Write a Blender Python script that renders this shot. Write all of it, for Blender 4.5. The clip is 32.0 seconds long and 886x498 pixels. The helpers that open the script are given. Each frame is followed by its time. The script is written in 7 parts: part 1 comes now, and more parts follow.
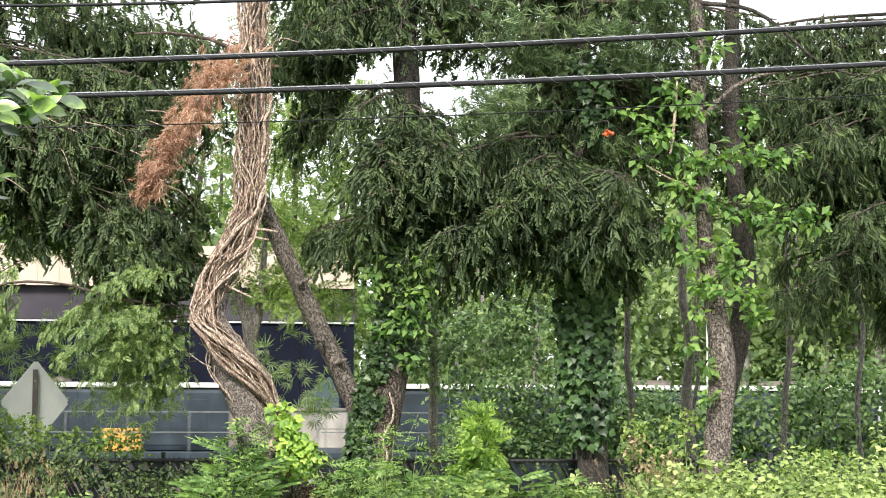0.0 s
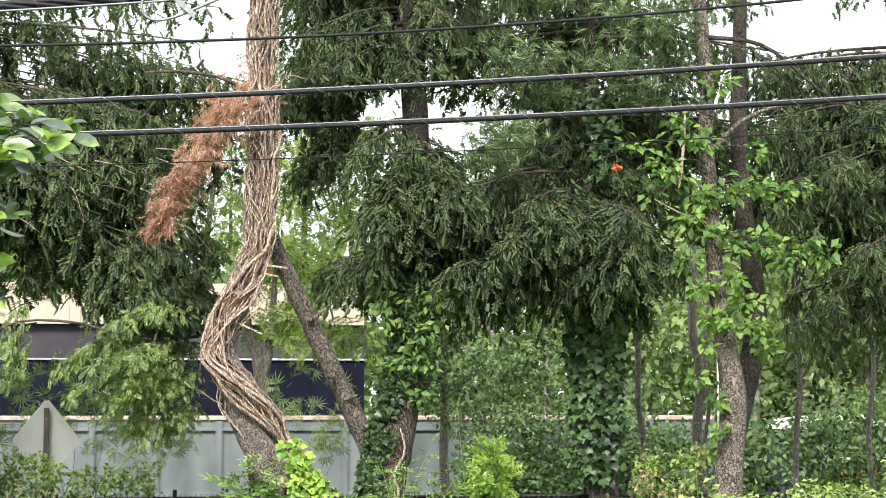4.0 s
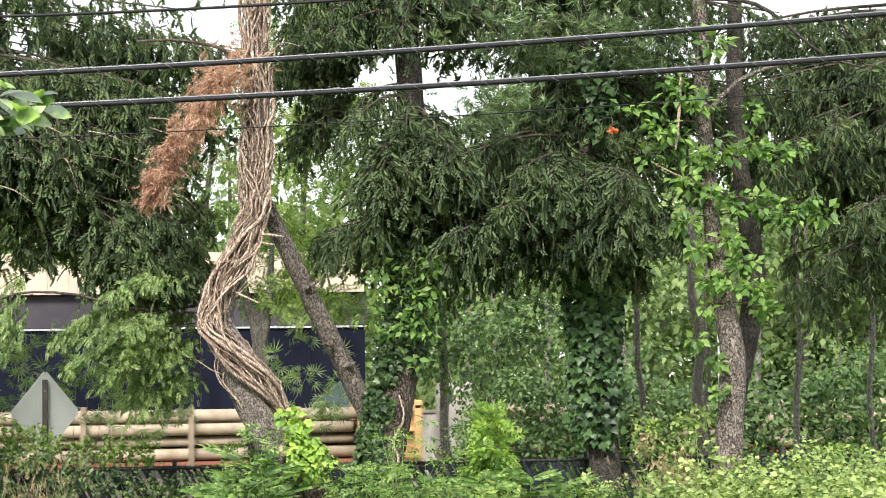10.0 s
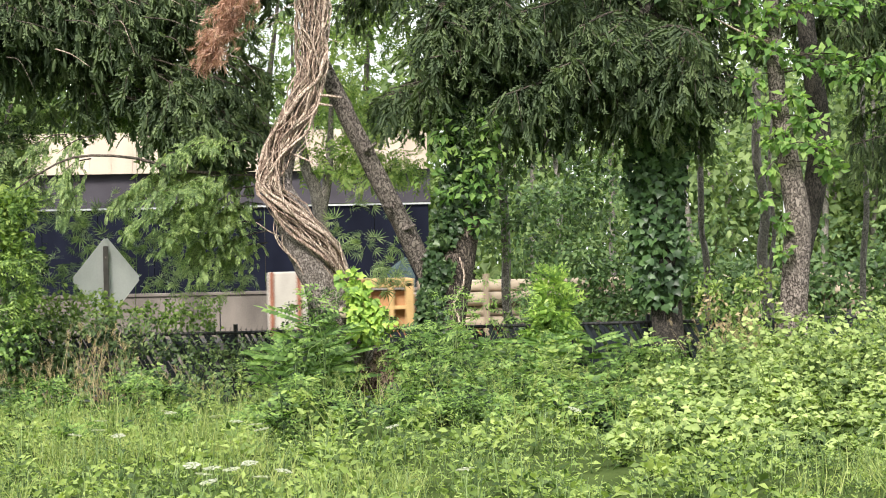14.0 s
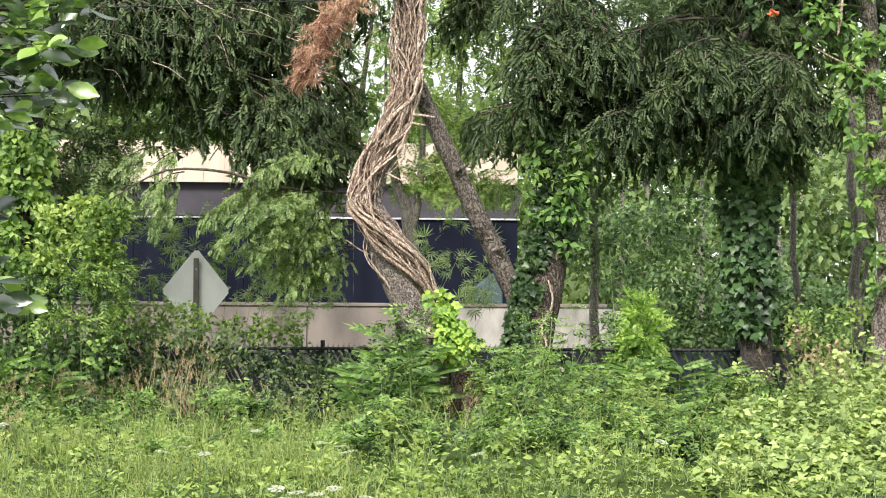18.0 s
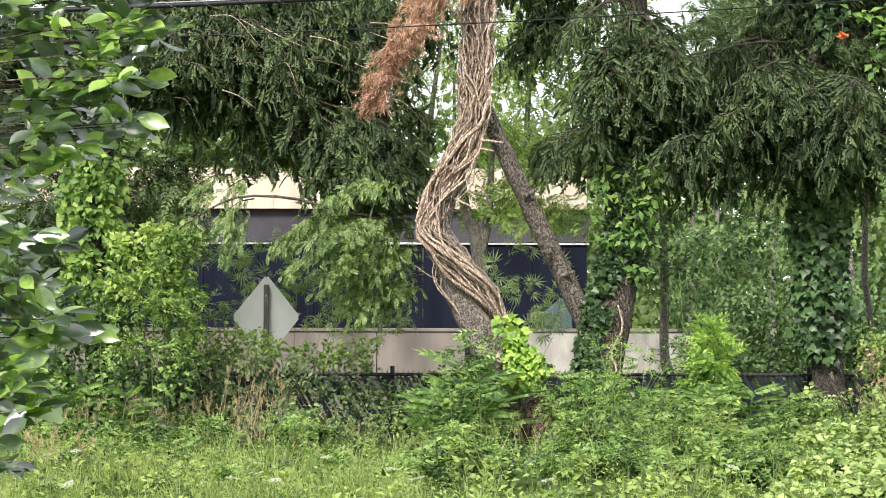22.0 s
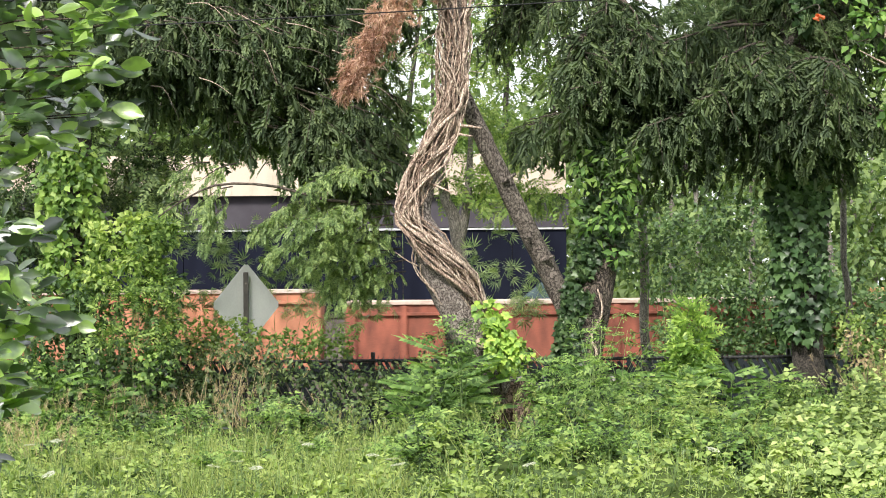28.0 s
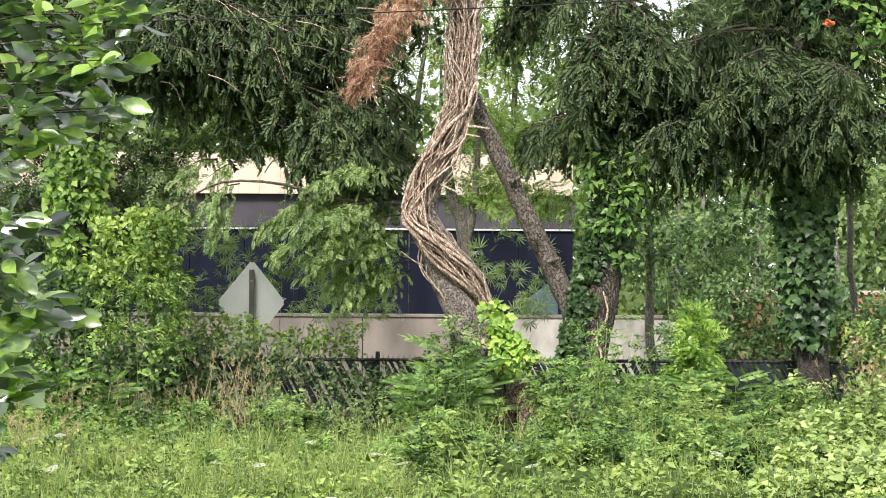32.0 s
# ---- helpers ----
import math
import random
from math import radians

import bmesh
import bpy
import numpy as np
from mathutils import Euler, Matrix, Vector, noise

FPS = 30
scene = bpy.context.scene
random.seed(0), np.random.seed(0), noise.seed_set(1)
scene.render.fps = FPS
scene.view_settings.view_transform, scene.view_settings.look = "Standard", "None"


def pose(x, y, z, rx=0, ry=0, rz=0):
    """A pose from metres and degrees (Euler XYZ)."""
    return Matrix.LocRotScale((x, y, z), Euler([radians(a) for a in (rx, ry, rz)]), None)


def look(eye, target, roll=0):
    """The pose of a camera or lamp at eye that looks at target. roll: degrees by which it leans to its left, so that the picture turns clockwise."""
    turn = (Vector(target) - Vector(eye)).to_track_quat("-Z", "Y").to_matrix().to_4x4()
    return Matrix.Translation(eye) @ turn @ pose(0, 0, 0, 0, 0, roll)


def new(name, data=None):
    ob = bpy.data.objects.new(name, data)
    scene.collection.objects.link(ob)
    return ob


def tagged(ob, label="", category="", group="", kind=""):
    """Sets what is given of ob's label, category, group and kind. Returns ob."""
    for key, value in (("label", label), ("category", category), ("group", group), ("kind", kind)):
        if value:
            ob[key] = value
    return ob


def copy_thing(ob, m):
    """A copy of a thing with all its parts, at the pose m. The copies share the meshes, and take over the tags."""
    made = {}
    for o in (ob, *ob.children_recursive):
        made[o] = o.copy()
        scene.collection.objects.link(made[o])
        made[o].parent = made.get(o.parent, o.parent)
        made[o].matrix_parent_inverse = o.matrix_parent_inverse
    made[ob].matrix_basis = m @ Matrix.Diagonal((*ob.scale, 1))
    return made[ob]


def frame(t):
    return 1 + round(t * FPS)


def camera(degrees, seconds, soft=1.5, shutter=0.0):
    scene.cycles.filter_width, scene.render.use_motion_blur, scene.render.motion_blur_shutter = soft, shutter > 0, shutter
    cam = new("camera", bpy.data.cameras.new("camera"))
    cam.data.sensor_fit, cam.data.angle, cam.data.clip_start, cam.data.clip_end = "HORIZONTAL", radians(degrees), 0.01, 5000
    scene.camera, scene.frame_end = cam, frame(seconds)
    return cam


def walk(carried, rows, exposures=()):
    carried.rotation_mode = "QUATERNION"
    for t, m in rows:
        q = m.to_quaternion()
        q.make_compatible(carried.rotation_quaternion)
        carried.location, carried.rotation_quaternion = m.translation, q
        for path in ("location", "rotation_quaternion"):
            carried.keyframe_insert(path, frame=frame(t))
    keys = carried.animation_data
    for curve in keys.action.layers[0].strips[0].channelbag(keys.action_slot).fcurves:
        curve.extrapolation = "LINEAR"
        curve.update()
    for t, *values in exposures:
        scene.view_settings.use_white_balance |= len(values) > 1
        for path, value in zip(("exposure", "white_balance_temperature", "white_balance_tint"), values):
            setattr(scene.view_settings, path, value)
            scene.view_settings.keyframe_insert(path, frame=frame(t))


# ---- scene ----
cam = camera(26, 32.0, 1.0, 0.3)


def view(x, y, z, yaw, pitch, roll):
    """Pose of the viewer from metres and degrees."""
    return pose(x, y, z, 90 + pitch, 0, yaw) @ pose(0, 0, 0, 0, 0, roll)


walk(cam, [
    (0.0, view(-0.153, -0.296, 1.893, -7.227, 3.730, 0.388)),
    (0.5, view(-0.155, -0.296, 1.894, -7.198, 3.802, 0.424)),
    (1.0, view(-0.157, -0.300, 1.896, -7.134, 3.837, 0.399)),
    (1.5, view(-0.160, -0.306, 1.897, -7.081, 3.916, 0.235)),
    (2.0, view(-0.163, -0.311, 1.898, -7.008, 4.097, 0.030)),
    (2.5, view(-0.166, -0.315, 1.900, -6.969, 4.354, -0.121)),
    (3.0, view(-0.167, -0.320, 1.900, -6.976, 4.617, -0.136)),
    (3.5, view(-0.166, -0.324, 1.895, -7.032, 4.832, -0.089)),
    (5.5, view(-0.136, -0.354, 1.836, -6.135, 4.617, -0.045)),
    (6.0, view(-0.119, -0.340, 1.817, -5.355, 4.699, -0.834)),
    (6.5, view(-0.105, -0.325, 1.810, -4.612, 5.155, -1.919)),
    (7.0, view(-0.092, -0.307, 1.810, -4.127, 5.579, -3.031)),
    (7.5, view(-0.083, -0.300, 1.819, -4.118, 5.827, -3.824)),
    (8.0, view(-0.083, -0.302, 1.849, -4.712, 5.761, -4.224)),
    (8.5, view(-0.088, -0.305, 1.882, -5.689, 5.369, -3.914)),
    (9.0, view(-0.093, -0.296, 1.907, -6.548, 4.894, -3.091)),
    (9.5, view(-0.095, -0.279, 1.915, -6.931, 4.379, -1.864)),
    (10.0, view(-0.091, -0.248, 1.903, -6.902, 3.751, -0.866)),
    (10.5, view(-0.082, -0.199, 1.873, -6.666, 2.988, -0.256)),
    (11.0, view(-0.075, -0.149, 1.829, -6.386, 2.146, 0.000)),
    (11.5, view(-0.065, -0.109, 1.777, -6.129, 1.548, -0.048)),
    (12.0, view(-0.048, -0.078, 1.720, -6.051, 1.157, -0.392)),
    (12.5, view(-0.027, -0.047, 1.665, -5.907, 0.838, -0.874)),
    (13.0, view(-0.008, -0.019, 1.618, -5.678, 0.679, -1.269)),
    (13.5, view(0.006, -0.007, 1.583, -5.226, 0.685, -1.448)),
    (14.0, view(0.012, -0.005, 1.564, -4.860, 0.455, -1.248)),
    (14.5, view(0.014, -0.005, 1.560, -4.821, 0.065, -0.733)),
    (16.5, view(-0.002, 0.004, 1.665, -3.946, -0.511, 0.648)),
    (17.0, view(-0.002, 0.018, 1.685, -3.327, 0.018, 0.439)),
    (17.5, view(-0.002, 0.028, 1.692, -2.752, 0.496, 0.375)),
    (18.0, view(-0.009, 0.030, 1.691, -2.254, 0.810, 0.402)),
    (18.5, view(-0.010, 0.031, 1.691, -1.844, 0.941, 0.566)),
    (19.0, view(-0.010, 0.030, 1.692, -1.466, 1.011, 0.572)),
    (19.5, view(-0.007, 0.031, 1.693, -1.158, 1.074, 0.388)),
    (20.0, view(-0.009, 0.033, 1.696, -0.907, 1.124, 0.223)),
    (20.5, view(-0.009, 0.032, 1.696, -0.694, 1.187, 0.118)),
    (21.0, view(-0.007, 0.028, 1.697, -0.511, 1.304, 0.106)),
    (21.5, view(-0.007, 0.023, 1.699, -0.345, 1.415, 0.144)),
    (22.0, view(-0.006, 0.018, 1.699, -0.181, 1.543, 0.142)),
    (22.5, view(-0.003, 0.010, 1.699, -0.055, 1.669, 0.142)),
    (23.0, view(0.000, 0.001, 1.700, 0.000, 1.840, 0.000)),
    (23.5, view(0.004, 0.004, 1.700, 0.071, 2.013, -0.143)),
    (24.0, view(0.005, 0.005, 1.703, 0.260, 2.142, -0.282)),
    (24.5, view(0.005, 0.002, 1.704, 0.530, 2.217, -0.444)),
    (26.5, view(0.013, 0.007, 1.704, -0.509, 1.829, -0.382)),
    (27.0, view(0.011, 0.011, 1.705, -0.872, 1.584, -0.462)),
    (27.5, view(0.007, 0.016, 1.705, -0.926, 1.308, -0.473)),
    (28.0, view(0.003, 0.021, 1.702, -0.776, 1.108, -0.480)),
    (28.5, view(0.002, 0.024, 1.701, -0.581, 1.026, -0.344)),
    (29.0, view(0.003, 0.023, 1.702, -0.485, 1.025, -0.252)),
    (29.5, view(0.002, 0.020, 1.700, -0.492, 1.035, -0.185)),
    (30.0, view(0.002, 0.019, 1.702, -0.584, 1.048, -0.138)),
    (30.5, view(0.005, 0.019, 1.702, -0.678, 1.059, -0.138)),
    (31.0, view(0.006, 0.019, 1.703, -0.726, 1.080, -0.052)),
    (31.5, view(0.002, 0.019, 1.701, -0.689, 1.118, 0.132)),
    (32.0, view(0.003, 0.018, 1.700, -0.590, 1.118, 0.363)),
], [(0.0, 0.52, 6500, 10), (9.0, 0.50, 6500, 10), (14.0, 0.45, 6500, 10), (32.0, 0.45, 6500, 10)])

# ---- sky and sun ----
SUN_ELEV, SUN_TURN = radians(58), radians(205)
world = bpy.data.worlds.new("world")
scene.world = world
world.use_nodes = True
wn, wl = world.node_tree.nodes, world.node_tree.links
sky = wn.new("ShaderNodeTexSky")
sky.sky_type, sky.sun_disc = "NISHITA", False
sky.sun_elevation, sky.sun_rotation = SUN_ELEV, SUN_TURN
sky.air_density, sky.dust_density, sky.ozone_density = 1.0, 5.0, 1.0
veil = wn.new("ShaderNodeMix")
veil.data_type = "RGBA"
veil.inputs["Factor"].default_value = 0.75
wl.new(sky.outputs[0], veil.inputs["A"])
veil.inputs["B"].default_value = (11.5, 11.8, 12.0, 1)
wl.new(veil.outputs["Result"], wn["Background"].inputs["Color"])
wn["Background"].inputs["Strength"].default_value = 0.115

sun = new("sun", bpy.data.lights.new("sun", "SUN"))
sun.data.energy, sun.data.angle, sun.data.color = 4.2, radians(15), (1.0, 0.96, 0.88)
sun.matrix_world = look((-20, -45, 70), (4, 26, 2))

# ---- materials ----


def material(name):
    m = bpy.data.materials.new(name)
    m.use_nodes = True
    return m, m.node_tree.nodes, m.node_tree.links, m.node_tree.nodes["Principled BSDF"]


def ramp_of(n, l, source, stops):
    r = n.new("ShaderNodeValToRGB")
    while len(r.color_ramp.elements) < len(stops):
        r.color_ramp.elements.new(0.5)
    for e, (p, c) in zip(r.color_ramp.elements, stops):
        e.position, e.color = p, (*c, 1)
    l.new(source, r.inputs[0])
    return r


def leaf_mat(name, dark, mid, light, rough=0.5, through_light=0.3, spec=0.4, single=False):
    """Foliage: each leaf its own tone, patches of tone over the crown, some light let through."""
    m, n, l, b = material(name)
    dark, mid, light = ([0.84 * v + 0.16 * (0.25 * c[0] + 0.65 * c[1] + 0.1 * c[2]) for v in c] for c in (dark, mid, light))
    geo, tc = n.new("ShaderNodeNewGeometry"), n.new("ShaderNodeTexCoord")
    big = n.new("ShaderNodeTexNoise")
    big.inputs["Scale"].default_value = 1.7
    l.new(tc.outputs["Object"], big.inputs["Vector"])
    mixer = n.new("ShaderNodeMath")
    mixer.operation = "MULTIPLY_ADD"
    own = n.new("ShaderNodeObjectInfo")
    l.new(own.outputs["Random"] if single else geo.outputs["Random Per Island"], mixer.inputs[0])
    mixer.inputs[1].default_value = 0.9
    shift = n.new("ShaderNodeMath")
    shift.operation = "MULTIPLY_ADD"
    shift.inputs[1].default_value, shift.inputs[2].default_value = 1.7, -0.80
    l.new(big.outputs["Fac"], shift.inputs[0])
    l.new(shift.outputs[0], mixer.inputs[2])
    r = ramp_of(n, l, mixer.outputs[0], [(0.08, dark), (0.5, mid), (0.92, light)])
    l.new(r.outputs[0], b.inputs["Base Color"])
    b.inputs["Roughness"].default_value = rough
    b.inputs["Specular IOR Level"].default_value = spec
    tr, mix = n.new("ShaderNodeBsdfTranslucent"), n.new("ShaderNodeMixShader")
    bright = n.new("ShaderNodeMix")
    bright.data_type, bright.blend_type = "RGBA", "MULTIPLY"
    bright.inputs["Factor"].default_value = 1.0
    l.new(r.outputs[0], bright.inputs["A"])
    bright.inputs["B"].default_value = (1.35, 1.45, 0.8, 1)
    l.new(bright.outputs["Result"], tr.inputs[0])
    mix.inputs[0].default_value = through_light
    l.new(b.outputs[0], mix.inputs[1])
    l.new(tr.outputs[0], mix.inputs[2])
    l.new(mix.outputs[0], n["Material Output"].inputs["Surface"])
    return m


def bark_mat(name, dark, light, scale=9.0, stretch=0.25, bump=0.7):
    """Bark in uneven plates with narrow dark furrows between, each plate of its own tone, and fine flecks."""
    m, n, l, b = material(name)
    tc, mp = n.new("ShaderNodeTexCoord"), n.new("ShaderNodeMapping")
    mp.inputs["Scale"].default_value = (1, 1, stretch * 1.6)
    l.new(tc.outputs["Object"], mp.inputs["Vector"])
    f, fine = n.new("ShaderNodeTexNoise"), n.new("ShaderNodeTexNoise")
    f.inputs["Scale"].default_value, f.inputs["Detail"].default_value = scale * 0.6, 5
    fine.inputs["Scale"].default_value, fine.inputs["Detail"].default_value = scale * 5, 4
    l.new(mp.outputs[0], f.inputs["Vector"])
    l.new(mp.outputs[0], fine.inputs["Vector"])
    warp = n.new("ShaderNodeMix")
    warp.data_type = "VECTOR"
    warp.inputs["Factor"].default_value = 0.14
    l.new(mp.outputs[0], warp.inputs["A"])
    l.new(f.outputs["Color"], warp.inputs["B"])
    edges, cells = n.new("ShaderNodeTexVoronoi"), n.new("ShaderNodeTexVoronoi")
    edges.feature = "DISTANCE_TO_EDGE"
    for v in (edges, cells):
        v.inputs["Scale"].default_value = scale * 1.5
        l.new(warp.outputs["Result"], v.inputs["Vector"])
    plate = n.new("ShaderNodeMath")
    plate.operation, plate.use_clamp = "MULTIPLY", True
    plate.inputs[1].default_value = 7.0
    l.new(edges.outputs["Distance"], plate.inputs[0])
    tone = n.new("ShaderNodeSeparateColor")
    l.new(cells.outputs["Color"], tone.inputs[0])
    own = n.new("ShaderNodeMath")
    own.operation = "MULTIPLY_ADD"
    own.inputs[1].default_value, own.inputs[2].default_value = 0.45, 0.1
    l.new(tone.outputs[0], own.inputs[0])
    fleck = n.new("ShaderNodeMath")
    fleck.operation = "MULTIPLY_ADD"
    fleck.inputs[1].default_value = 0.8
    l.new(fine.outputs["Fac"], fleck.inputs[0])
    l.new(own.outputs[0], fleck.inputs[2])
    add = n.new("ShaderNodeMath")
    add.operation = "MULTIPLY"
    l.new(plate.outputs[0], add.inputs[0])
    l.new(fleck.outputs[0], add.inputs[1])
    r = ramp_of(n, l, add.outputs[0], [(0.06, [0.45 * c for c in dark]), (0.32, dark), (0.62, [0.5 * (a + c) for a, c in zip(dark, light)]), (0.98, light)])
    l.new(r.outputs[0], b.inputs["Base Color"])
    b.inputs["Roughness"].default_value = 0.95
    bp = n.new("ShaderNodeBump")
    bp.inputs["Strength"].default_value, bp.inputs["Distance"].default_value = bump, 0.03
    l.new(add.outputs[0], bp.inputs["Height"])
    l.new(bp.outputs[0], b.inputs["Normal"])
    return m


def rough_mat(name, a, c, scale=4.0, rough=0.7, metal=0.0, bump=0.1, streak=1.0, spec=0.5, grain=40.0):
    """A worn surface: broad stains (drawn out downwards by streak), fine grain and slight relief."""
    m, n, l, b = material(name)
    tc, mp = n.new("ShaderNodeTexCoord"), n.new("ShaderNodeMapping")
    mp.inputs["Scale"].default_value = (1, 1, 1 / streak)
    l.new(tc.outputs["Object"], mp.inputs["Vector"])
    f, g = n.new("ShaderNodeTexNoise"), n.new("ShaderNodeTexNoise")
    f.inputs["Scale"].default_value, f.inputs["Detail"].default_value = scale, 8
    g.inputs["Scale"].default_value, g.inputs["Detail"].default_value = grain, 3
    l.new(mp.outputs[0], f.inputs["Vector"])
    l.new(tc.outputs["Object"], g.inputs["Vector"])
    s = n.new("ShaderNodeMath")
    s.operation = "MULTIPLY_ADD"
    s.inputs[1].default_value = 0.3
    l.new(g.outputs["Fac"], s.inputs[0])
    l.new(f.outputs["Fac"], s.inputs[2])
    r = ramp_of(n, l, s.outputs[0], [(0.4, a), (0.85, c)])
    l.new(r.outputs[0], b.inputs["Base Color"])
    b.inputs["Roughness"].default_value, b.inputs["Metallic"].default_value = rough, metal
    b.inputs["Specular IOR Level"].default_value = spec
    bp = n.new("ShaderNodeBump")
    bp.inputs["Strength"].default_value, bp.inputs["Distance"].default_value = bump, 0.02
    l.new(s.outputs[0], bp.inputs["Height"])
    l.new(bp.outputs[0], b.inputs["Normal"])
    return m


def glow_mat(name, colour, strength):
    m, n, l, b = material(name)
    b.inputs["Base Color"].default_value = (*colour, 1)
    b.inputs["Emission Color"].default_value = (*colour, 1)
    b.inputs["Emission Strength"].default_value = strength
    return m


SPRUCE = leaf_mat("spruce_needles", (0.072, 0.112, 0.056), (0.125, 0.186, 0.082), (0.200, 0.272, 0.108), 0.65, 0.38, 0.25)
PINE = leaf_mat("pine_needles", (0.07, 0.13, 0.055), (0.14, 0.22, 0.085), (0.26, 0.35, 0.15), 0.6, 0.25, 0.25)
DEAD = leaf_mat("dead_needles", (0.30, 0.15, 0.105), (0.56, 0.32, 0.235), (0.78, 0.52, 0.40), 0.9, 0.25, 0.1)
FROND_MAT = leaf_mat("feathery_leaves", (0.09, 0.16, 0.045), (0.22, 0.33, 0.10), (0.44, 0.54, 0.19), 0.55, 0.4)
IVY_MAT = leaf_mat("ivy_leaves", (0.02, 0.05, 0.016), (0.046, 0.11, 0.03), (0.10, 0.20, 0.05), 0.42, 0.2)
IVY_SMALL = leaf_mat("small_ivy_leaves", (0.02, 0.05, 0.015), (0.04, 0.09, 0.025), (0.09, 0.16, 0.04), 0.4, 0.2)
VINE_LEAF = leaf_mat("vine_leaves", (0.06, 0.15, 0.025), (0.15, 0.31, 0.045), (0.30, 0.47, 0.08), 0.5, 0.4)
IVY_LIGHT = leaf_mat("light_ivy_leaves", (0.04, 0.10, 0.014), (0.14, 0.27, 0.03), (0.34, 0.49, 0.07), 0.5, 0.4)
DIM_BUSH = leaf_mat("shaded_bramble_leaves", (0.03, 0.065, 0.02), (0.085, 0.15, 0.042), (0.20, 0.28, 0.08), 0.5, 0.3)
LIME = leaf_mat("lime_leaves", (0.10, 0.23, 0.015), (0.27, 0.45, 0.025), (0.46, 0.63, 0.05), 0.5, 0.32)
SAPLING_MAT = leaf_mat("sapling_leaves", (0.10, 0.22, 0.02), (0.24, 0.42, 0.04), (0.44, 0.60, 0.08), 0.5, 0.4)
SEEDLING_MAT = leaf_mat("seedling_leaves", (0.05, 0.12, 0.02), (0.14, 0.28, 0.045), (0.29, 0.45, 0.085), 0.5, 0.35)
YOUNG_MAT = leaf_mat("young_tree_leaves", (0.05, 0.11, 0.018), (0.13, 0.24, 0.035), (0.32, 0.45, 0.075), 0.5, 0.4)
LIGHT_BUSH = leaf_mat("light_bush_leaves", (0.10, 0.19, 0.03), (0.20, 0.33, 0.05), (0.36, 0.46, 0.10), 0.55, 0.4)
BAMBOO_MAT = leaf_mat("bamboo_leaves", (0.10, 0.18, 0.05), (0.23, 0.35, 0.10), (0.40, 0.51, 0.18), 0.5, 0.35)
BUSH_MAT = leaf_mat("bush_leaves", (0.035, 0.08, 0.022), (0.085, 0.17, 0.045), (0.18, 0.28, 0.08), 0.5, 0.35)
WEED_MAT = leaf_mat("weed_leaves", (0.009, 0.026, 0.005), (0.115, 0.238, 0.031), (0.28, 0.43, 0.064), 0.5, 0.3)
PALE_WEED = leaf_mat("pale_weed_leaves", (0.075, 0.135, 0.024), (0.275, 0.385, 0.08), (0.46, 0.56, 0.16), 0.6, 0.33)
GRASS_MAT = leaf_mat("grass_blades", (0.11, 0.18, 0.03), (0.26, 0.34, 0.065), (0.46, 0.50, 0.15), 0.6, 0.4)
LOW_MAT = leaf_mat("meadow_leaves", (0.04, 0.085, 0.012), (0.205, 0.315, 0.044), (0.38, 0.485, 0.09), 0.55, 0.35)
STRAW = leaf_mat("dry_grass", (0.28, 0.20, 0.10), (0.42, 0.31, 0.16), (0.58, 0.46, 0.26), 0.8, 0.3)
LAUREL = leaf_mat("glossy_leaves", (0.016, 0.045, 0.014), (0.065, 0.155, 0.022), (0.36, 0.58, 0.05), 0.38, 0.35, 1.0)
LAUREL_LEAF = leaf_mat("single_glossy_leaf", (0.016, 0.045, 0.014), (0.065, 0.155, 0.022), (0.36, 0.58, 0.05), 0.38, 0.35, 1.0, True)
LIME_LEAF = leaf_mat("single_lime_leaf", (0.10, 0.23, 0.015), (0.27, 0.45, 0.025), (0.46, 0.63, 0.05), 0.5, 0.32, 0.4, True)
YELLOW_BUSH = leaf_mat("yellow_green_leaves", (0.09, 0.17, 0.02), (0.23, 0.36, 0.045), (0.46, 0.57, 0.11), 0.55, 0.4)
WOODS = leaf_mat("woodland_leaves", (0.06, 0.12, 0.03), (0.14, 0.22, 0.055), (0.26, 0.36, 0.10), 0.6, 0.4)
for glossy in (LAUREL, LAUREL_LEAF):
    coat = glossy.node_tree.nodes["Principled BSDF"].inputs
    coat["Coat Weight"].default_value, coat["Coat Roughness"].default_value, coat["Coat IOR"].default_value = 1.0, 0.30, 2.1
UMBEL_MAT = leaf_mat("white_flowers", (0.42, 0.45, 0.33), (0.55, 0.56, 0.46), (0.68, 0.68, 0.6), 0.7, 0.3)
FLOWER_MAT = leaf_mat("red_flower", (0.6, 0.06, 0.02), (0.75, 0.12, 0.04), (0.8, 0.2, 0.06), 0.5, 0.35)

BARK = bark_mat("grey_brown_bark", (0.15, 0.118, 0.108), (0.50, 0.43, 0.39), 22, 0.45, 0.9)
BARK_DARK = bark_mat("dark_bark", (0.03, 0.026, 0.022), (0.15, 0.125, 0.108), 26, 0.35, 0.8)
BARK_SCALE = bark_mat("scaly_bark", (0.11, 0.088, 0.077), (0.42, 0.355, 0.31), 20, 0.40, 0.9)
BARK_IVY = bark_mat("dark_brown_bark", (0.055, 0.043, 0.036), (0.24, 0.19, 0.155), 20, 0.35, 0.9)
BARK_GREY = bark_mat("pale_grey_bark", (0.16, 0.145, 0.13), (0.40, 0.365, 0.325), 26, 0.3, 0.4)
ROOT_BARK = bark_mat("reddish_root_bark", (0.10, 0.064, 0.05), (0.44, 0.30, 0.24), 18, 0.4, 0.9)
TWIG = bark_mat("twig_bark", (0.05, 0.04, 0.03), (0.17, 0.135, 0.11), 20, 0.3, 0.4)
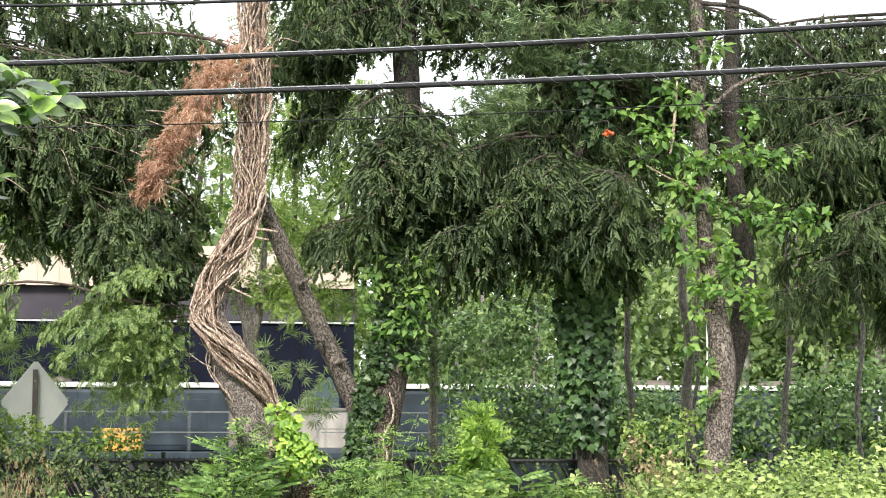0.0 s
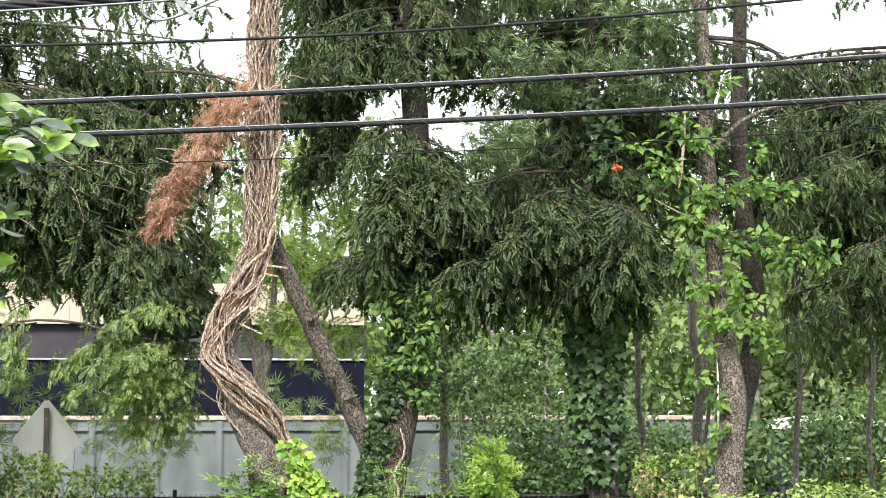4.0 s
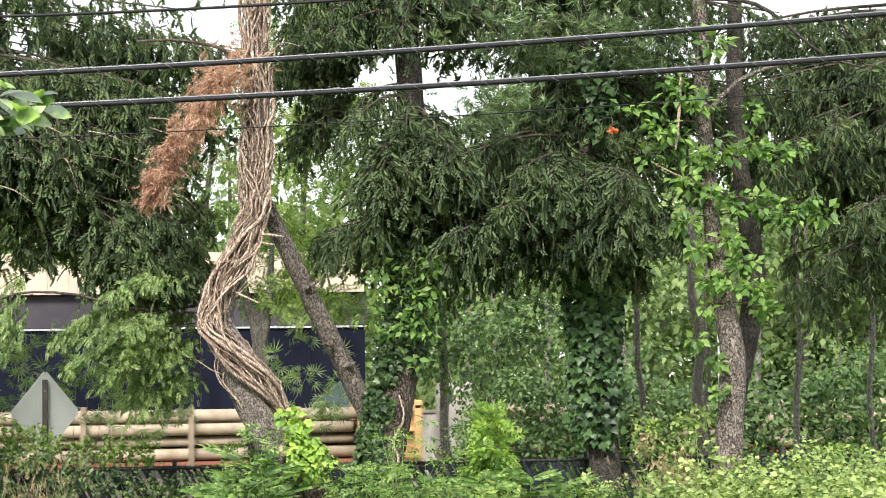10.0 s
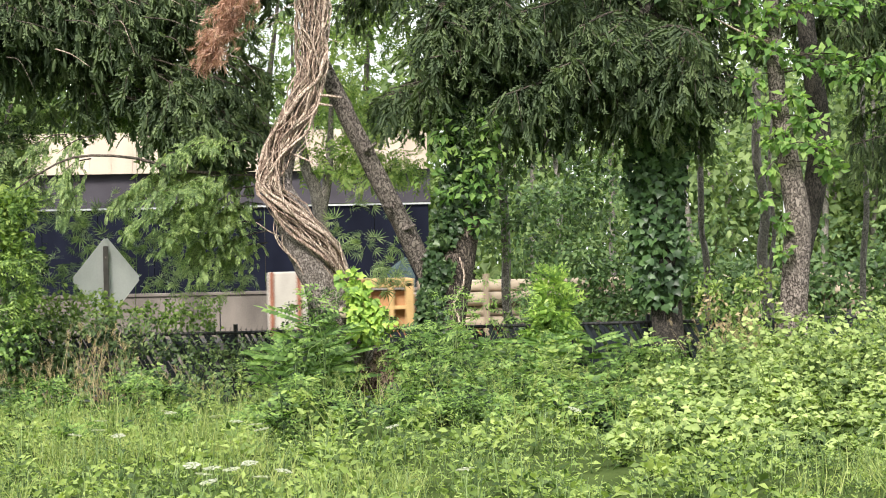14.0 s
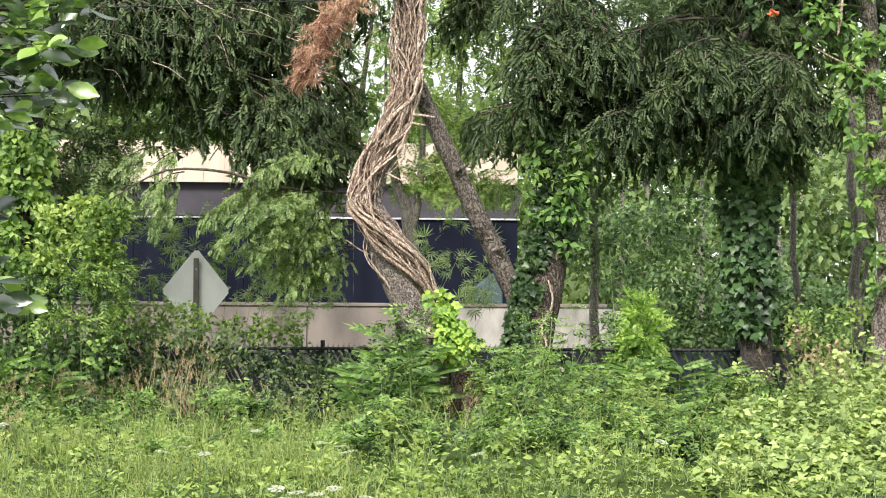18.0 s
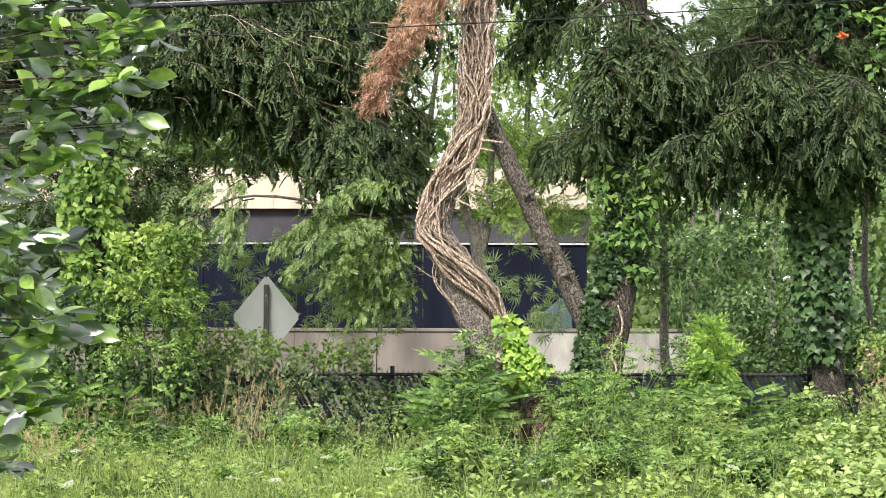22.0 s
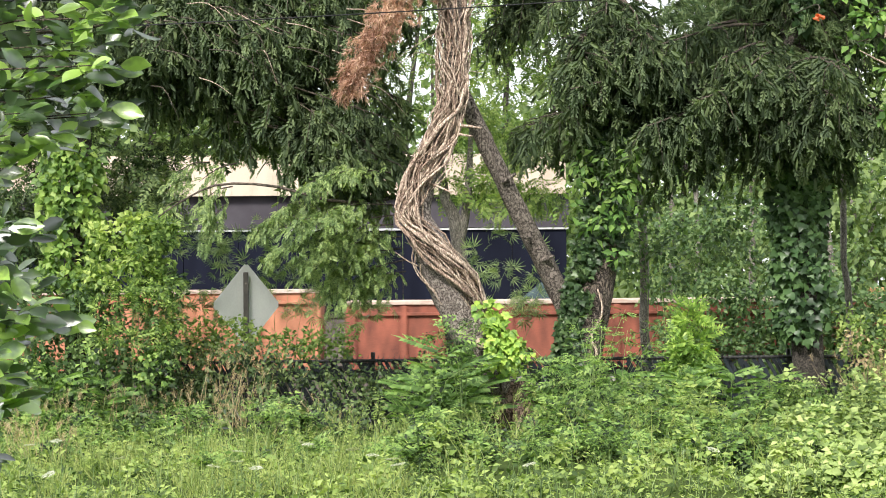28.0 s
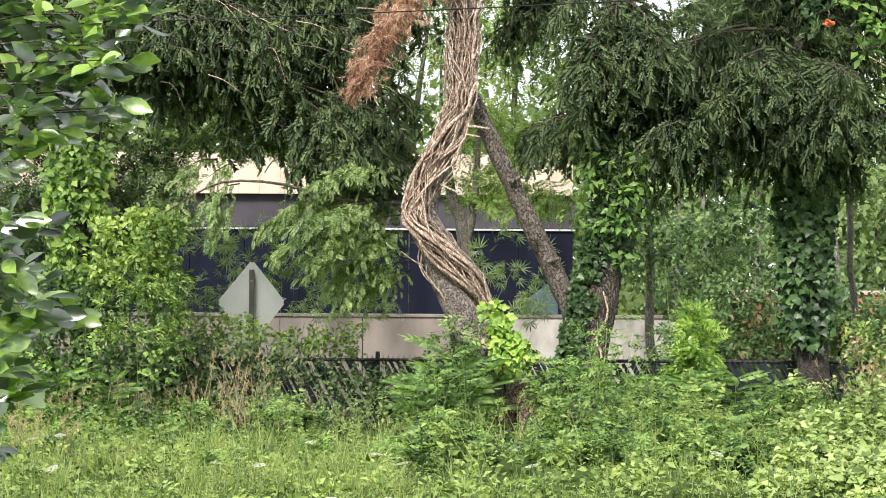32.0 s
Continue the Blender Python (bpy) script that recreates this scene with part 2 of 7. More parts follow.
DRY_VINE = bark_mat("dry_vine_bark", (0.19, 0.125, 0.095), (0.58, 0.43, 0.34), 24, 0.2, 0.6)
PALE_VINE = bark_mat("pale_vine_bark", (0.32, 0.23, 0.18), (0.74, 0.60, 0.49), 24, 0.2, 0.5)
CUT_WOOD = rough_mat("cut_wood", (0.36, 0.27, 0.19), (0.55, 0.44, 0.33), 14, 0.9)

# ---- mesh tools ----


class Geo:
    """Gathers points and faces of one mesh."""

    def __init__(self):
        self.v, self.f, self.n = [], {}, 0

    def add(self, v, faces):
        v = np.asarray(v, float).reshape(-1, 3)
        for fs in faces:
            fs = np.asarray(fs, int)
            if len(fs):
                self.f.setdefault(fs.shape[1], []).append(fs + self.n)
        self.v.append(v)
        self.n += len(v)
        return self

    def mesh(self, name, mat, smooth=True):
        me = bpy.data.meshes.new(name)
        if not self.v:
            return me
        v = np.concatenate(self.v)
        loops, starts, at = [], [], 0
        for k, groups in self.f.items():
            fs = np.concatenate(groups)
            loops.append(fs.ravel())
            starts.append(at + k * np.arange(len(fs)))
            at += fs.size
        loops, starts = np.concatenate(loops), np.concatenate(starts)
        me.vertices.add(len(v))
        me.vertices.foreach_set("co", v.astype(np.float32).ravel())
        me.loops.add(len(loops))
        me.loops.foreach_set("vertex_index", loops.astype(np.int32))
        me.polygons.add(len(starts))
        me.polygons.foreach_set("loop_start", starts.astype(np.int32))
        me.update(calc_edges=True)
        me.validate()
        me.polygons.foreach_set("use_smooth", np.full(len(me.polygons), smooth))
        me.materials.append(mat)
        return me


def empty(name, place, label, category, group="", kind=""):
    ob = new(name)
    ob.empty_display_size = 0.2
    ob.location = place
    return tagged(ob, label, category, group, kind)


def place_mesh(name, me, parent=None, label="", at=(0, 0, 0)):
    ob = new(name, me)
    ob.location = at
    if parent is not None:
        ob.parent = parent
    if label:
        ob["label"] = label
    return ob


def geo_part(name, geo, mat, parent, label="", smooth=True):
    """Links gathered geometry, given in world places, as one mesh under a thing that stands unturned."""
    base = Vector((0, 0, 0))
    p = parent
    while p is not None:
        base += p.location
        p = p.parent
    if geo.v and parent is not None:
        geo.v = [v - np.array(base) for v in geo.v]
    return place_mesh(name, geo.mesh(name, mat, smooth), parent, label)


def part(name, bm, mat, parent, label="", smooth=False):
    me = bpy.data.meshes.new(name)
    bm.to_mesh(me)
    bm.free()
    me.materials.append(mat)
    if smooth:
        me.polygons.foreach_set("use_smooth", np.full(len(me.polygons), True))
    return place_mesh(name, me, parent, label)


def block(x0, x1, y0, y1, z0, z1, bevel=0.0, bm=None):
    bm = bm or bmesh.new()
    m = Matrix.Translation(((x0 + x1) / 2, (y0 + y1) / 2, (z0 + z1) / 2)) @ Matrix.Diagonal((x1 - x0, y1 - y0, z1 - z0, 1))
    made = bmesh.ops.create_cube(bm, size=1, matrix=m)
    if bevel:
        edges = {e for v in made["verts"] for e in v.link_edges}
        bmesh.ops.bevel(bm, geom=list(edges), offset=bevel, segments=2, affect="EDGES", profile=0.6, clamp_overlap=True)
    return bm


def wheel_bm(x, y0, y1, z, r, bm=None, segs=28):
    bm = bm or bmesh.new()
    m = Matrix.Translation((x, (y0 + y1) / 2, z)) @ Matrix.Rotation(radians(90), 4, "X")
    made = bmesh.ops.create_cone(bm, cap_ends=True, segments=segs, radius1=r, radius2=r, depth=abs(y1 - y0), matrix=m)
    rim = [e for v in made["verts"] for e in v.link_edges if len(e.link_faces) == 2 and any(len(f.verts) > 4 for f in e.link_faces)]
    bmesh.ops.bevel(bm, geom=list(set(rim)), offset=min(r * 0.12, abs(y1 - y0) * 0.25), segments=2, affect="EDGES", clamp_overlap=True)
    return bm


def outline_bm(points, y0, y1, bevel=0.0):
    """A side outline in x and z, drawn out from y0 to y1."""
    bm = bmesh.new()
    a = [bm.verts.new((x, y0, z)) for x, z in points]
    c = [bm.verts.new((x, y1, z)) for x, z in points]
    bm.faces.new(a)
    bm.faces.new(c[::-1])
    for i in range(len(a)):
        j = (i + 1) % len(a)
        bm.faces.new((a[j], a[i], c[i], c[j]))
    bmesh.ops.recalc_face_normals(bm, faces=bm.faces)
    if bevel:
        bmesh.ops.bevel(bm, geom=bm.edges[:], offset=bevel, segments=2, affect="EDGES", profile=0.6, clamp_overlap=True)
    return bm


def glide(points, n):
    """n places along a smooth curve through the points."""
    p = np.asarray(points, float)
    p = np.vstack([2 * p[0] - p[1], p, 2 * p[-1] - p[-2]])
    out = []
    for u in np.linspace(0, len(p) - 3 - 1e-6, n):
        i = int(u)
        t = u - i
        a, b, c, d = p[i : i + 4]
        out.append(0.5 * (2 * b + (c - a) * t + (2 * a - 5 * b + 4 * c - d) * t * t + (3 * b - a - 3 * c + d) * t**3))
    return np.array(out)


def tube(geo, points, radii, n=24, segs=10, rough=0.0, rng=None, lumps=0.0):
    p = glide(points, n)
    r = np.interp(np.linspace(0, 1, n), np.linspace(0, 1, len(radii)), radii)
    d = np.gradient(p, axis=0)
    d /= np.linalg.norm(d, axis=1, keepdims=True) + 1e-9
    side = np.cross(d[0], (0.31, 0.9, 0.2))
    rings = []
    ang = np.linspace(0, 2 * np.pi, segs, endpoint=False)
    for i in range(n):
        side = side - d[i] * (side @ d[i])
        side /= np.linalg.norm(side) + 1e-9
        other = np.cross(d[i], side)
        k = np.full(segs, 1.0)
        if rng is not None and rough:
            k = k + rng.normal(0, rough, segs)
        if lumps:
            k = k + lumps * np.array([noise.noise(Vector((3 * np.cos(a), 3 * np.sin(a), i * 0.35 + p[0][0] * 7))) for a in ang])
        rings.append(p[i] + (r[i] * k)[:, None] * (np.cos(ang)[:, None] * side + np.sin(ang)[:, None] * other))
    v = np.concatenate(rings + [p[:1], p[-1:]])
    i, j = np.meshgrid(np.arange(n - 1), np.arange(segs), indexing="ij")
    a, b = (i * segs + j).ravel(), (i * segs + (j + 1) % segs).ravel()
    s = np.arange(segs)
    t = (s + 1) % segs
    geo.add(v, [np.stack([a, b, b + segs, a + segs], 1), np.stack([t, s, np.full(segs, n * segs)], 1),
                np.stack([(n - 1) * segs + s, (n - 1) * segs + t, np.full(segs, n * segs + 1)], 1)])
    return p


# leaf shapes: along, across, up, for a leaf of unit length and width
LEAF = ([(0, 0, 0), (.45, .5, .14), (.45, -.5, .14), (1, 0, -.1), (.45, 0, 0)], [(0, 2, 3, 4), (0, 4, 3, 1)])
LOBED = ([(0, 0, 0), (.1, .45, .05), (.45, .55, .1), (.55, .28, .03), (1, 0, -.12), (.55, -.28, .03), (.45, -.55, .1), (.1, -.45, .05), (.5, 0, 0)],
         [(0, 8, 2, 1), (8, 4, 3, 2), (0, 7, 6, 8), (8, 6, 5, 4)])
OVAL = ([(0, 0, 0), (.2, .36, .06), (.55, .5, .1), (.85, .27, .02), (1, 0, -.08), (.85, -.27, .02), (.55, -.5, .1), (.2, -.36, .06), (.5, 0, 0)],
        [(0, 8, 2, 1), (8, 4, 3, 2), (0, 7, 6, 8), (8, 6, 5, 4)])
BLADE = ([(0, .5, 0), (0, -.5, 0), (.5, .4, .05), (.5, -.4, .05), (1, 0, -.14)], [(0, 1, 3, 2), (2, 3, 4)])
DIAMOND = ([(0, 0, 0), (.4, .5, .08), (1, 0, -.05), (.4, -.5, .08)], [(0, 3, 2, 1)])


def finger_shape():
    """A blunt spruce shoot: a narrow folded blade along the twig with needles standing off both edges."""
    v, f = [], []
    for a, w in ((0.0, 0.06), (0.3, 0.19), (0.65, 0.2), (1.0, 0.09)):
        v += [(a, w, 0.35 * w), (a, -w, 0.35 * w)]
    for i in range(3):
        k = 2 * i
        f.append((k, k + 1, k + 3, k + 2))
        for side, lift in ((0, 0.30), (1, -0.22)):
            v.append((0.42 + 0.33 * i, (0.5 - 0.06 * i) * (1 - 2 * side), lift))
            f.append((k + side, k + 2 + side, len(v) - 1) if side else (k + 2, k, len(v) - 1))
    return v, f


def needle_shape(k=12, reach=0.30):
    v, f = [], []
    for i in range(k):
        a, w = 0.02 + 0.72 * i / k, i * 2.4
        c, s = math.cos(w), math.sin(w)
        v += [(a - .03, 0.05 * s, -0.05 * c), (a + .03, -0.05 * s, 0.05 * c), (a + reach, .5 * c, .5 * s)]
        f.append((3 * i, 3 * i + 1, 3 * i + 2))
    return v, f


def frond_shape(pairs=6):
    v, f = [(0, .012, 0), (0, -.012, 0), (1, -.006, -.25), (1, .006, -.25)], [(0, 1, 2, 3)]
    for i in range(pairs):
        a = .14 + .82 * i / pairs
        for s in (1, -1):
            n0 = len(v)
            ln = .5 * (1 - .35 * abs(i / pairs - .35))
            z = -.25 * a * a
            v += [(a, 0, z), (a + .14, s * ln * .45, z + .03), (a + .17, s * ln, z - .06), (a - .03, s * ln * .5, z + .02)]
            f.append((n0, n0 + 1, n0 + 2, n0 + 3) if s < 0 else (n0, n0 + 3, n0 + 2, n0 + 1))
    n0 = len(v)
    v += [(.95, 0, -.23), (1.06, .07, -.26), (1.25, 0, -.34), (1.06, -.07, -.26)]
    f.append((n0, n0 + 3, n0 + 2, n0 + 1))
    return v, f


def fan_shape(k=7, spread=75):
    v, f = [], []
    for i in range(k):
        w = radians(-spread + 2 * spread * i / (k - 1))
        c, s = math.cos(w), math.sin(w)
        ln = .7 + .3 * math.cos(w * 1.3)
        n0 = len(v)
        v += [(0, 0, 0), (.4 * ln * c - .045 * s, .4 * ln * s + .045 * c, .03), (ln * c, ln * s, -.12), (.4 * ln * c + .045 * s, .4 * ln * s - .045 * c, .03)]
        f.append((n0, n0 + 3, n0 + 2, n0 + 1))
    return v, f


NEEDLES, TUFT, FROND, FAN, FINGER, PLUME, FROND_LOW = needle_shape(), needle_shape(14, 0.5), frond_shape(), fan_shape(), finger_shape(), frond_shape(9), frond_shape(4)


def scatter(geo, shape, pos, along, up, length, width):
    """One copy of a leaf shape at every place."""
    pos, along, up = (np.asarray(a, float) for a in (pos, along, up))
    n = len(pos)
    if not n:
        return
    length, width = np.broadcast_to(length, n), np.broadcast_to(width, n)
    x = along / (np.linalg.norm(along, axis=1, keepdims=True) + 1e-9)
    y = np.cross(up, x)
    y /= np.linalg.norm(y, axis=1, keepdims=True) + 1e-9
    z = np.cross(x, y)
    t = np.array(shape[0])
    v = (pos[:, None] + t[None, :, :1] * (x * length[:, None])[:, None] + t[None, :, 1:2] * (y * width[:, None])[:, None]
         + t[None, :, 2:] * (z * ((length + width) / 2)[:, None])[:, None])
    sizes = {}
    for f in shape[1]:
        sizes.setdefault(len(f), []).append(f)
    k = len(t)
    faces = [(np.array(fs)[None] + (k * np.arange(n))[:, None, None]).reshape(-1, s) for s, fs in sizes.items()]
    geo.add(v.reshape(-1, 3), faces)


def leafy(geo, rng, centre, radii, n, shape, length, width, droop=0.2, shell=0.5, face=(0, -0.5, 0.8)):
    """n leaves in an uneven cloud; they point outwards, droop and turn their faces to the light."""
    u = rng.normal(size=(n, 3))
    u /= np.linalg.norm(u, axis=1, keepdims=True)
    r = shell + (1 - shell) * rng.random((n, 1)) ** 0.6
    r *= 0.75 + 0.5 * rng.random((n, 1))
    pos = np.asarray(centre) + u * r * np.asarray(radii)
    along = u * 0.8 + rng.normal(0, 0.5, (n, 3)) + (0, 0, -droop)
    up = np.asarray(face) + rng.normal(0, 0.45, (n, 3))
    k = 0.65 + 0.6 * rng.random(n)
    scatter(geo, shape, pos, along, up, length * k, width * k)


def leaf_parts(parent, me, pos, along, up, size):
    """Single leaves as parts of a plant; they share one mesh of unit length."""
    for p, a, u, k in zip(np.asarray(pos), np.asarray(along), np.asarray(up), np.broadcast_to(size, len(pos))):
        x = Vector(a).normalized()
        y = Vector(u).cross(x).normalized()
        z = x.cross(y)
        m = Matrix((x, y, z)).transposed().to_4x4() @ Matrix.Scale(k, 4)
        ob = place_mesh("leaf", me, parent)
        ob.matrix_basis = Matrix.Translation(Vector(p) - parent.location) @ m


def leaf_mesh(shape, ratio, mat):
    gg = Geo()
    scatter(gg, shape, [(0, 0, 0)], [(1, 0, 0)], [(0, 0, 1)], 1.0, ratio)
    return gg.mesh("leaf", mat)


def cloud(geo, rng, low, high, clumps, per, radius, shape, length, width, droop=0.2, keep=None):
    """Clumps of leaves strewn through a box, so that gaps stay between them."""
    low, high = np.asarray(low, float), np.asarray(high, float)
    for _ in range(clumps):
        c = low + rng.random(3) * (high - low)
        if keep is not None and not keep(c):
            continue
        r = radius * (0.6 + 0.8 * rng.random())
        leafy(geo, rng, c, (r, r * 0.9, r * 0.75), int(per * (0.6 + 0.8 * rng.random())), shape, length, width, droop, 0.25)


def bough(needles, wood, rng, p0, p1, sag, twigs, hang, spread=0.45, size=0.17, first=0.15, thick=0.03, step=0.080):
    """A spruce bough: a limb with side twigs that hang, each set with needle fingers."""
    p0, p1 = np.asarray(p0, float), np.asarray(p1, float)
    mid = (p0 + p1) / 2 + (0, 0, sag)
    run = p1 - p0
    across = np.cross(run, (0, 0, 1))
    across /= np.linalg.norm(across) + 1e-9
    limb_geo = Geo()
    tube(limb_geo, [p0, mid, p1], [thick, thick * 0.7, thick * 0.25], 10, 5)
    pos, along = [], []
    for i in range(twigs):
        u = first + (1 - first) * rng.random() ** 0.85
        a = (1 - u) ** 2 * p0 + 2 * u * (1 - u) * (2 * mid - (p0 + p1) / 2) + u * u * p1
        side = across * rng.normal(0, spread) * (1.1 - 0.6 * u)
        h = hang * (0.35 + 0.75 * rng.random()) * (0.55 + 0.6 * math.sin(math.pi * min(u, 0.95)))
        b = a + side * 0.6 + run / np.linalg.norm(run) * 0.1 + (0, 0, -0.06)
        c = a + side + run / np.linalg.norm(run) * 0.16 + (rng.normal(0, 0.06), rng.normal(0, 0.06), -h)
        if i % 4 == 0:
            tube(wood, [a, b, c], [0.008, 0.006, 0.003], 5, 3)
        k = max(3, int((h + np.linalg.norm(side)) / step))
        for s in np.linspace(0.1, 1.0, k):
            q = (1 - s) ** 2 * a + 2 * s * (1 - s) * b + s * s * c
            t = 2 * (1 - s) * (b - a) + 2 * s * (c - b)
            pos.append(q + rng.normal(0, 0.025, 3))
            along.append(t / (np.linalg.norm(t) + 1e-9) + rng.normal(0, 0.5, 3) + (0, -0.15, -0.35))
    n = len(pos)
    k = 0.76 * size * (0.7 + 0.6 * rng.random(n))
    scatter(needles, FINGER, pos, along, rng.normal(0, 1, (n, 3)), k, k * 0.52)
    return limb_geo


def spray(leaves, wood, rng, p0, p1, sag, twigs, hang, size, spread=0.3, first=0.2):
    """A soft bough: thin drooping side twigs in flat layers, each feathered with small compound leaves."""
    p0, p1 = np.asarray(p0, float), np.asarray(p1, float)
    mid = (p0 + p1) / 2 + (0, 0, sag)
    tube(wood, [p0, mid, p1], [0.010, 0.007, 0.003], 8, 4)
    run = (p1 - p0) / np.linalg.norm(p1 - p0)
    across = np.cross(run, (0, 0, 1))
    pos, along = [], []
    for _ in range(twigs):
        u = first + (1 - first) * rng.random() ** 0.8
        a = (1 - u) ** 2 * p0 + 2 * u * (1 - u) * (2 * mid - (p0 + p1) / 2) + u * u * p1
        side = across * rng.normal(0, spread) * (1.1 - 0.5 * u)
        h = hang * rng.uniform(0.3, 1.1)
        c = a + side + run * rng.uniform(0.05, 0.25) - (0, 0, h)
        b = (a + c) / 2 + (0, 0, 0.35 * h)
        for s in np.linspace(0.15, 1, max(3, int(h / 0.042))):
            q = (1 - s) ** 2 * a + 2 * s * (1 - s) * b + s * s * c
            t = 2 * (1 - s) * (b - a) + 2 * s * (c - b)
            pos.append(q + rng.normal(0, 0.02, 3))
            along.append(t / (np.linalg.norm(t) + 1e-9) + rng.normal(0, 0.4, 3) + (0, -0.1, -0.2))
    n = len(pos)
    k = size * rng.uniform(0.6, 1.3, n)
    scatter(leaves, PLUME, pos, along, np.array([0, -0.6, 0.8]) + rng.normal(0, 0.35, (n, 3)), k, k * 0.55)


def rows_between(points, n, rng, jitter):
    p = glide(points, n)
    return p + rng.normal(0, jitter, p.shape)

# ---- ground, road, track ----


ROAD_TURN = 28


def road_height(x):
    """The road falls gently towards the west."""
    return float(np.interp(x, [-8, 12, 22], [-1.6, -0.22, -0.12]))


def road_middle(x):
    """The road runs aslant between the fence and the railway."""
    return float(np.interp(x, [-8, 22], [42.2, 26.25])) + (0.0 if x < 22 else 2.5 * min(x - 22, 4) / 4)


def ground_height(x, y):
    z = np.interp(y, [-60, 10, 24, 27, 34, 42, 45, 60, 90, 600], [0.0, -0.06, -0.10, -0.25, -0.69, -0.8, -1.5, -1.5, -1.0, 0.0])
    k = np.interp(abs(y - road_middle(x)), [2.9, 4.2], [1, 0]) * np.interp(y, [26.2, 27.5], [0, 1])
    z = (1 - k) * z + k * (road_height(x) - 0.10)
    return z + 0.05 * math.sin(x * 0.7 + y * 0.4) * (10 < y < 27)


GROUND = rough_mat("meadow_soil", (0.025, 0.042, 0.012), (0.075, 0.105, 0.03), 2.0, 1.0, bump=0.6, grain=60, spec=0.05)
ASPHALT = rough_mat("asphalt", (0.035, 0.035, 0.037), (0.075, 0.075, 0.075), 3.0, 0.9, bump=0.3, grain=120)
BALLAST = rough_mat("ballast", (0.08, 0.075, 0.07), (0.24, 0.22, 0.2), 18.0, 0.95, bump=0.9, grain=50)
STEEL = rough_mat("worn_steel", (0.12, 0.09, 0.07), (0.3, 0.27, 0.24), 6.0, 0.5, 0.7)

xs = np.concatenate([[-500, -200, -90, -40, -20], np.arange(-12, 18, 0.75), [22, 40, 90, 200, 500]])
ys = np.concatenate([[-60, -25, -8, 0, 5], np.arange(9, 46, 0.75), [50, 55, 60, 75, 90, 150, 300, 600]])
g = Geo()
g.add([(x, y, ground_height(x, y)) for y in ys for x in xs],
      [[(j * len(xs) + i, j * len(xs) + i + 1, (j + 1) * len(xs) + i + 1, (j + 1) * len(xs) + i)
        for j in range(len(ys) - 1) for i in range(len(xs) - 1)]])
ground = tagged(place_mesh("ground", g.mesh("ground", GROUND)), "weedy meadow and soil sloping down to the road", "ground", kind="structure")

road = tagged(new("road"), "two-lane asphalt road behind the fence", "road", kind="structure")
def road_strip(low, high, thick, lift):
    """A band of the road between two distances from its middle line."""
    line = [-300, -60, -14, -8, -2, 4, 10, 16, 22, 26, 60, 300]
    gg = Geo()
    for x in line:
        m, z = road_middle(x), road_height(x) + lift
        gg.add([(x, m + low, z), (x, m + high, z), (x, m + high, z - thick), (x, m + low, z - thick)], [])
    n = np.arange(len(line) - 1)[:, None] * 4
    gg.n = 0
    gg.add(np.zeros((0, 3)), [n + (0, 4, 5, 1), n + (1, 5, 6, 2), n + (3, 7, 4, 0), n + (2, 6, 7, 3)])
    return gg


geo_part("roadway", road_strip(-2.9, 2.9, 0.3, 0.0), ASPHALT, road, smooth=False)
LINE_PAINT = rough_mat("road_paint", (0.6, 0.5, 0.12), (0.75, 0.62, 0.2), 8, 0.8)
for off in (-0.17, 0.07):
    geo_part("centre_line", road_strip(off, off + 0.1, 0.01, 0.005), LINE_PAINT, road, "yellow painted line", False)
track = tagged(new("railway_track"), "single railway track on grey ballast", "railway", kind="structure")
bed = part("ballast_bed", outline_bm([(-2.6, -1.9), (2.6, -1.9), (1.7, -1.36), (-1.7, -1.36)], -300, 300), BALLAST, track)
bed.matrix_basis = pose(0, 47.45, 0, 0, 0, 90)
for yy in (46.73, 48.17):
    part("rail", block(-300, 300, yy - 0.035, yy + 0.035, -1.37, -1.2), STEEL, track)

# ---- concrete wall and shed beyond the track ----
# Stains, plus a darkened base colour for the shadow on the wall's left part.
SHADED_CONCRETE = rough_mat("stained_concrete", (0.085, 0.072, 0.064), (0.225, 0.192, 0.168), 1.3, 0.9, bump=0.25, streak=2.5, grain=30)
PALE_CONCRETE = rough_mat("pale_concrete", (0.13, 0.12, 0.11), (0.42, 0.395, 0.36), 2.2, 0.9, bump=0.25, streak=2.5, grain=30)
wall = tagged(new("retaining_wall"), "low stained beige concrete wall beyond the track, left part coloured for shadow", "wall", kind="structure")
for i in range(8):
    x0 = -16.0 + 2.875 * i
    part("panel", block(x0 + 0.012, x0 + 2.863, 52.0, 52.3, -1.8, 0.86, 0.012), SHADED_CONCRETE if x0 < 0.5 else PALE_CONCRETE, wall)
part("coping", block(-16.05, 7.0, 51.95, 52.36, 0.864, 0.95, 0.015), SHADED_CONCRETE, wall)

TAN = rough_mat("tan_metal_sheet", (0.44, 0.35, 0.275), (0.66, 0.55, 0.45), 1.2, 0.6, bump=0.1, streak=4)
GREY_BAND = rough_mat("grey_fascia", (0.045, 0.04, 0.05), (0.075, 0.068, 0.08), 1.5, 0.8, spec=0.2)
PALE_TRIM = rough_mat("pale_trim_paint", (0.36, 0.37, 0.38), (0.52, 0.53, 0.54), 3, 0.6)
NAVY = rough_mat("navy_wall", (0.005, 0.006, 0.012), (0.012, 0.014, 0.026), 1.5, 0.95, streak=3, spec=0.1)
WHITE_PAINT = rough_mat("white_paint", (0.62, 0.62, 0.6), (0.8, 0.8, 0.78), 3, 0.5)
shed = empty("warehouse", (-5, 57, -1.5), "long low warehouse with tan metal roof edge and navy wall", "building")
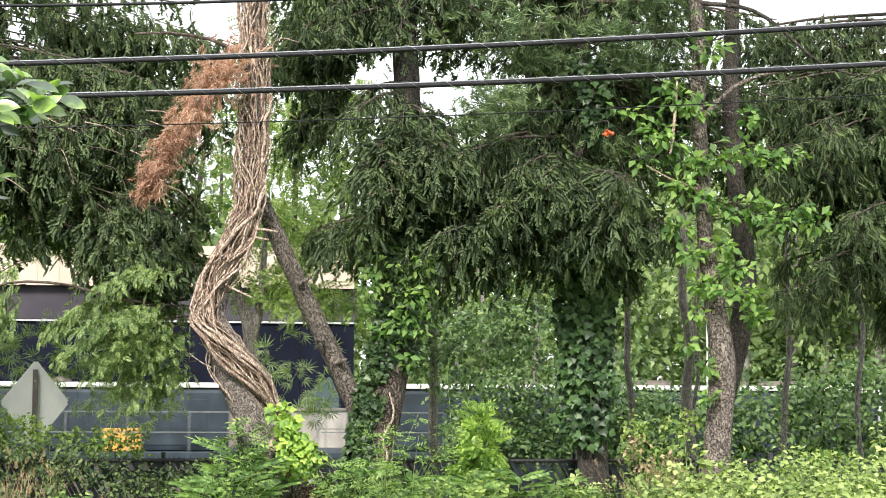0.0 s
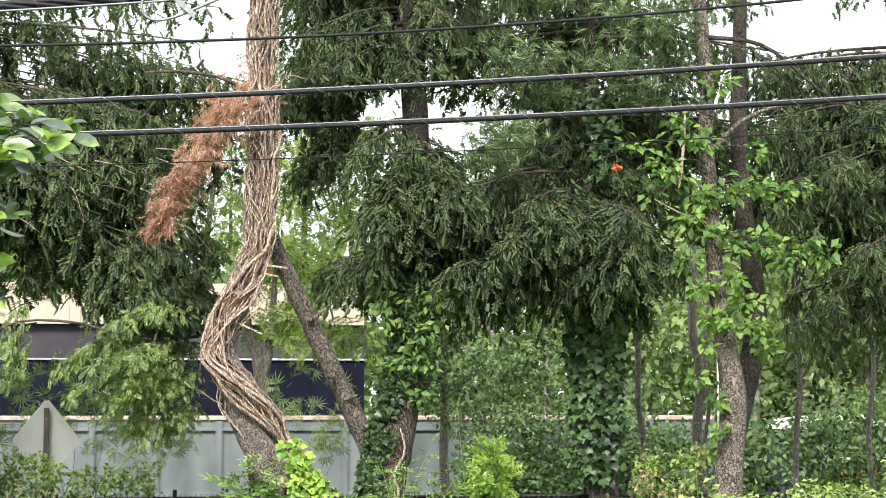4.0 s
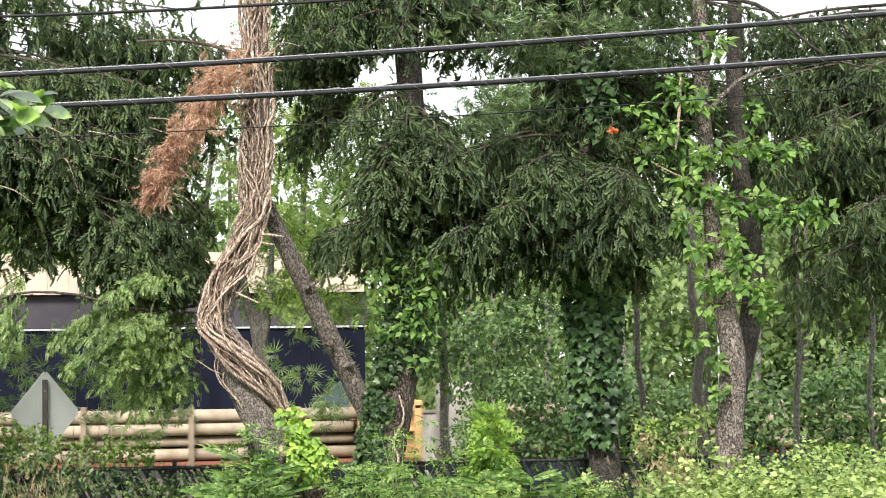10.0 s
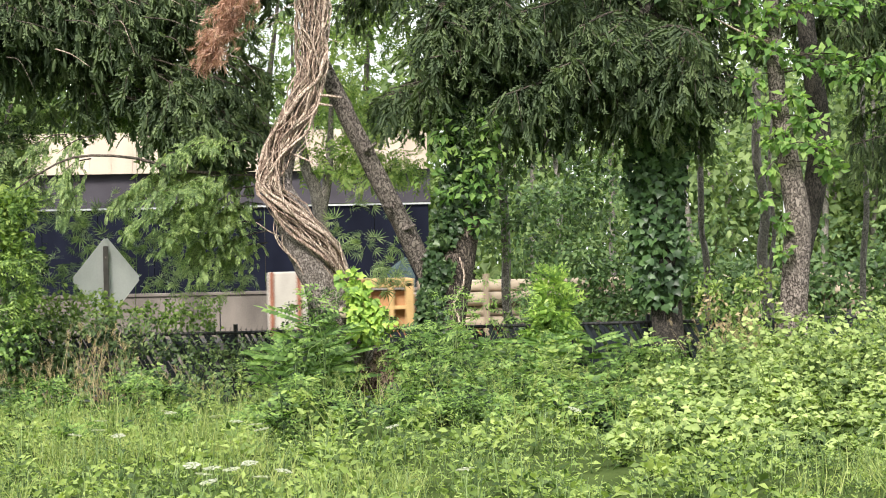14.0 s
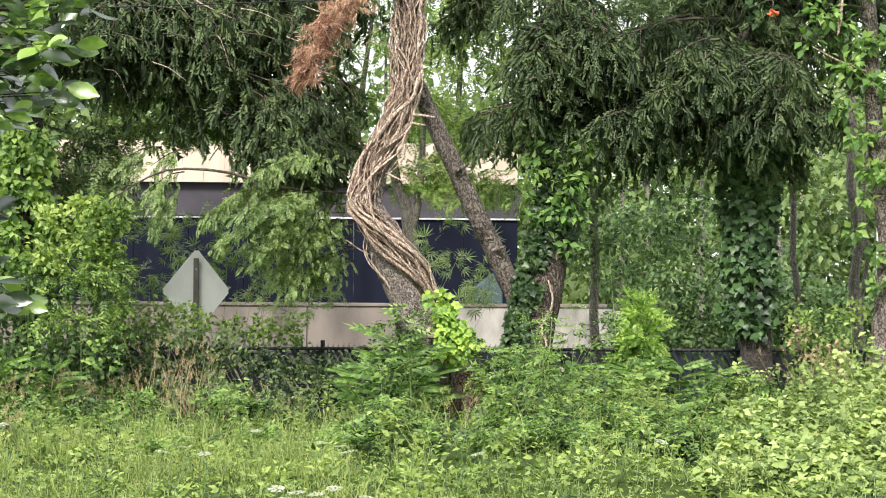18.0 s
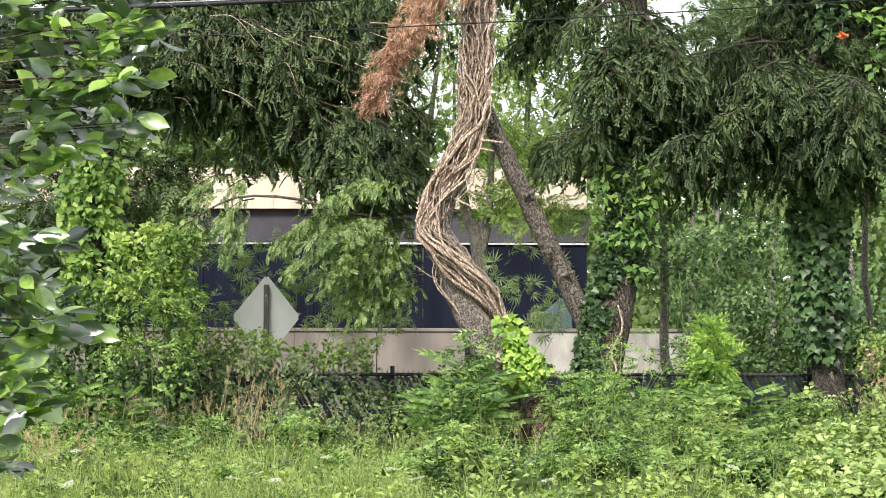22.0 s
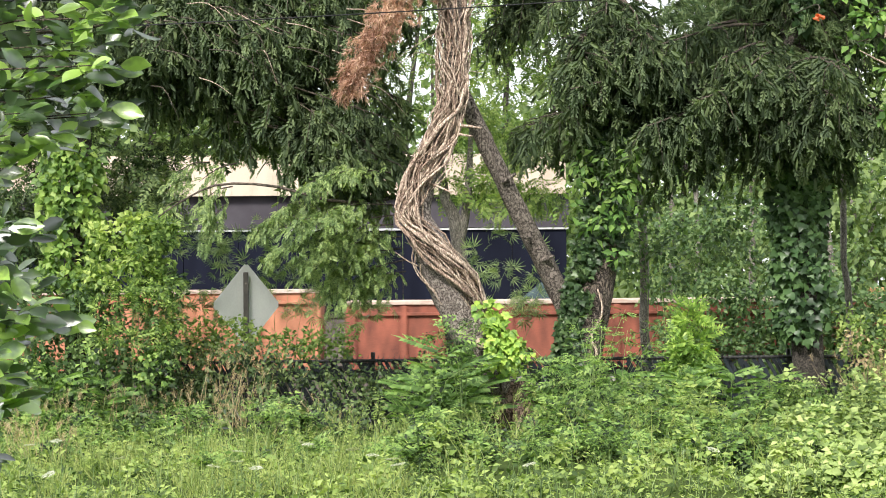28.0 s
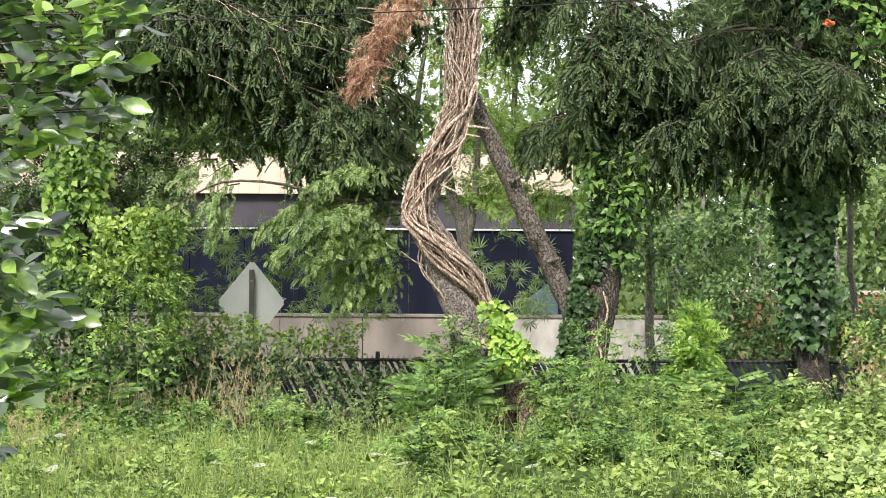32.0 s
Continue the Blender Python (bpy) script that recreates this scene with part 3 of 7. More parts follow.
for i in range(12):
    x0 = -10.0 + 1.62 * i
    part("wall_panel", block(x0 + 0.01, x0 + 1.61, -0.2, 0.1, 0, 4.86), NAVY, shed)
part("trim", block(-10.1, 9.5, -0.28, -0.12, 4.86, 4.91), PALE_TRIM, shed, "thin white trim strip")
part("fascia", block(-10.2, 9.5, -0.26, 0.1, 4.93, 5.92), GREY_BAND, shed, "grey band under the roof")
for i in range(32):
    x0 = -10.3 + 0.615 * i
    bm = outline_bm([(-0.9, 5.93), (-0.9, 5.99), (5.5, 7.3), (5.5, 7.2)], x0 + 0.01, x0 + 0.605)
    bm.transform(Matrix.Rotation(radians(90), 4, "Z"))
    bm.transform(Matrix.Diagonal((-1, 1, 1, 1)))
    bmesh.ops.reverse_faces(bm, faces=bm.faces)
    ob = part("roof_sheet", bm, TAN, shed)
    ob.location = (0, 0.4, 0)
part("verge", block(-10.3, 9.4, -0.52, -0.46, 5.9, 7.1), TAN, shed, "tan metal edge with upright seams")
for i in range(32):
    x0 = -10.3 + 0.615 * i
    part("seam", block(x0 - 0.012, x0 + 0.012, -0.545, -0.52, 5.92, 7.08), TAN, shed)

TEAL = rough_mat("teal_tarpaulin", (0.025, 0.05, 0.055), (0.06, 0.095, 0.10), 3, 0.7)
tarp = empty("tarpaulin_heap", (3.3, 53.6, -1.5), "dull grey-teal tarpaulin over a peaked heap beside the wall", "tarpaulin")
part("cover", outline_bm([(-0.6, 0), (-0.5, 2.75), (0.2, 3.3), (0.45, 2.75), (0.5, 0)], -0.4, 0.4, 0.05), TEAL, tarp)

CREAM = rough_mat("cream_render", (0.5, 0.42, 0.24), (0.66, 0.57, 0.36), 1, 0.8)
ROOF_GREY = rough_mat("grey_roofing", (0.10, 0.10, 0.11), (0.2, 0.2, 0.2), 2, 0.8)
hut = empty("far_hut", (22.5, 62, -1.4), "small cream building half hidden behind trees", "building")
part("wall", block(-2.6, 3.4, -1.5, 1.5, 0, 4.2, 0.02), CREAM, hut)
part("roof", outline_bm([(-3, 4.2), (3.8, 4.2), (3.2, 5.2), (-2.4, 5.2)], -1.9, 1.9, 0.03), ROOF_GREY, hut)
marker = empty("marker_post", (11.78, 40.0 + 4, -1.2), "slim white marker post beside the road", "post")
part("shaft", block(-0.018, 0.018, -0.018, 0.018, 0, 4.4, 0.004), WHITE_PAINT, marker)

# ---- train: s is the place of a car's middle along the train ----
TRAIN_SPEED, TRAIN_Y, RAIL_Z = 7.4, 47.45, -1.2
TRAIN, TURNED = [], set()
BLACK_STEEL = rough_mat("sooty_steel", (0.02, 0.02, 0.02), (0.06, 0.055, 0.05), 4, 0.7)
RED_PAINT = rough_mat("faded_red_paint", (0.085, 0.026, 0.018), (0.32, 0.096, 0.060), 3.6, 0.8, bump=0.2, streak=3)
ORANGE_PAINT = rough_mat("faded_orange_paint", (0.20, 0.075, 0.040), (0.54, 0.23, 0.135), 3.6, 0.8, bump=0.2, streak=3)
YELLOW_PAINT = rough_mat("worn_yellow_paint", (0.34, 0.20, 0.075), (0.60, 0.40, 0.18), 2, 0.75, streak=2)
ORANGE_BOARD = rough_mat("orange_brown_boards", (0.30, 0.14, 0.06), (0.52, 0.30, 0.14), 3, 0.8, streak=3)
GREY_PAINT = rough_mat("weathered_grey_paint", (0.075, 0.09, 0.095), (0.19, 0.215, 0.22), 1.8, 0.7, streak=3)
RUST = rough_mat("rusty_steel", (0.14, 0.05, 0.03), (0.32, 0.13, 0.08), 3, 0.9, bump=0.3)
STAKE = rough_mat("weathered_stake_wood", (0.16, 0.12, 0.085), (0.34, 0.26, 0.19), 3, 0.9, streak=3)
PALE_GREY = rough_mat("pale_grey_board", (0.30, 0.27, 0.24), (0.50, 0.46, 0.41), 2, 0.85, streak=2)
LOCO_BLUE = rough_mat("faded_blue_grey_paint", (0.012, 0.018, 0.026), (0.042, 0.058, 0.075), 2, 0.6, streak=2, spec=0.3)
GLASS_DARK = rough_mat("dark_glass", (0.01, 0.012, 0.014), (0.02, 0.024, 0.028), 1, 0.08, spec=0.8)
ORANGE_TRIM = rough_mat("orange_lettering", (0.65, 0.3, 0.06), (0.8, 0.42, 0.1), 4, 0.6)
LOG_WOOD = rough_mat("peeled_logs", (0.18, 0.145, 0.105), (0.45, 0.365, 0.27), 2.2, 0.85, bump=0.2, grain=25)
LOG_END = rough_mat("log_ends", (0.5, 0.36, 0.2), (0.72, 0.56, 0.36), 9, 0.85)
WRAP = rough_mat("white_wrap", (0.55, 0.58, 0.6), (0.82, 0.84, 0.85), 2.5, 0.45, bump=0.5)
RIM_LIGHT = rough_mat("bare_steel_edge", (0.34, 0.22, 0.18), (0.62, 0.5, 0.44), 5, 0.6)


def car_base(name, s, length, label, category="railway car"):
    """Underframe with two bogies; the origin lies on the rails under the car's middle."""
    ob = empty(name, (s, TRAIN_Y, RAIL_Z), label, category, "cars of the train")
    part("underframe", block(-length / 2, length / 2, -1.35, 1.35, 0.75, 1.03, 0.02), BLACK_STEEL, ob)
    for x in (-length / 2 + 2.2, length / 2 - 2.2):
        bogie = part("bogie", block(x - 1.2, x + 1.2, -1.1, 1.1, 0.35, 0.7, 0.05), BLACK_STEEL, ob)
        for dx in (-0.88, 0.88):
            for y in (-0.8, 0.66):
                part("wheel", wheel_bm(x + dx, y, y + 0.14, 0.42, 0.42, segs=20), STEEL, bogie)
    for x in (-1, 1):
        part("coupler", block(x * (length / 2 + 0.28) - 0.3, x * (length / 2 + 0.28) + 0.3, -0.14, 0.14, 0.75, 0.95, 0.03), BLACK_STEEL, ob)
    TRAIN.append(ob)
    return ob


def gondola(s0, s1, top, paint, label, ribs, lettered=False):
    ln = s1 - s0
    ob = car_base("gondola_car", (s0 + s1) / 2, ln, label)
    h, z0 = ln / 2, 1.04
    part("floor", block(-h, h, -1.4, 1.4, z0, z0 + 0.08), BLACK_STEEL, ob)
    for name, y in (("near_side", -1.42), ("far_side", 1.36)):
        part(name, block(-h, h, y, y + 0.06, z0, top - 0.1), paint, ob)
        part("top_rail", block(-h - 0.01, h + 0.01, y - 0.06, y + 0.12, top - 0.1, top, 0.02), RIM_LIGHT, ob, "bare worn top edge")
    for x in (-h, h - 0.06):
        part("end_wall", block(x, x + 0.06, -1.36, 1.36, z0, top - 0.06), paint, ob)
    for i in range(ribs):
        x = -h + 0.1 + (ln - 0.2) * i / (ribs - 1)
        w = 0.13 if i in (0, ribs - 1) else 0.075
        part("rib", block(x - w, x + w, -1.53, -1.42, z0, top - 0.12, 0.015), paint, ob)
    part("belt", block(-h, h, -1.50, -1.42, top - 0.36, top - 0.28, 0.015), paint, ob)
    part("sill", block(-h, h, -1.52, -1.40, z0 - 0.12, z0 + 0.1, 0.02), paint, ob)
    return ob


def placard(ob, x, z, w, h, mat, label):
    part("placard", block(x - w / 2, x + w / 2, -1.426, -1.420, z, z + h), mat, ob, label)


def log_car(s0, s1, rear, front, label, layers=4, seed=0):
    rng = np.random.default_rng(seed)
    ln = s1 - s0
    ob = car_base("log_car", (s0 + s1) / 2, ln, label)
    h = ln / 2
    part("deck", block(-h, h, -1.4, 1.4, 1.04, 1.12), RUST, ob)
    r = 0.17
    a, b = -h + 1.75, h - 1.75
    for k in range(layers):
        z = 1.13 + r + k * r * 1.75
        row = 8 - (k % 2) - (k // 3)
        for i in range(row):
            y = -1.25 + r + (k % 2) * r + i * (2.5 - r) / 7.2
            rr = r * rng.uniform(0.66, 1.08)
            gg = Geo()
            x0, x1 = a - rng.uniform(0, 0.5), b + rng.uniform(0, 0.5)
            if k == layers - 1 and rng.random() < 0.5:
                x0 += rng.uniform(0, 3)
            tube(gg, [(x0, y, z), ((x0 + x1) / 2, y, z + rng.normal(0, 0.015)), (x1, y, z)], [rr, rr * 0.95, rr * 0.86], 8, 10)
            place_mesh("log", gg.mesh("log", LOG_WOOD), ob)
    for i in range(5):
        x = a + (b - a) * (i + 0.5) / 5
        part("stake", block(x - 0.07, x + 0.07, -1.46, -1.34, 0.9, 2.35 + 0.2 * rng.random(), 0.01), STAKE, ob, "upright timber stake")
        part("stake", block(x - 0.07, x + 0.07, 1.34, 1.46, 0.9, 2.3, 0.01), STAKE, ob)
    for side, mat, style, deep, top in (rear, front):
        x0 = h - deep if side == 1 else -h
        if style == "board":
            part("bulkhead", block(x0, x0 + deep, -1.4, 1.4, 1.12, top, 0.05), mat, ob, "solid end bulkhead")
        elif style == "slats":
            x0 -= 0.6
            for q in range(5):
                part("bulkhead_post", block(x0 + 0.21 * q, x0 + 0.21 * q + 0.13, -1.42, -1.25, 1.1, top - 0.1, 0.02), mat, ob)
            for zz in (top - 0.12, top - 0.75):
                part("bulkhead_beam", block(x0 - 0.05, x0 + deep, -1.45, 1.42, zz, zz + 0.1, 0.02), mat, ob)
            part("bulkhead_back", block(x0, x0 + deep, -1.2, 1.2, 1.12, top - 0.3, 0.01), RUST, ob, "rusty infill")
        else:
            part("bulkhead_post", block(x0, x0 + 0.2, -1.42, -1.2, 1.1, top, 0.02), mat, ob)
            part("bulkhead_post", block(x0 + deep * 0.52, x0 + deep * 0.52 + 0.12, -1.42, -1.2, 1.1, top, 0.02), mat, ob)
            part("bulkhead_post", block(x0 + deep - 0.2, x0 + deep, -1.42, -1.2, 1.1, top - 0.1, 0.02), mat, ob)
            part("bulkhead_beam", block(x0, x0 + deep, -1.42, 1.42, top - 0.22, top, 0.03), mat, ob)
            part("bulkhead_beam", block(x0, x0 + deep, -1.40, 1.40, top - 0.75, top - 0.66, 0.02), mat, ob)
            part("bulkhead_back", block(x0 + 0.1, x0 + deep - 0.1, -1.15, 1.15, 1.12, top - 0.3, 0.01), ORANGE_BOARD if mat is YELLOW_PAINT else PALE_GREY, ob, "board infill")
    return ob


HANDRAIL = rough_mat("grey_handrail", (0.08, 0.09, 0.09), (0.18, 0.19, 0.19), 6, 0.6)


def locomotive(s0, s1, label, turned=False):
    ln = s1 - s0
    ob = car_base("locomotive", (s0 + s1) / 2, ln, label, "locomotive")
    h = ln / 2
    if turned:
        TURNED.add(ob.name)
    part("fuel_tank", block(-2.5, 2.5, -1.3, 1.3, 0.3, 0.76, 0.08), BLACK_STEEL, ob)
    part("running_board", block(-h, h, -1.5, 1.5, 1.04, 1.2, 0.02), LOCO_BLUE, ob)
    part("long_hood", block(-h + 4.4, h - 1.0, -0.95, 0.95, 1.2, 2.72, 0.12), LOCO_BLUE, ob)
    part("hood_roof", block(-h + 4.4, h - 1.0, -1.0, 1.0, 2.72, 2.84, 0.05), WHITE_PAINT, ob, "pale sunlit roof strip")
    for i in range(7):
        x = -h + 5.2 + i * (ln - 6.6) / 7
        part("hood_door", block(x, x + (ln - 6.6) / 7 - 0.12, -0.972, -0.95, 1.35, 2.45, 0.01), LOCO_BLUE, ob)
    for i in range(3):
        x = -h + 6 + i * 3.4
        fan = part("roof_fan", wheel_bm(0, -0.09, 0.09, 0, 0.55, segs=20), STEEL, ob)
        fan.matrix_basis = pose(x, 0, 2.88, 90, 0, 0)
    cab = part("cab", block(-h + 1.6, -h + 4.2, -1.45, 1.45, 1.2, 2.62, 0.08), LOCO_BLUE, ob)
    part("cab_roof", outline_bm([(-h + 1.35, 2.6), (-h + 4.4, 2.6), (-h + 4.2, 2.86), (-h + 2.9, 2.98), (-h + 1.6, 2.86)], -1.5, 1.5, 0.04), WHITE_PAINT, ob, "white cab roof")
    for y in (-1.46, 1.46):
        part("window", block(-h + 2.1, -h + 2.85, y - 0.012, y + 0.012, 1.95, 2.45, 0.005), GLASS_DARK, cab)
        part("window", block(-h + 3.05, -h + 3.8, y - 0.012, y + 0.012, 1.95, 2.45, 0.005), GLASS_DARK, cab)
        for x in (2.02, 2.92, 3.86):
            part("window_frame", block(-h + x - 0.04, -h + x + 0.04, y - 0.02, y + 0.02, 1.93, 2.5), WHITE_PAINT, cab)
        part("window_frame", block(-h + 2.0, -h + 3.9, y - 0.025, y + 0.015, 1.86, 1.92), WHITE_PAINT, cab)
        for i in range(3):
            x = -h + 2.3 + i * 0.5
            part("number_bar", block(x, x + 0.3, y - 0.005, y + 0.005, 1.38, 1.72), ORANGE_TRIM, cab, "orange lettering bar")
    part("short_hood", block(-h + 0.5, -h + 1.62, -0.95, 0.95, 1.2, 2.2, 0.1), LOCO_BLUE, ob)
    for x in np.arange(-h + 0.3, h, 1.45):
        for y in (-1.5, 1.46):
            part("handrail_post", block(x - 0.014, x + 0.014, y, y + 0.03, 1.2, 2.15), HANDRAIL, ob)
    for y in (-1.5, 1.47):
        part("handrail", block(-h + 0.3, h - 0.2, y, y + 0.025, 2.14, 2.17), HANDRAIL, ob, "pale handrail")
        part("handrail", block(-h + 0.3, h - 0.2, y, y + 0.025, 1.66, 1.685), HANDRAIL, ob)
    if not turned:
        part("side_panel", block(-1.75, 0.15, -0.995, -0.97, 1.15, 1.9, 0.01), LOCO_YELLOW, ob, "worn yellow panel on the hood side")
        for x in (-1.35, -0.35):
            part("side_mark", block(x - 0.16, x + 0.16, -1.001, -0.99, 1.38, 1.62, 0.005), BLACK_STEEL, ob)
        part("side_panel", block(5.1, 6.0, -0.995, -0.97, 1.2, 1.75, 0.01), ORANGE_TRIM, ob, "orange panel on the hood side")
    return ob


LOCO_YELLOW = rough_mat("worn_yellow_orange_paint", (0.42, 0.22, 0.05), (0.66, 0.42, 0.12), 3, 0.7, streak=2)
locomotive(2.6, 20.6, "blue-grey diesel locomotive with pale roof, leading the train", True)
locomotive(-16.6, 1.6, "blue-grey diesel locomotive with white cab roof and handrails")
gondola(-35.6, -17.4, 2.95, GREY_PAINT, "weathered blue-grey gondola car with upright ribs", 13)
log_car(-51.4, -36.4, (0, RUST, "board", 0.9, 2.42), (1, PALE_GREY, "frame", 1.2, 2.6), "flat car loaded with peeled logs between stakes", 4, 3)
log_car(-68.4, -52.75, (0, PALE_GREY, "board", 0.6, 2.93), (1, PALE_GREY, "slats", 1.05, 2.95), "flat car with peeled logs and a tall grey bulkhead", 4, 5)
log_car(-85.2, -69.05, (0, PALE_GREY, "board", 0.8, 2.3), (1, YELLOW_PAINT, "frame", 1.55, 2.5), "flat car with peeled logs and a yellow end frame", 4, 7)
log_car(-101.65, -85.7, (0, YELLOW_PAINT, "frame", 1.25, 2.45), (1, YELLOW_PAINT, "frame", 1.55, 2.55), "flat car with peeled logs and two yellow end frames", 4, 9)
flat = car_base("flat_car", -109.85, 14.9, "nearly empty flat car with a grey crate and a red post")
part("crate", block(5.95, 7.4, -1.3, 1.3, 1.04, 2.66, 0.04), PALE_GREY, flat, "grey crate")
for x in (6.0, 6.65, 7.25):
    part("crate_post", block(x, x + 0.1, -1.36, -1.3, 1.04, 2.66), RUST, flat)
part("red_box", block(-7.42, -6.3, -1.2, 1.2, 1.04, 2.2, 0.05), RED_PAINT, flat, "faded red steel box")
for i in range(3):
    fl = car_base("flat_car", -127.6 - 19.7 * i, 18.9, "empty low flat car with a bare deck")
    part("deck", block(-9.4, 9.4, -1.4, 1.4, 1.03, 1.07), BLACK_STEEL, fl)
ycar = car_base("frame_car", -186.7, 18.0, "yellow centre-frame car loaded with white-wrapped bundles")
part("deck", block(-9, 9, -1.4, 1.4, 1.03, 1.1), YELLOW_PAINT, ycar)
part("top_beam", block(-9, 9, -0.2, 0.2, 2.56, 2.74, 0.02), YELLOW_PAINT, ycar)
for i in range(15):
    x = -8.7 + i * 17.4 / 14
    part("upright", block(x - 0.09, x + 0.09, -0.14, 0.14, 1.1, 2.56, 0.01), YELLOW_PAINT, ycar)
    if i % 3 == 1 and i < 14:
        bm = block(-0.06, 0.06, -0.1, 0.1, 0, 1.85)
        bm.transform(pose(x + 0.15, 0, 1.12, 0, 37, 0))
        part("brace", bm, YELLOW_PAINT, ycar)
for x in (-8.98, 7.9):
    part("end_frame", block(x, x + 0.22, -1.4, 1.4, 1.1, 2.78, 0.03), YELLOW_PAINT, ycar)
    part("end_frame", block(x + 0.86, x + 1.08, -1.4, 1.4, 1.1, 2.62, 0.03), YELLOW_PAINT, ycar)
    part("end_frame", block(x, x + 1.08, -1.42, -1.2, 2.5, 2.7, 0.03), YELLOW_PAINT, ycar)
rng = np.random.default_rng(21)
for i in range(7):
    x = -7.6 + i * 2.2
    for y0 in (-1.38, 0.25):
        for k in range(2):
            part("wrapped_pack", block(x, x + 2.1, y0, y0 + 1.12, 1.11 + 0.3 * k, 1.39 + 0.3 * k + rng.uniform(-0.03, 0.02), 0.06), WRAP, ycar, "white plastic-wrapped bundle", True)
red = gondola(-208.9, -195.95, 2.56, RED_PAINT, "faded red gondola car with pale lettering", 11)
EMBLEM = rough_mat("worn_pale_emblem", (0.22, 0.10, 0.08), (0.62, 0.52, 0.46), 9, 0.85)
part("emblem", wheel_bm(1.75, -1.428, -1.420, 1.62, 0.24, segs=24), EMBLEM, red, "worn pale round emblem")
for x in (3.1, 3.35, 3.6, 3.85):
    placard(red, x, 1.55, 0.16, 0.22, EMBLEM, "worn pale lettering bar")
orange = gondola(-228.9, -209.55, 2.86, ORANGE_PAINT, "long faded orange gondola car with upright ribs", 15)
placard(orange, -3.9, 2.35, 0.4, 0.3, WHITE_PAINT, "small white placard")

# ---- tow truck with a pickup on its bed: x runs back from the front edge of the light bar ----
TRUCK_Y, ROAD_Z = 37.6, -0.65
TRUCK_WHITE = rough_mat("white_truck_paint", (0.78, 0.78, 0.77), (0.88, 0.88, 0.87), 2, 0.25)
PICKUP_BLACK = rough_mat("black_car_paint", (0.008, 0.009, 0.011), (0.014, 0.015, 0.018), 2, 0.2, spec=0.12, bump=0.0)
PICKUP_BLACK.node_tree.nodes["Principled BSDF"].inputs["Coat Weight"].default_value = 0.7
PICKUP_BLACK.node_tree.nodes["Principled BSDF"].inputs["Coat Roughness"].default_value = 0.05
TYRE = rough_mat("tyre_rubber", (0.012, 0.012, 0.012), (0.03, 0.03, 0.03), 8, 0.85)
CHROME = rough_mat("chrome", (0.5, 0.5, 0.52), (0.7, 0.7, 0.72), 6, 0.2, 0.9)
WINDOW = rough_mat("tinted_window", (0.03, 0.035, 0.04), (0.06, 0.07, 0.08), 2, 0.06, spec=0.9)
# Pale base colour stands in for the sky mirrored in the pickup's windows.
SKY_PALE_WINDOW = rough_mat("bright_window", (0.17, 0.19, 0.205), (0.32, 0.35, 0.37), 2, 0.08, spec=0.7)
AMBER = glow_mat("amber_light", (0.75, 0.30, 0.05), 0.3)
TAIL_RED = glow_mat("tail_light_red", (0.7, 0.03, 0.03), 0.35)
CONE_ORANGE = rough_mat("cone_orange", (0.75, 0.14, 0.04), (0.85, 0.22, 0.07), 5, 0.6)
STRIPE = rough_mat("dark_stripe", (0.05, 0.05, 0.09), (0.12, 0.08, 0.1), 4, 0.4)


def add_wheel(ob, x, y, r, deep=0.26):
    w = part("wheel", wheel_bm(x, y, y + deep, r, r), TYRE, ob, smooth=False)
    part("rim", wheel_bm(x, y - 0.012, y + 0.02, r, r * 0.62), CHROME, w, "bright alloy rim")
    for k in range(6):
        bm = block(-0.03, 0.03, y - 0.03, y - 0.012, 0.02, r * 0.58)
        bm.transform(pose(x, 0, r, 0, 60 * k, 0))
        part("spoke", bm, BLACK_STEEL, w)
    return w


BLUE_LETTER = rough_mat("blue_lettering", (0.05, 0.06, 0.3), (0.1, 0.12, 0.45), 4, 0.5)
truck = empty("tow_truck", (27.5, TRUCK_Y, ROAD_Z), "white flatbed tow truck with amber roof lights", "truck")
part("chassis", block(-2.3, 7.4, -0.45, 0.45, 0.5, 0.8, 0.03), BLACK_STEEL, truck)
part("cab", outline_bm([(-1.72, 0.7), (-1.72, 1.5), (-1.56, 2.12), (-1.40, 2.30), (-0.1, 2.34), (-0.02, 2.26), (-0.02, 0.7)], -1.08, 1.08, 0.07), TRUCK_WHITE, truck)
part("hood", outline_bm([(-2.85, 0.7), (-2.85, 1.05), (-2.7, 1.2), (-1.7, 1.48), (-1.7, 0.7)], -1.0, 1.0, 0.09), TRUCK_WHITE, truck)
part("bumper", block(-3.02, -2.8, -1.1, 1.1, 0.4, 0.7, 0.04), CHROME, truck)
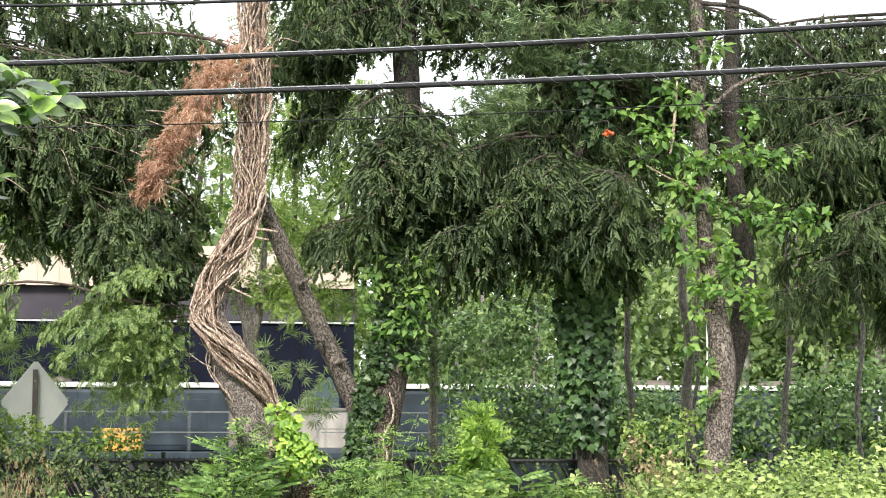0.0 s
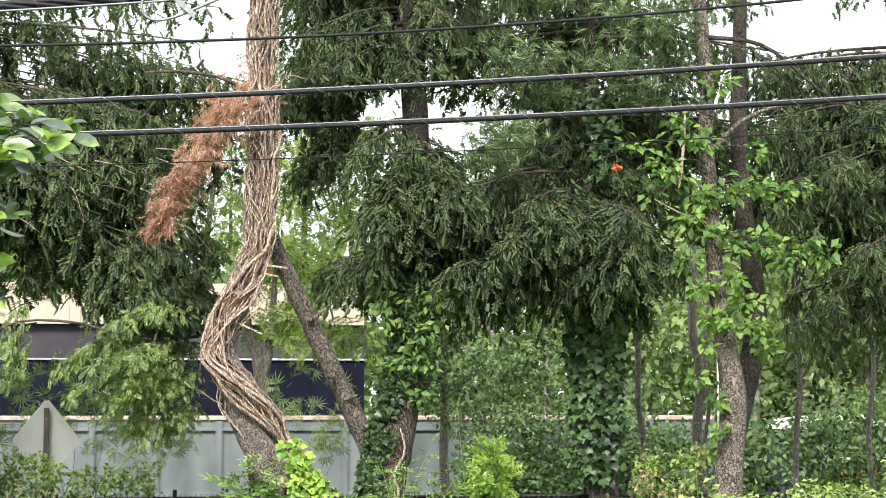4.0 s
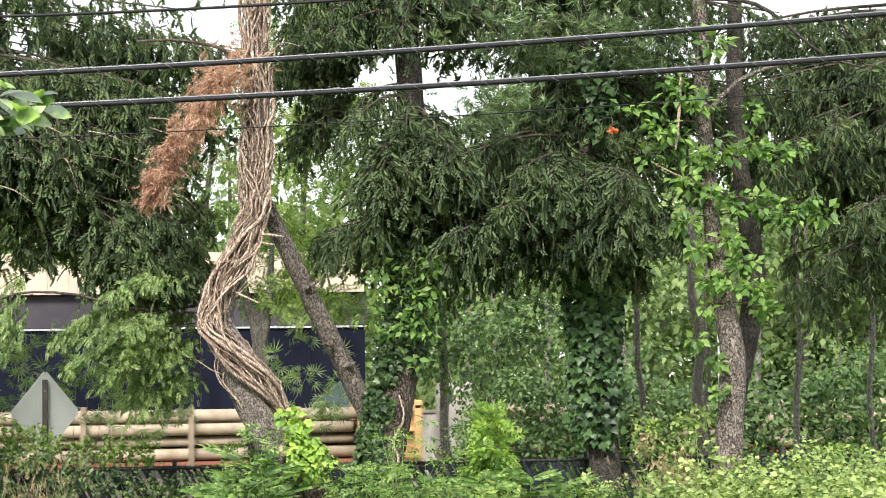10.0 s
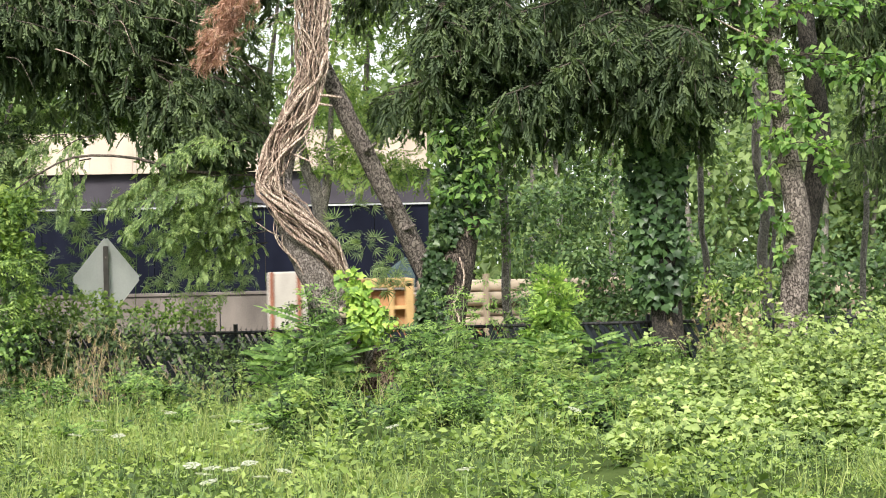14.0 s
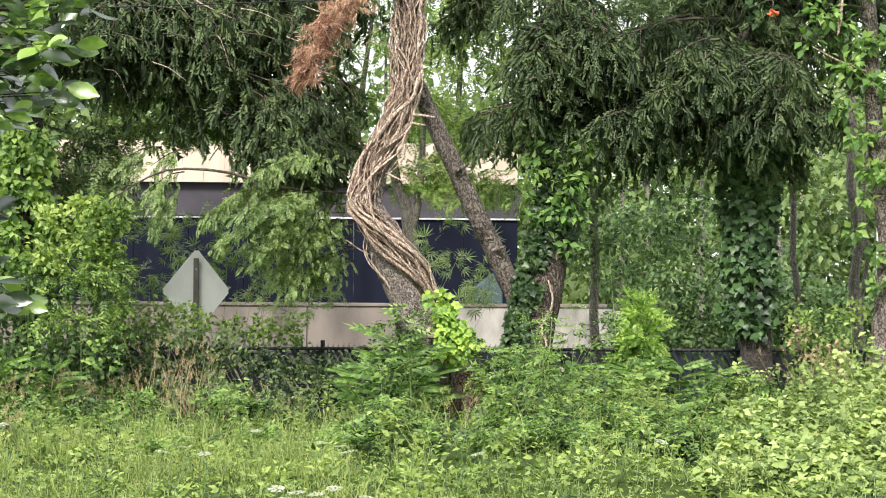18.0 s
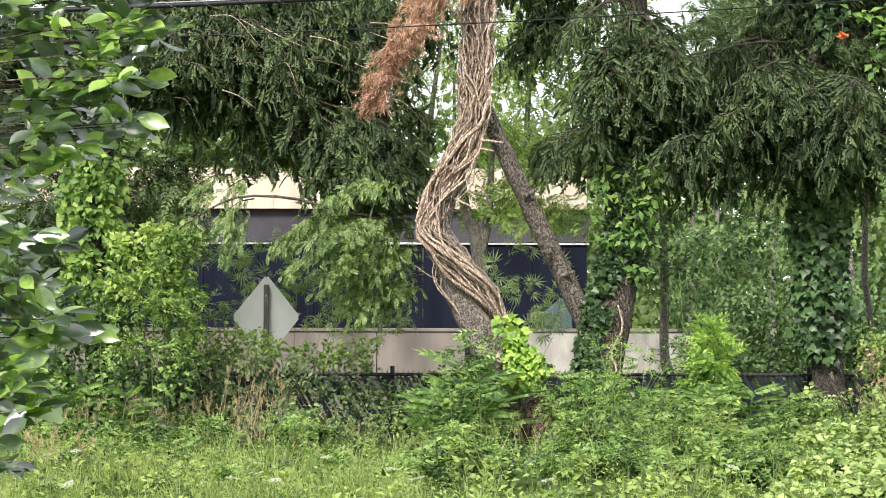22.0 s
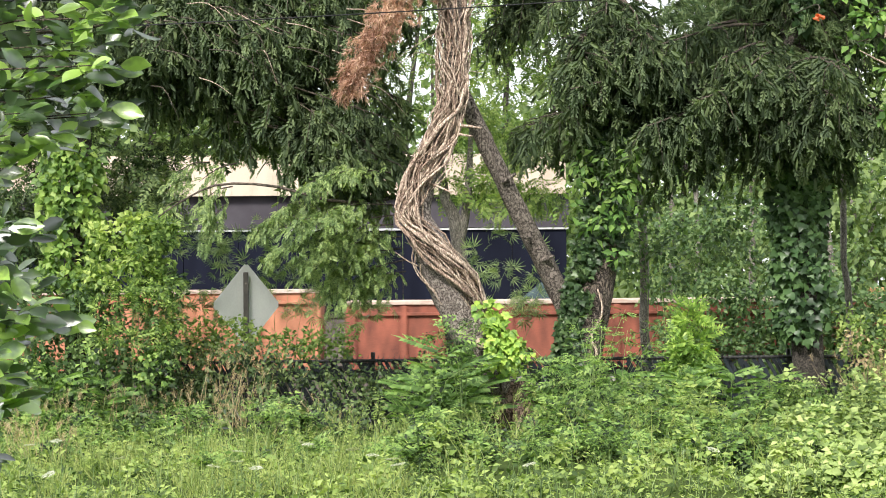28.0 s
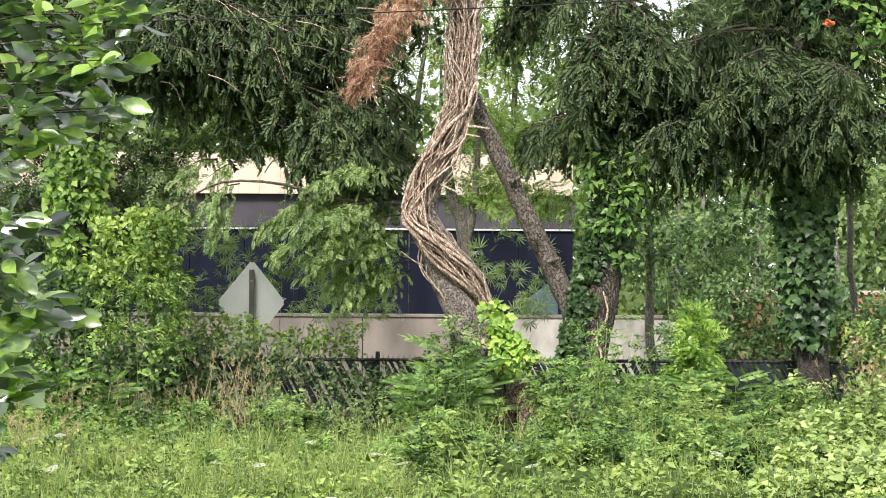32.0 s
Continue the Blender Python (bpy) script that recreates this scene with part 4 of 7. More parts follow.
for y0, y1 in ((-1.095, -1.07), (1.07, 1.095)):
    part("window_surround", outline_bm([(-1.58, 1.46), (-1.44, 2.12), (-0.62, 2.14), (-0.62, 1.46)], y0 + 0.004, y1 - 0.004), BLACK_STEEL, truck)
    part("side_window", outline_bm([(-1.51, 1.53), (-1.40, 2.06), (-0.68, 2.08), (-0.68, 1.53)], y0, y1), WINDOW, truck)
    part("door_seam", block(-0.56, -0.53, y0 + 0.003, y1 - 0.003, 0.75, 2.2), HANDRAIL, truck)
    part("door_handle", block(-0.74, -0.6, y0 - 0.01, y1 + 0.01, 1.28, 1.32, 0.005), BLACK_STEEL, truck)
    for k, (x0, x1, z, m) in enumerate(((-2.6, -0.3, 1.12, STRIPE), (-2.2, -0.2, 1.03, CONE_ORANGE), (-1.9, -0.15, 0.95, STRIPE), (-1.5, -0.1, 0.87, CONE_ORANGE))):
        part("stripe", outline_bm([(x0, z - 0.07), (x0 + 0.5, z + 0.02), (x1, z + 0.05), (x1, z), (x0 + 0.5, z - 0.03)], y0 + 0.001, y1 - 0.001), m, truck, "slanting painted stripe" if k == 0 else "")
for i in range(4):
    part("lettering_bar", block(-0.40, -0.27, -1.1, -1.084, 1.6 + 0.13 * i, 1.69 + 0.13 * i), BLUE_LETTER, truck, "small blue lettering bar")
part("windscreen", outline_bm([(-1.735, 1.52), (-1.585, 2.1), (-1.54, 2.1), (-1.69, 1.52)], -0.95, 0.95), WINDOW, truck)
part("mirror", block(-1.86, -1.74, -1.32, -1.14, 1.5, 1.98, 0.03), BLACK_STEEL, truck, "tall black door mirror")
part("light_bar", block(0.0, 1.1, -0.85, 0.85, 2.40, 2.54, 0.04), AMBER, truck, "amber warning light bar")
for x in (0.06, 0.5, 0.94):
    for y in (-1.06, 0.98):
        part("rack_post", block(x - 0.05, x + 0.05, y, y + 0.08, 0.85, 2.36, 0.015), BLACK_STEEL, truck, "black rack post" if x < 0.1 else "")
for y in (-1.06, 0.98):
    part("rack_rail", block(0.0, 1.02, y, y + 0.08, 2.3, 2.40, 0.015), BLACK_STEEL, truck)
    part("rack_rail", block(0.0, 1.02, y + 0.01, y + 0.07, 1.78, 1.84, 0.01), BLACK_STEEL, truck)
part("toolbox", block(0.12, 0.98, -0.95, 0.95, 0.9, 1.7, 0.03), PALE_GREY, truck, "pale steel toolbox behind the cab")
part("headboard", block(1.02, 1.08, -1.0, 1.0, 0.9, 2.3, 0.02), TRUCK_WHITE, truck)
cone_bm = bmesh.new()
bmesh.ops.create_cone(cone_bm, cap_ends=True, segments=16, radius1=0.17, radius2=0.03, depth=0.7, matrix=pose(0.4, -1.16, 1.05))
part("cone", cone_bm, CONE_ORANGE, truck, "orange traffic cone")
part("bed", block(1.2, 7.4, -1.2, 1.2, 0.62, 0.79, 0.02), BLACK_STEEL, truck)
part("bed_rail", block(1.2, 7.4, -1.24, -1.18, 0.79, 0.88, 0.01), PALE_TRIM, truck, "pale steel bed edge")
part("bed_rail", block(1.2, 7.4, 1.18, 1.24, 0.79, 0.88, 0.01), PALE_TRIM, truck)
for x, r in ((-2.1, 0.45), (4.9, 0.45)):
    for y in (-1.08, 0.8):
        add_wheel(truck, x, y, r, 0.28)

pickup = empty("pickup_truck", (27.5 + 1.24, TRUCK_Y, ROAD_Z + 0.8), "black crew-cab pickup with chrome wheels on the truck bed", "pickup")
part("lower_body", outline_bm([(0, 0.55), (0, 1.02), (0.061, 1.22), (0.23, 1.31), (1.053, 1.37), (1.202, 1.39), (3.442, 1.40), (3.49, 1.43), (4.573, 1.43), (4.62, 1.32), (4.62, 0.62), (4.241, 0.42), (0.461, 0.38)], -0.98, 0.98, 0.05), PICKUP_BLACK, pickup)
part("cabin", outline_bm([(0.983, 1.34), (1.746, 1.99), (2.094, 2.08), (3.148, 2.08), (3.316, 2.02), (3.45, 1.36)], -0.88, 0.88, 0.07), PICKUP_BLACK, pickup)
for y0, y1 in ((-0.90, -0.875), (0.875, 0.90)):
    part("front_window", outline_bm([(1.321, 1.44), (1.836, 1.90), (2.192, 1.98), (2.192, 1.44)], y0, y1), SKY_PALE_WINDOW, pickup)
    part("rear_door_window", outline_bm([(2.291, 1.44), (2.291, 1.98), (3.03, 1.98), (3.081, 1.44)], y0, y1), SKY_PALE_WINDOW, pickup)
    part("rear_quarter_window", outline_bm([(3.148, 1.46), (3.106, 1.96), (3.248, 1.94), (3.333, 1.46)], y0, y1), WINDOW, pickup)
    part("belt_trim", block(1.251, 3.357, y0 - 0.01, y1 + 0.01, 1.405, 1.43), CHROME, pickup, "bright belt trim" if y0 < 0 else "")
part("windscreen", outline_bm([(1.102, 1.43), (1.796, 2.01), (1.846, 2.0), (1.161, 1.41)], -0.78, 0.78), SKY_PALE_WINDOW, pickup)
part("back_window", outline_bm([(3.299, 1.95), (3.4, 1.46), (3.442, 1.46), (3.341, 1.97)], -0.7, 0.7), WINDOW, pickup)
part("roof_trim", block(2.043, 3.148, -0.895, -0.86, 2.03, 2.06), CHROME, pickup)
for x in (2.03, 2.9):
    part("door_handle", block(x, x + 0.2, -1.0, -0.975, 1.16, 1.21, 0.008), CHROME, pickup, "chrome handle")
for x in (1.22, 2.27, 3.18):
    part("door_seam", block(x, x + 0.015, -0.984, -0.978, 0.55, 1.38), BLACK_STEEL, pickup)
for x in (0.78, 3.85):
    gg = Geo()
    tube(gg, [(x + 0.52 * math.cos(a), -0.985, 0.45 + 0.52 * math.sin(a)) for a in np.linspace(0.1, 3.04, 9)], [0.035, 0.035], 18, 6)
    place_mesh("wheel_arch", gg.mesh("wheel_arch", BLACK_STEEL), pickup)
part("bed_rail", block(3.49, 4.593, -0.99, -0.9, 1.42, 1.46, 0.008), STEEL, pickup, "grey bed rail")
part("running_board", block(1.3, 3.477, -1.08, -0.96, 0.36, 0.43, 0.01), CHROME, pickup)
part("body_trim", block(1.202, 3.543, -0.995, -0.975, 0.62, 0.66), CHROME, pickup)
part("rear_bumper", block(4.607, 4.78, -0.95, 0.95, 0.5, 0.72, 0.03), CHROME, pickup)
part("front_bumper", block(-0.14, 0.03, -0.95, 0.95, 0.45, 0.75, 0.03), CHROME, pickup)
part("grille", block(-0.04, 0.023, -0.6, 0.6, 0.78, 1.14, 0.01), CHROME, pickup)
part("tailgate", block(4.614, 4.645, -0.78, 0.78, 0.74, 1.40, 0.015), PICKUP_BLACK, pickup)
part("tailgate_handle", block(4.64, 4.66, -0.14, 0.14, 1.22, 1.30, 0.006), BLACK_STEEL, pickup)
part("tailgate_badge", block(4.645, 4.655, -0.12, 0.12, 1.0, 1.1, 0.004), STEEL, pickup, "small grey badge plate")
for y0 in (-1.0, 0.80):
    part("tail_light", block(4.507, 4.65, y0, y0 + 0.2, 0.95, 1.36, 0.02), TAIL_RED, pickup, "red tail light")
    part("headlight", block(-0.03, 0.215, y0, y0 + 0.2, 0.95, 1.14, 0.02), WHITE_PAINT, pickup, "clear headlight")
    part("mirror", block(1.221, 1.36, y0 - 0.16 if y0 < 0 else y0 + 0.16, y0 + 0.06 if y0 < 0 else y0 + 0.36, 1.40, 1.62, 0.03), PICKUP_BLACK, pickup)
for x in (0.78, 3.85):
    for y in (-1.0, 0.74):
        add_wheel(pickup, x, y, 0.42)

# ---- the crooked tree wrapped in dry vines ----
TREE_X = [1.23, 1.23, 1.22, 1.00, 0.80, 0.64, 0.49, 0.34, 0.15, 0.03, 0.08, 0.21, 0.36, 0.46, 0.48, 0.51, 0.52, 0.48, 0.50, 0.55, 0.62]
TREE_Z = [-0.3, -0.1, 0.17, 0.55, 0.90, 1.15, 1.53, 1.88, 2.24, 2.58, 2.90, 3.30, 3.65, 4.0, 4.4, 4.9, 5.5, 6.2, 6.95, 8.2, 9.8]
TREE_R = [0.30, 0.22, 0.17, 0.18, 0.20, 0.24, 0.27, 0.27, 0.22, 0.155, 0.14, 0.14, 0.125, 0.115, 0.12, 0.125, 0.12, 0.115, 0.115, 0.10, 0.08]
VINE_TREE_Y = 24.0


def tree_place(z):
    return np.interp(z, TREE_Z, TREE_X), np.interp(z, TREE_Z, TREE_R)


rng = np.random.default_rng(4)
vine_tree = empty("crooked_tree", (1.23, VINE_TREE_Y, -0.1), "crooked leaning tree, its trunk wrapped in thick dry vines", "tree")
g = Geo()
tube(g, [(x, VINE_TREE_Y, z) for x, z in zip(TREE_X, TREE_Z)], TREE_R, 90, 22, 0.02, rng, 0.10)
trunk = geo_part("trunk", g, BARK, vine_tree, "grey-brown scaly bark, bent to one side")
g = Geo()
tube(g, [(0.86, 23.75, 1.02), (0.78, 23.60, 1.0)], [0.10, 0.085], 4, 12)
geo_part("cut_branch", g, BARK, trunk)
g = Geo()
tube(g, [(0.78, 23.602, 1.0), (0.776, 23.594, 1.0)], [0.072, 0.068], 3, 12)
geo_part("cut_face", g, CUT_WOOD, trunk, "pale sawn end of a branch")
for pts, r in (([(0.52, 23.9, 3.70), (0.66, 23.78, 3.68), (0.81, 23.74, 3.655)], 0.022), ([(0.5, 23.9, 3.6), (0.62, 23.8, 3.57), (0.70, 23.8, 3.56)], 0.018),
               ([(0.18, 23.9, 2.98), (0.32, 23.7, 2.91), (0.50, 23.62, 2.82)], 0.017), ([(0.02, 23.8, 1.95), (-0.12, 23.7, 2.02), (-0.27, 23.68, 2.13)], 0.011),
               ([(0.45, 23.9, 5.7), (0.1, 23.8, 6.02), (-0.5, 23.7, 6.12), (-1.0, 23.7, 6.1)], 0.03), ([(0.62, 23.9, 5.0), (0.8, 23.7, 5.2), (1.0, 23.7, 5.1)], 0.008),
               ([(0.35, 23.9, 4.9), (0.1, 23.75, 4.75), (-0.25, 23.7, 4.5)], 0.007), ([(0.35, 23.9, 4.5), (0.05, 23.7, 4.6), (-0.2, 23.7, 4.45)], 0.006),
               ([(0.6, 23.9, 5.9), (0.8, 23.75, 6.1), (1.05, 23.7, 6.05)], 0.008), ([(0.35, 23.9, 5.2), (0.1, 23.8, 5.35), (-0.2, 23.7, 5.3)], 0.007)):
    g = Geo()
    tube(g, pts, [r, r * 0.8, r * 0.5], 8, 6)
    geo_part("broken_twig", g, PALE_VINE if r < 0.025 else TWIG, trunk)

for a in range(5):
    w = radians(-160 + 36 * a)
    g = Geo()
    tube(g, [(1.23 + 0.1 * math.cos(w), 24 + 0.1 * math.sin(w), 0.5), (1.23 + 0.2 * math.cos(w), 24 + 0.2 * math.sin(w), 0.18), (1.23 + 0.42 * math.cos(w), 24 + 0.42 * math.sin(w), -0.15)], [0.07, 0.09, 0.07], 10, 8, 0.05, rng, 0.2)
    geo_part("root", g, ROOT_BARK, trunk, "reddish torn root bark")
ANG_Z = [1.15, 1.45, 1.8, 2.15, 2.6, 3.0, 3.4, 4.0, 10.0]
ANG_MID = [-14, -24, -42, -75, -138, -140, -115, -80, -72]
ANG_WIDE = [10, 20, 27, 38, 50, 62, 76, 95, 100]


def vine_points(rng, off, z0, z1, n, lift, drift):
    pts, ph, sp = [], rng.uniform(0, 6.28), rng.uniform(1.4, 3.2)
    for z in np.linspace(z1, z0, n):
        cx, r = tree_place(z)
        a = np.interp(z, ANG_Z, ANG_MID) + off * np.interp(z, ANG_Z, ANG_WIDE) + 26 * math.sin(sp * z + ph) + 20 * noise.noise(Vector((3.1 * z, ph * 9, off * 5))) + 11 * math.sin(4.7 * sp * z + 2 * ph) * np.interp(z, [1.6, 3.0], [0.25, 1.0]) + drift * max(z - 3.6, 0)
        a = radians(a)
        out = r + lift * (0.5 + 0.9 * np.interp(z, [1.2, 1.9, 2.6, 3.6, 5], [0.6, 1.5, 1.7, 1.0, 0.8])) + 0.016 * math.sin(6 * z + ph)
        pts.append((cx + out * math.cos(a), VINE_TREE_Y + out * math.sin(a), z))
    return pts


for i in range(62):
    z0 = rng.uniform(1.12, 1.6) if i < 44 else rng.uniform(2.0, 4.0)
    z1 = rng.uniform(7.5, 9.2) if i % 3 else rng.uniform(3.2, 6.5)
    g = Geo()
    pts = vine_points(rng, rng.uniform(-1, 1), z0, z1, int(10 + (z1 - z0) * 4), 0.085 * rng.random() ** 1.5, rng.normal(0, 60))
    r = rng.uniform(0.006, 0.014) * (1.9 if i % 11 == 0 else 1)
    tube(g, pts, [r * 0.8, r, r * 0.9, r * 1.1, r], len(pts) * 2, 6, 0.05, rng)
    geo_part("vine", g, DRY_VINE if i % 2 else PALE_VINE, vine_tree, "thick dry woody vine" if i == 0 else "")
for i in range(40):
    z = rng.uniform(1.9, 7.0)
    cx, r = tree_place(z)
    s = -1 if z < 3.4 or rng.random() < 0.5 else 1
    g = Geo()
    pts = [(cx + s * (r * 0.9), VINE_TREE_Y - 0.1, z), (cx + s * (r + rng.uniform(0.04, 0.12)), VINE_TREE_Y - 0.15, z - 0.18),
           (cx + s * (r + rng.uniform(0.0, 0.1)) + rng.normal(0, 0.03), VINE_TREE_Y - 0.18, z - 0.4), (cx + s * r * 0.8, VINE_TREE_Y - 0.15, z - 0.6)]
    pts = [(tree_place(q[2])[0] + (q[0] - cx), q[1], q[2]) for q in pts]
    tube(g, pts, [0.008, 0.009, 0.007], 14, 5)
    geo_part("loose_vine", g, PALE_VINE, vine_tree)
g = Geo()
for i in range(60):
    z = rng.uniform(4.2, 8.5)
    cx, r = tree_place(z)
    a = rng.uniform(-170, -10)
    d = np.array([math.cos(radians(a)), math.sin(radians(a)), rng.normal(0.2, 0.4)])
    p = np.array([cx, VINE_TREE_Y, z]) + d * r * 0.9
    tube(g, [p, p + d * 0.12, p + d * rng.uniform(0.15, 0.32) + (0, 0, rng.normal(0, 0.06))], [0.005, 0.004, 0.002], 5, 4)
geo_part("rootlet_growth", g, PALE_VINE, vine_tree, "fine dry rootlets and twigs")["kind"] = "stuff"

# dead branch, brown needles
dead = empty("dead_branch", (0.38, 23.8, 5.75), "drooping dead spruce branch with rust-brown needles", "branch")
g, w = Geo(), Geo()
spine = [(0.40, 23.85, 5.72), (0.15, 23.6, 5.68), (-0.12, 23.5, 5.35), (-0.42, 23.5, 4.85), (-0.66, 23.5, 4.45), (-0.84, 23.5, 4.1)]
tube(w, spine, [0.02, 0.012, 0.005], 16, 5)
pos = glide(spine, 900)[58:]
pos = pos + rng.normal(0, 1, pos.shape) * np.linspace(0.17, 0.07, len(pos))[:, None]
al = np.gradient(glide(spine, 900), axis=0)[58:]
al /= np.linalg.norm(al, axis=1, keepdims=True)
scatter(g, TUFT, pos, al * 0.7 + rng.normal(0, 0.5, al.shape) + (0, 0, -0.25), rng.normal(0, 1, al.shape), 0.14, 0.10)
geo_part("twig", w, TWIG, dead)
geo_part("needles", g, DEAD, dead)

# lime-green vine at the foot
lime = empty("lime_vine", (0.98, 23.5, 0.0), "bright lime-green leafy vine climbing the crooked trunk's foot", "vine")
LIME_MESH = leaf_mesh(LOBED, 0.85, LIME_LEAF)
g, w = Geo(), Geo()
for x, z, n in ((0.84, 1.42, 44), (0.92, 1.28, 56), (1.02, 1.12, 70), (1.14, 0.98, 66), (0.98, 0.92, 60), (1.08, 0.82, 60), (1.24, 0.90, 40), (0.94, 1.06, 30), (1.2, 0.76, 34), (0.99, 0.74, 32)):
    leafy(g, rng, (x, 23.5, z), (0.13, 0.14, 0.12), n - 26, LOBED, 0.10, 0.085, 0.8, 0.2, (0, -0.9, 0.6))
    u = rng.normal(size=(26, 3))
    u /= np.linalg.norm(u, axis=1, keepdims=True)
    leaf_parts(lime, LIME_MESH, np.array([x, 23.42, z]) + u * (0.14, 0.10, 0.13), u * 0.6 + rng.normal(0, 0.4, (26, 3)) + (0, 0, -0.8), np.array([0, -0.9, 0.6]) + rng.normal(0, 0.4, (26, 3)), 0.105 * rng.uniform(0.6, 1.25, 26))
tube(w, [(1.1, 23.6, -0.1), (1.0, 23.55, 0.6), (0.95, 23.6, 1.1), (0.8, 23.65, 1.45)], [0.02, 0.015, 0.008], 12, 5)
geo_part("stem", w, TWIG, lime)
geo_part("leaves", g, LIME, lime)

# leaning dead trunk
lean = empty("leaning_trunk", (2.55, 25.25, -0.2), "bare dead trunk leaning against the crooked tree", "tree trunk")
g = Geo()
tube(g, [(0.58, 24.22, 4.14), (1.23, 24.6, 2.82), (1.85, 25.0, 1.60), (2.40, 25.2, 0.4), (2.6, 25.25, -0.3)], [0.105, 0.12, 0.135, 0.15, 0.15], 40, 16, 0.03, rng, 0.1)
lean_trunk = geo_part("trunk", g, BARK_SCALE, lean, "scaly grey-brown bark")
for p, d, r in (((1.1, 24.4, 3.02), (0.16, -0.1, 0.1), 0.028), ((1.62, 24.75, 2.02), (0.14, -0.1, 0.06), 0.022), ((1.45, 24.6, 2.3), (-0.12, -0.12, 0.03), 0.02), ((2.0, 24.95, 1.2), (0.12, -0.14, 0.05), 0.03)):
    g = Geo()
    tube(g, [p, np.add(p, np.multiply(d, 0.6)), np.add(p, d)], [r * 1.4, r, r * 0.7], 6, 8)
    geo_part("branch_stub", g, BARK_SCALE, lean_trunk, "short broken stub")


def simple_tree(name, label, pts, radii, mat, segs=12, n=40, lumps=0.1, category="tree"):
    ob = empty(name, pts[0], label, category)
    gg = Geo()
    tube(gg, pts, radii, n, segs, 0.02, np.random.default_rng(len(pts)), lumps)
    geo_part("trunk", gg, mat, ob)
    return ob


def limb(ob, pts, r, mat):
    gg = Geo()
    tube(gg, pts, [r, r * 0.7, r * 0.3], 14, 7)
    geo_part("limb", gg, mat, ob)


# ---- ivy-clad conifer behind the leaning trunk ----
ivy_tree = simple_tree("ivy_clad_tree", "dark conifer trunk clad in small-leaved ivy", [(1.98, 24.8, -0.2), (2.06, 24.8, 0.39), (2.19, 24.8, 1.05), (2.31, 24.8, 1.63), (2.47, 24.8, 2.36), (2.57, 24.85, 2.95), (2.62, 24.9, 3.68)], [0.33, 0.27, 0.24, 0.23, 0.21, 0.19, 0.18], BARK_IVY)
# Upper trunk takes a darker bark than below, as painted shade of the boughs.
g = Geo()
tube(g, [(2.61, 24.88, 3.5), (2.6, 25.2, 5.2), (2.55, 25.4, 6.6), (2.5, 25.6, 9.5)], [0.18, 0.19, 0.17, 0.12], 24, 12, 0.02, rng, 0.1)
geo_part("upper_trunk", g, BARK_DARK, ivy_tree, "upper trunk with the shade of the boughs put into its bark colour")
g, w = Geo(), Geo()
for _ in range(240):
    z = rng.uniform(0.55, 3.8)
    x = np.interp(z, [0.39, 1.05, 1.63, 2.36, 2.95, 3.68], [2.06, 2.19, 2.31, 2.47, 2.57, 2.62])
    a = radians(rng.uniform(-235, -105) if z < 2.0 else rng.uniform(-200, 0))
    leafy(g, rng, (x - 0.05 + 0.27 * math.cos(a), 24.8 + 0.27 * math.sin(a), z), (0.10, 0.07, 0.11), 16, LOBED, 0.075, 0.07, 0.5, 0.2, (0, -1, 0.4))
geo_part("ivy", g, IVY_SMALL, ivy_tree, "dense dark ivy leaves")
g = Geo()
cloud(g, rng, (1.95, 24.3, 2.0), (2.8, 24.7, 3.6), 34, 14, 0.2, LEAF, 0.13, 0.07, 0.5)
geo_part("creeper", g, VINE_LEAF, ivy_tree, "mid-green creeper leaves")
for pts in ([(2.25, 24.5, 0.15), (2.10, 24.5, 0.5), (2.29, 24.5, 0.8), (2.22, 24.52, 1.05), (2.37, 24.55, 1.35), (2.31, 24.56, 1.65)], [(1.75, 24.5, 0.2), (1.95, 24.5, 0.5), (2.0, 24.54, 0.95)]):
    gg = Geo()
    tube(gg, pts, [0.022, 0.018, 0.012], 14, 6)
    geo_part("climbing_root", gg, PALE_VINE, ivy_tree)

# ---- middle spruce with large-leaved creeper ----
mid_tree = simple_tree("tall_spruce", "tall spruce with hanging boughs and creeper round its trunk", [(5.20, 25.4, -0.3), (5.17, 25.4, 0.8), (5.09, 25.4, 2.4), (5.06, 25.5, 3.6), (5.08, 25.7, 4.8), (5.1, 26, 6.2), (5.1, 26.1, 9.8)],
                       [0.25, 0.21, 0.19, 0.18, 0.17, 0.165, 0.1], BARK_DARK)
g = Geo()
for _ in range(190):
    z = rng.uniform(1.0, 3.8)
    wide = np.interp(z, [0.9, 1.4, 2.2, 3.0, 3.7], [0.16, 0.25, 0.25, 0.32, 0.22])
    a = radians(rng.uniform(-200, 20))
    leafy(g, rng, (5.06 + wide * math.cos(a), 25.4 + 0.3 * math.sin(a), z), (0.14, 0.1, 0.15), 11, LOBED, 0.12, 0.11, 0.9, 0.2, (0, -1, 0.5))
for _ in range(70):
    z = rng.uniform(3.6, 6.2)
    a = radians(rng.uniform(-200, 20))
    leafy(g, rng, (np.interp(z, [3.6, 6.2], [5.06, 5.1]) + 0.24 * math.cos(a), 25.5 + 0.24 * math.sin(a), z), (0.12, 0.1, 0.15), 9, LOBED, 0.11, 0.10, 0.9, 0.2, (0, -1, 0.5))
geo_part("creeper", g, IVY_MAT, mid_tree, "large three-lobed creeper leaves")


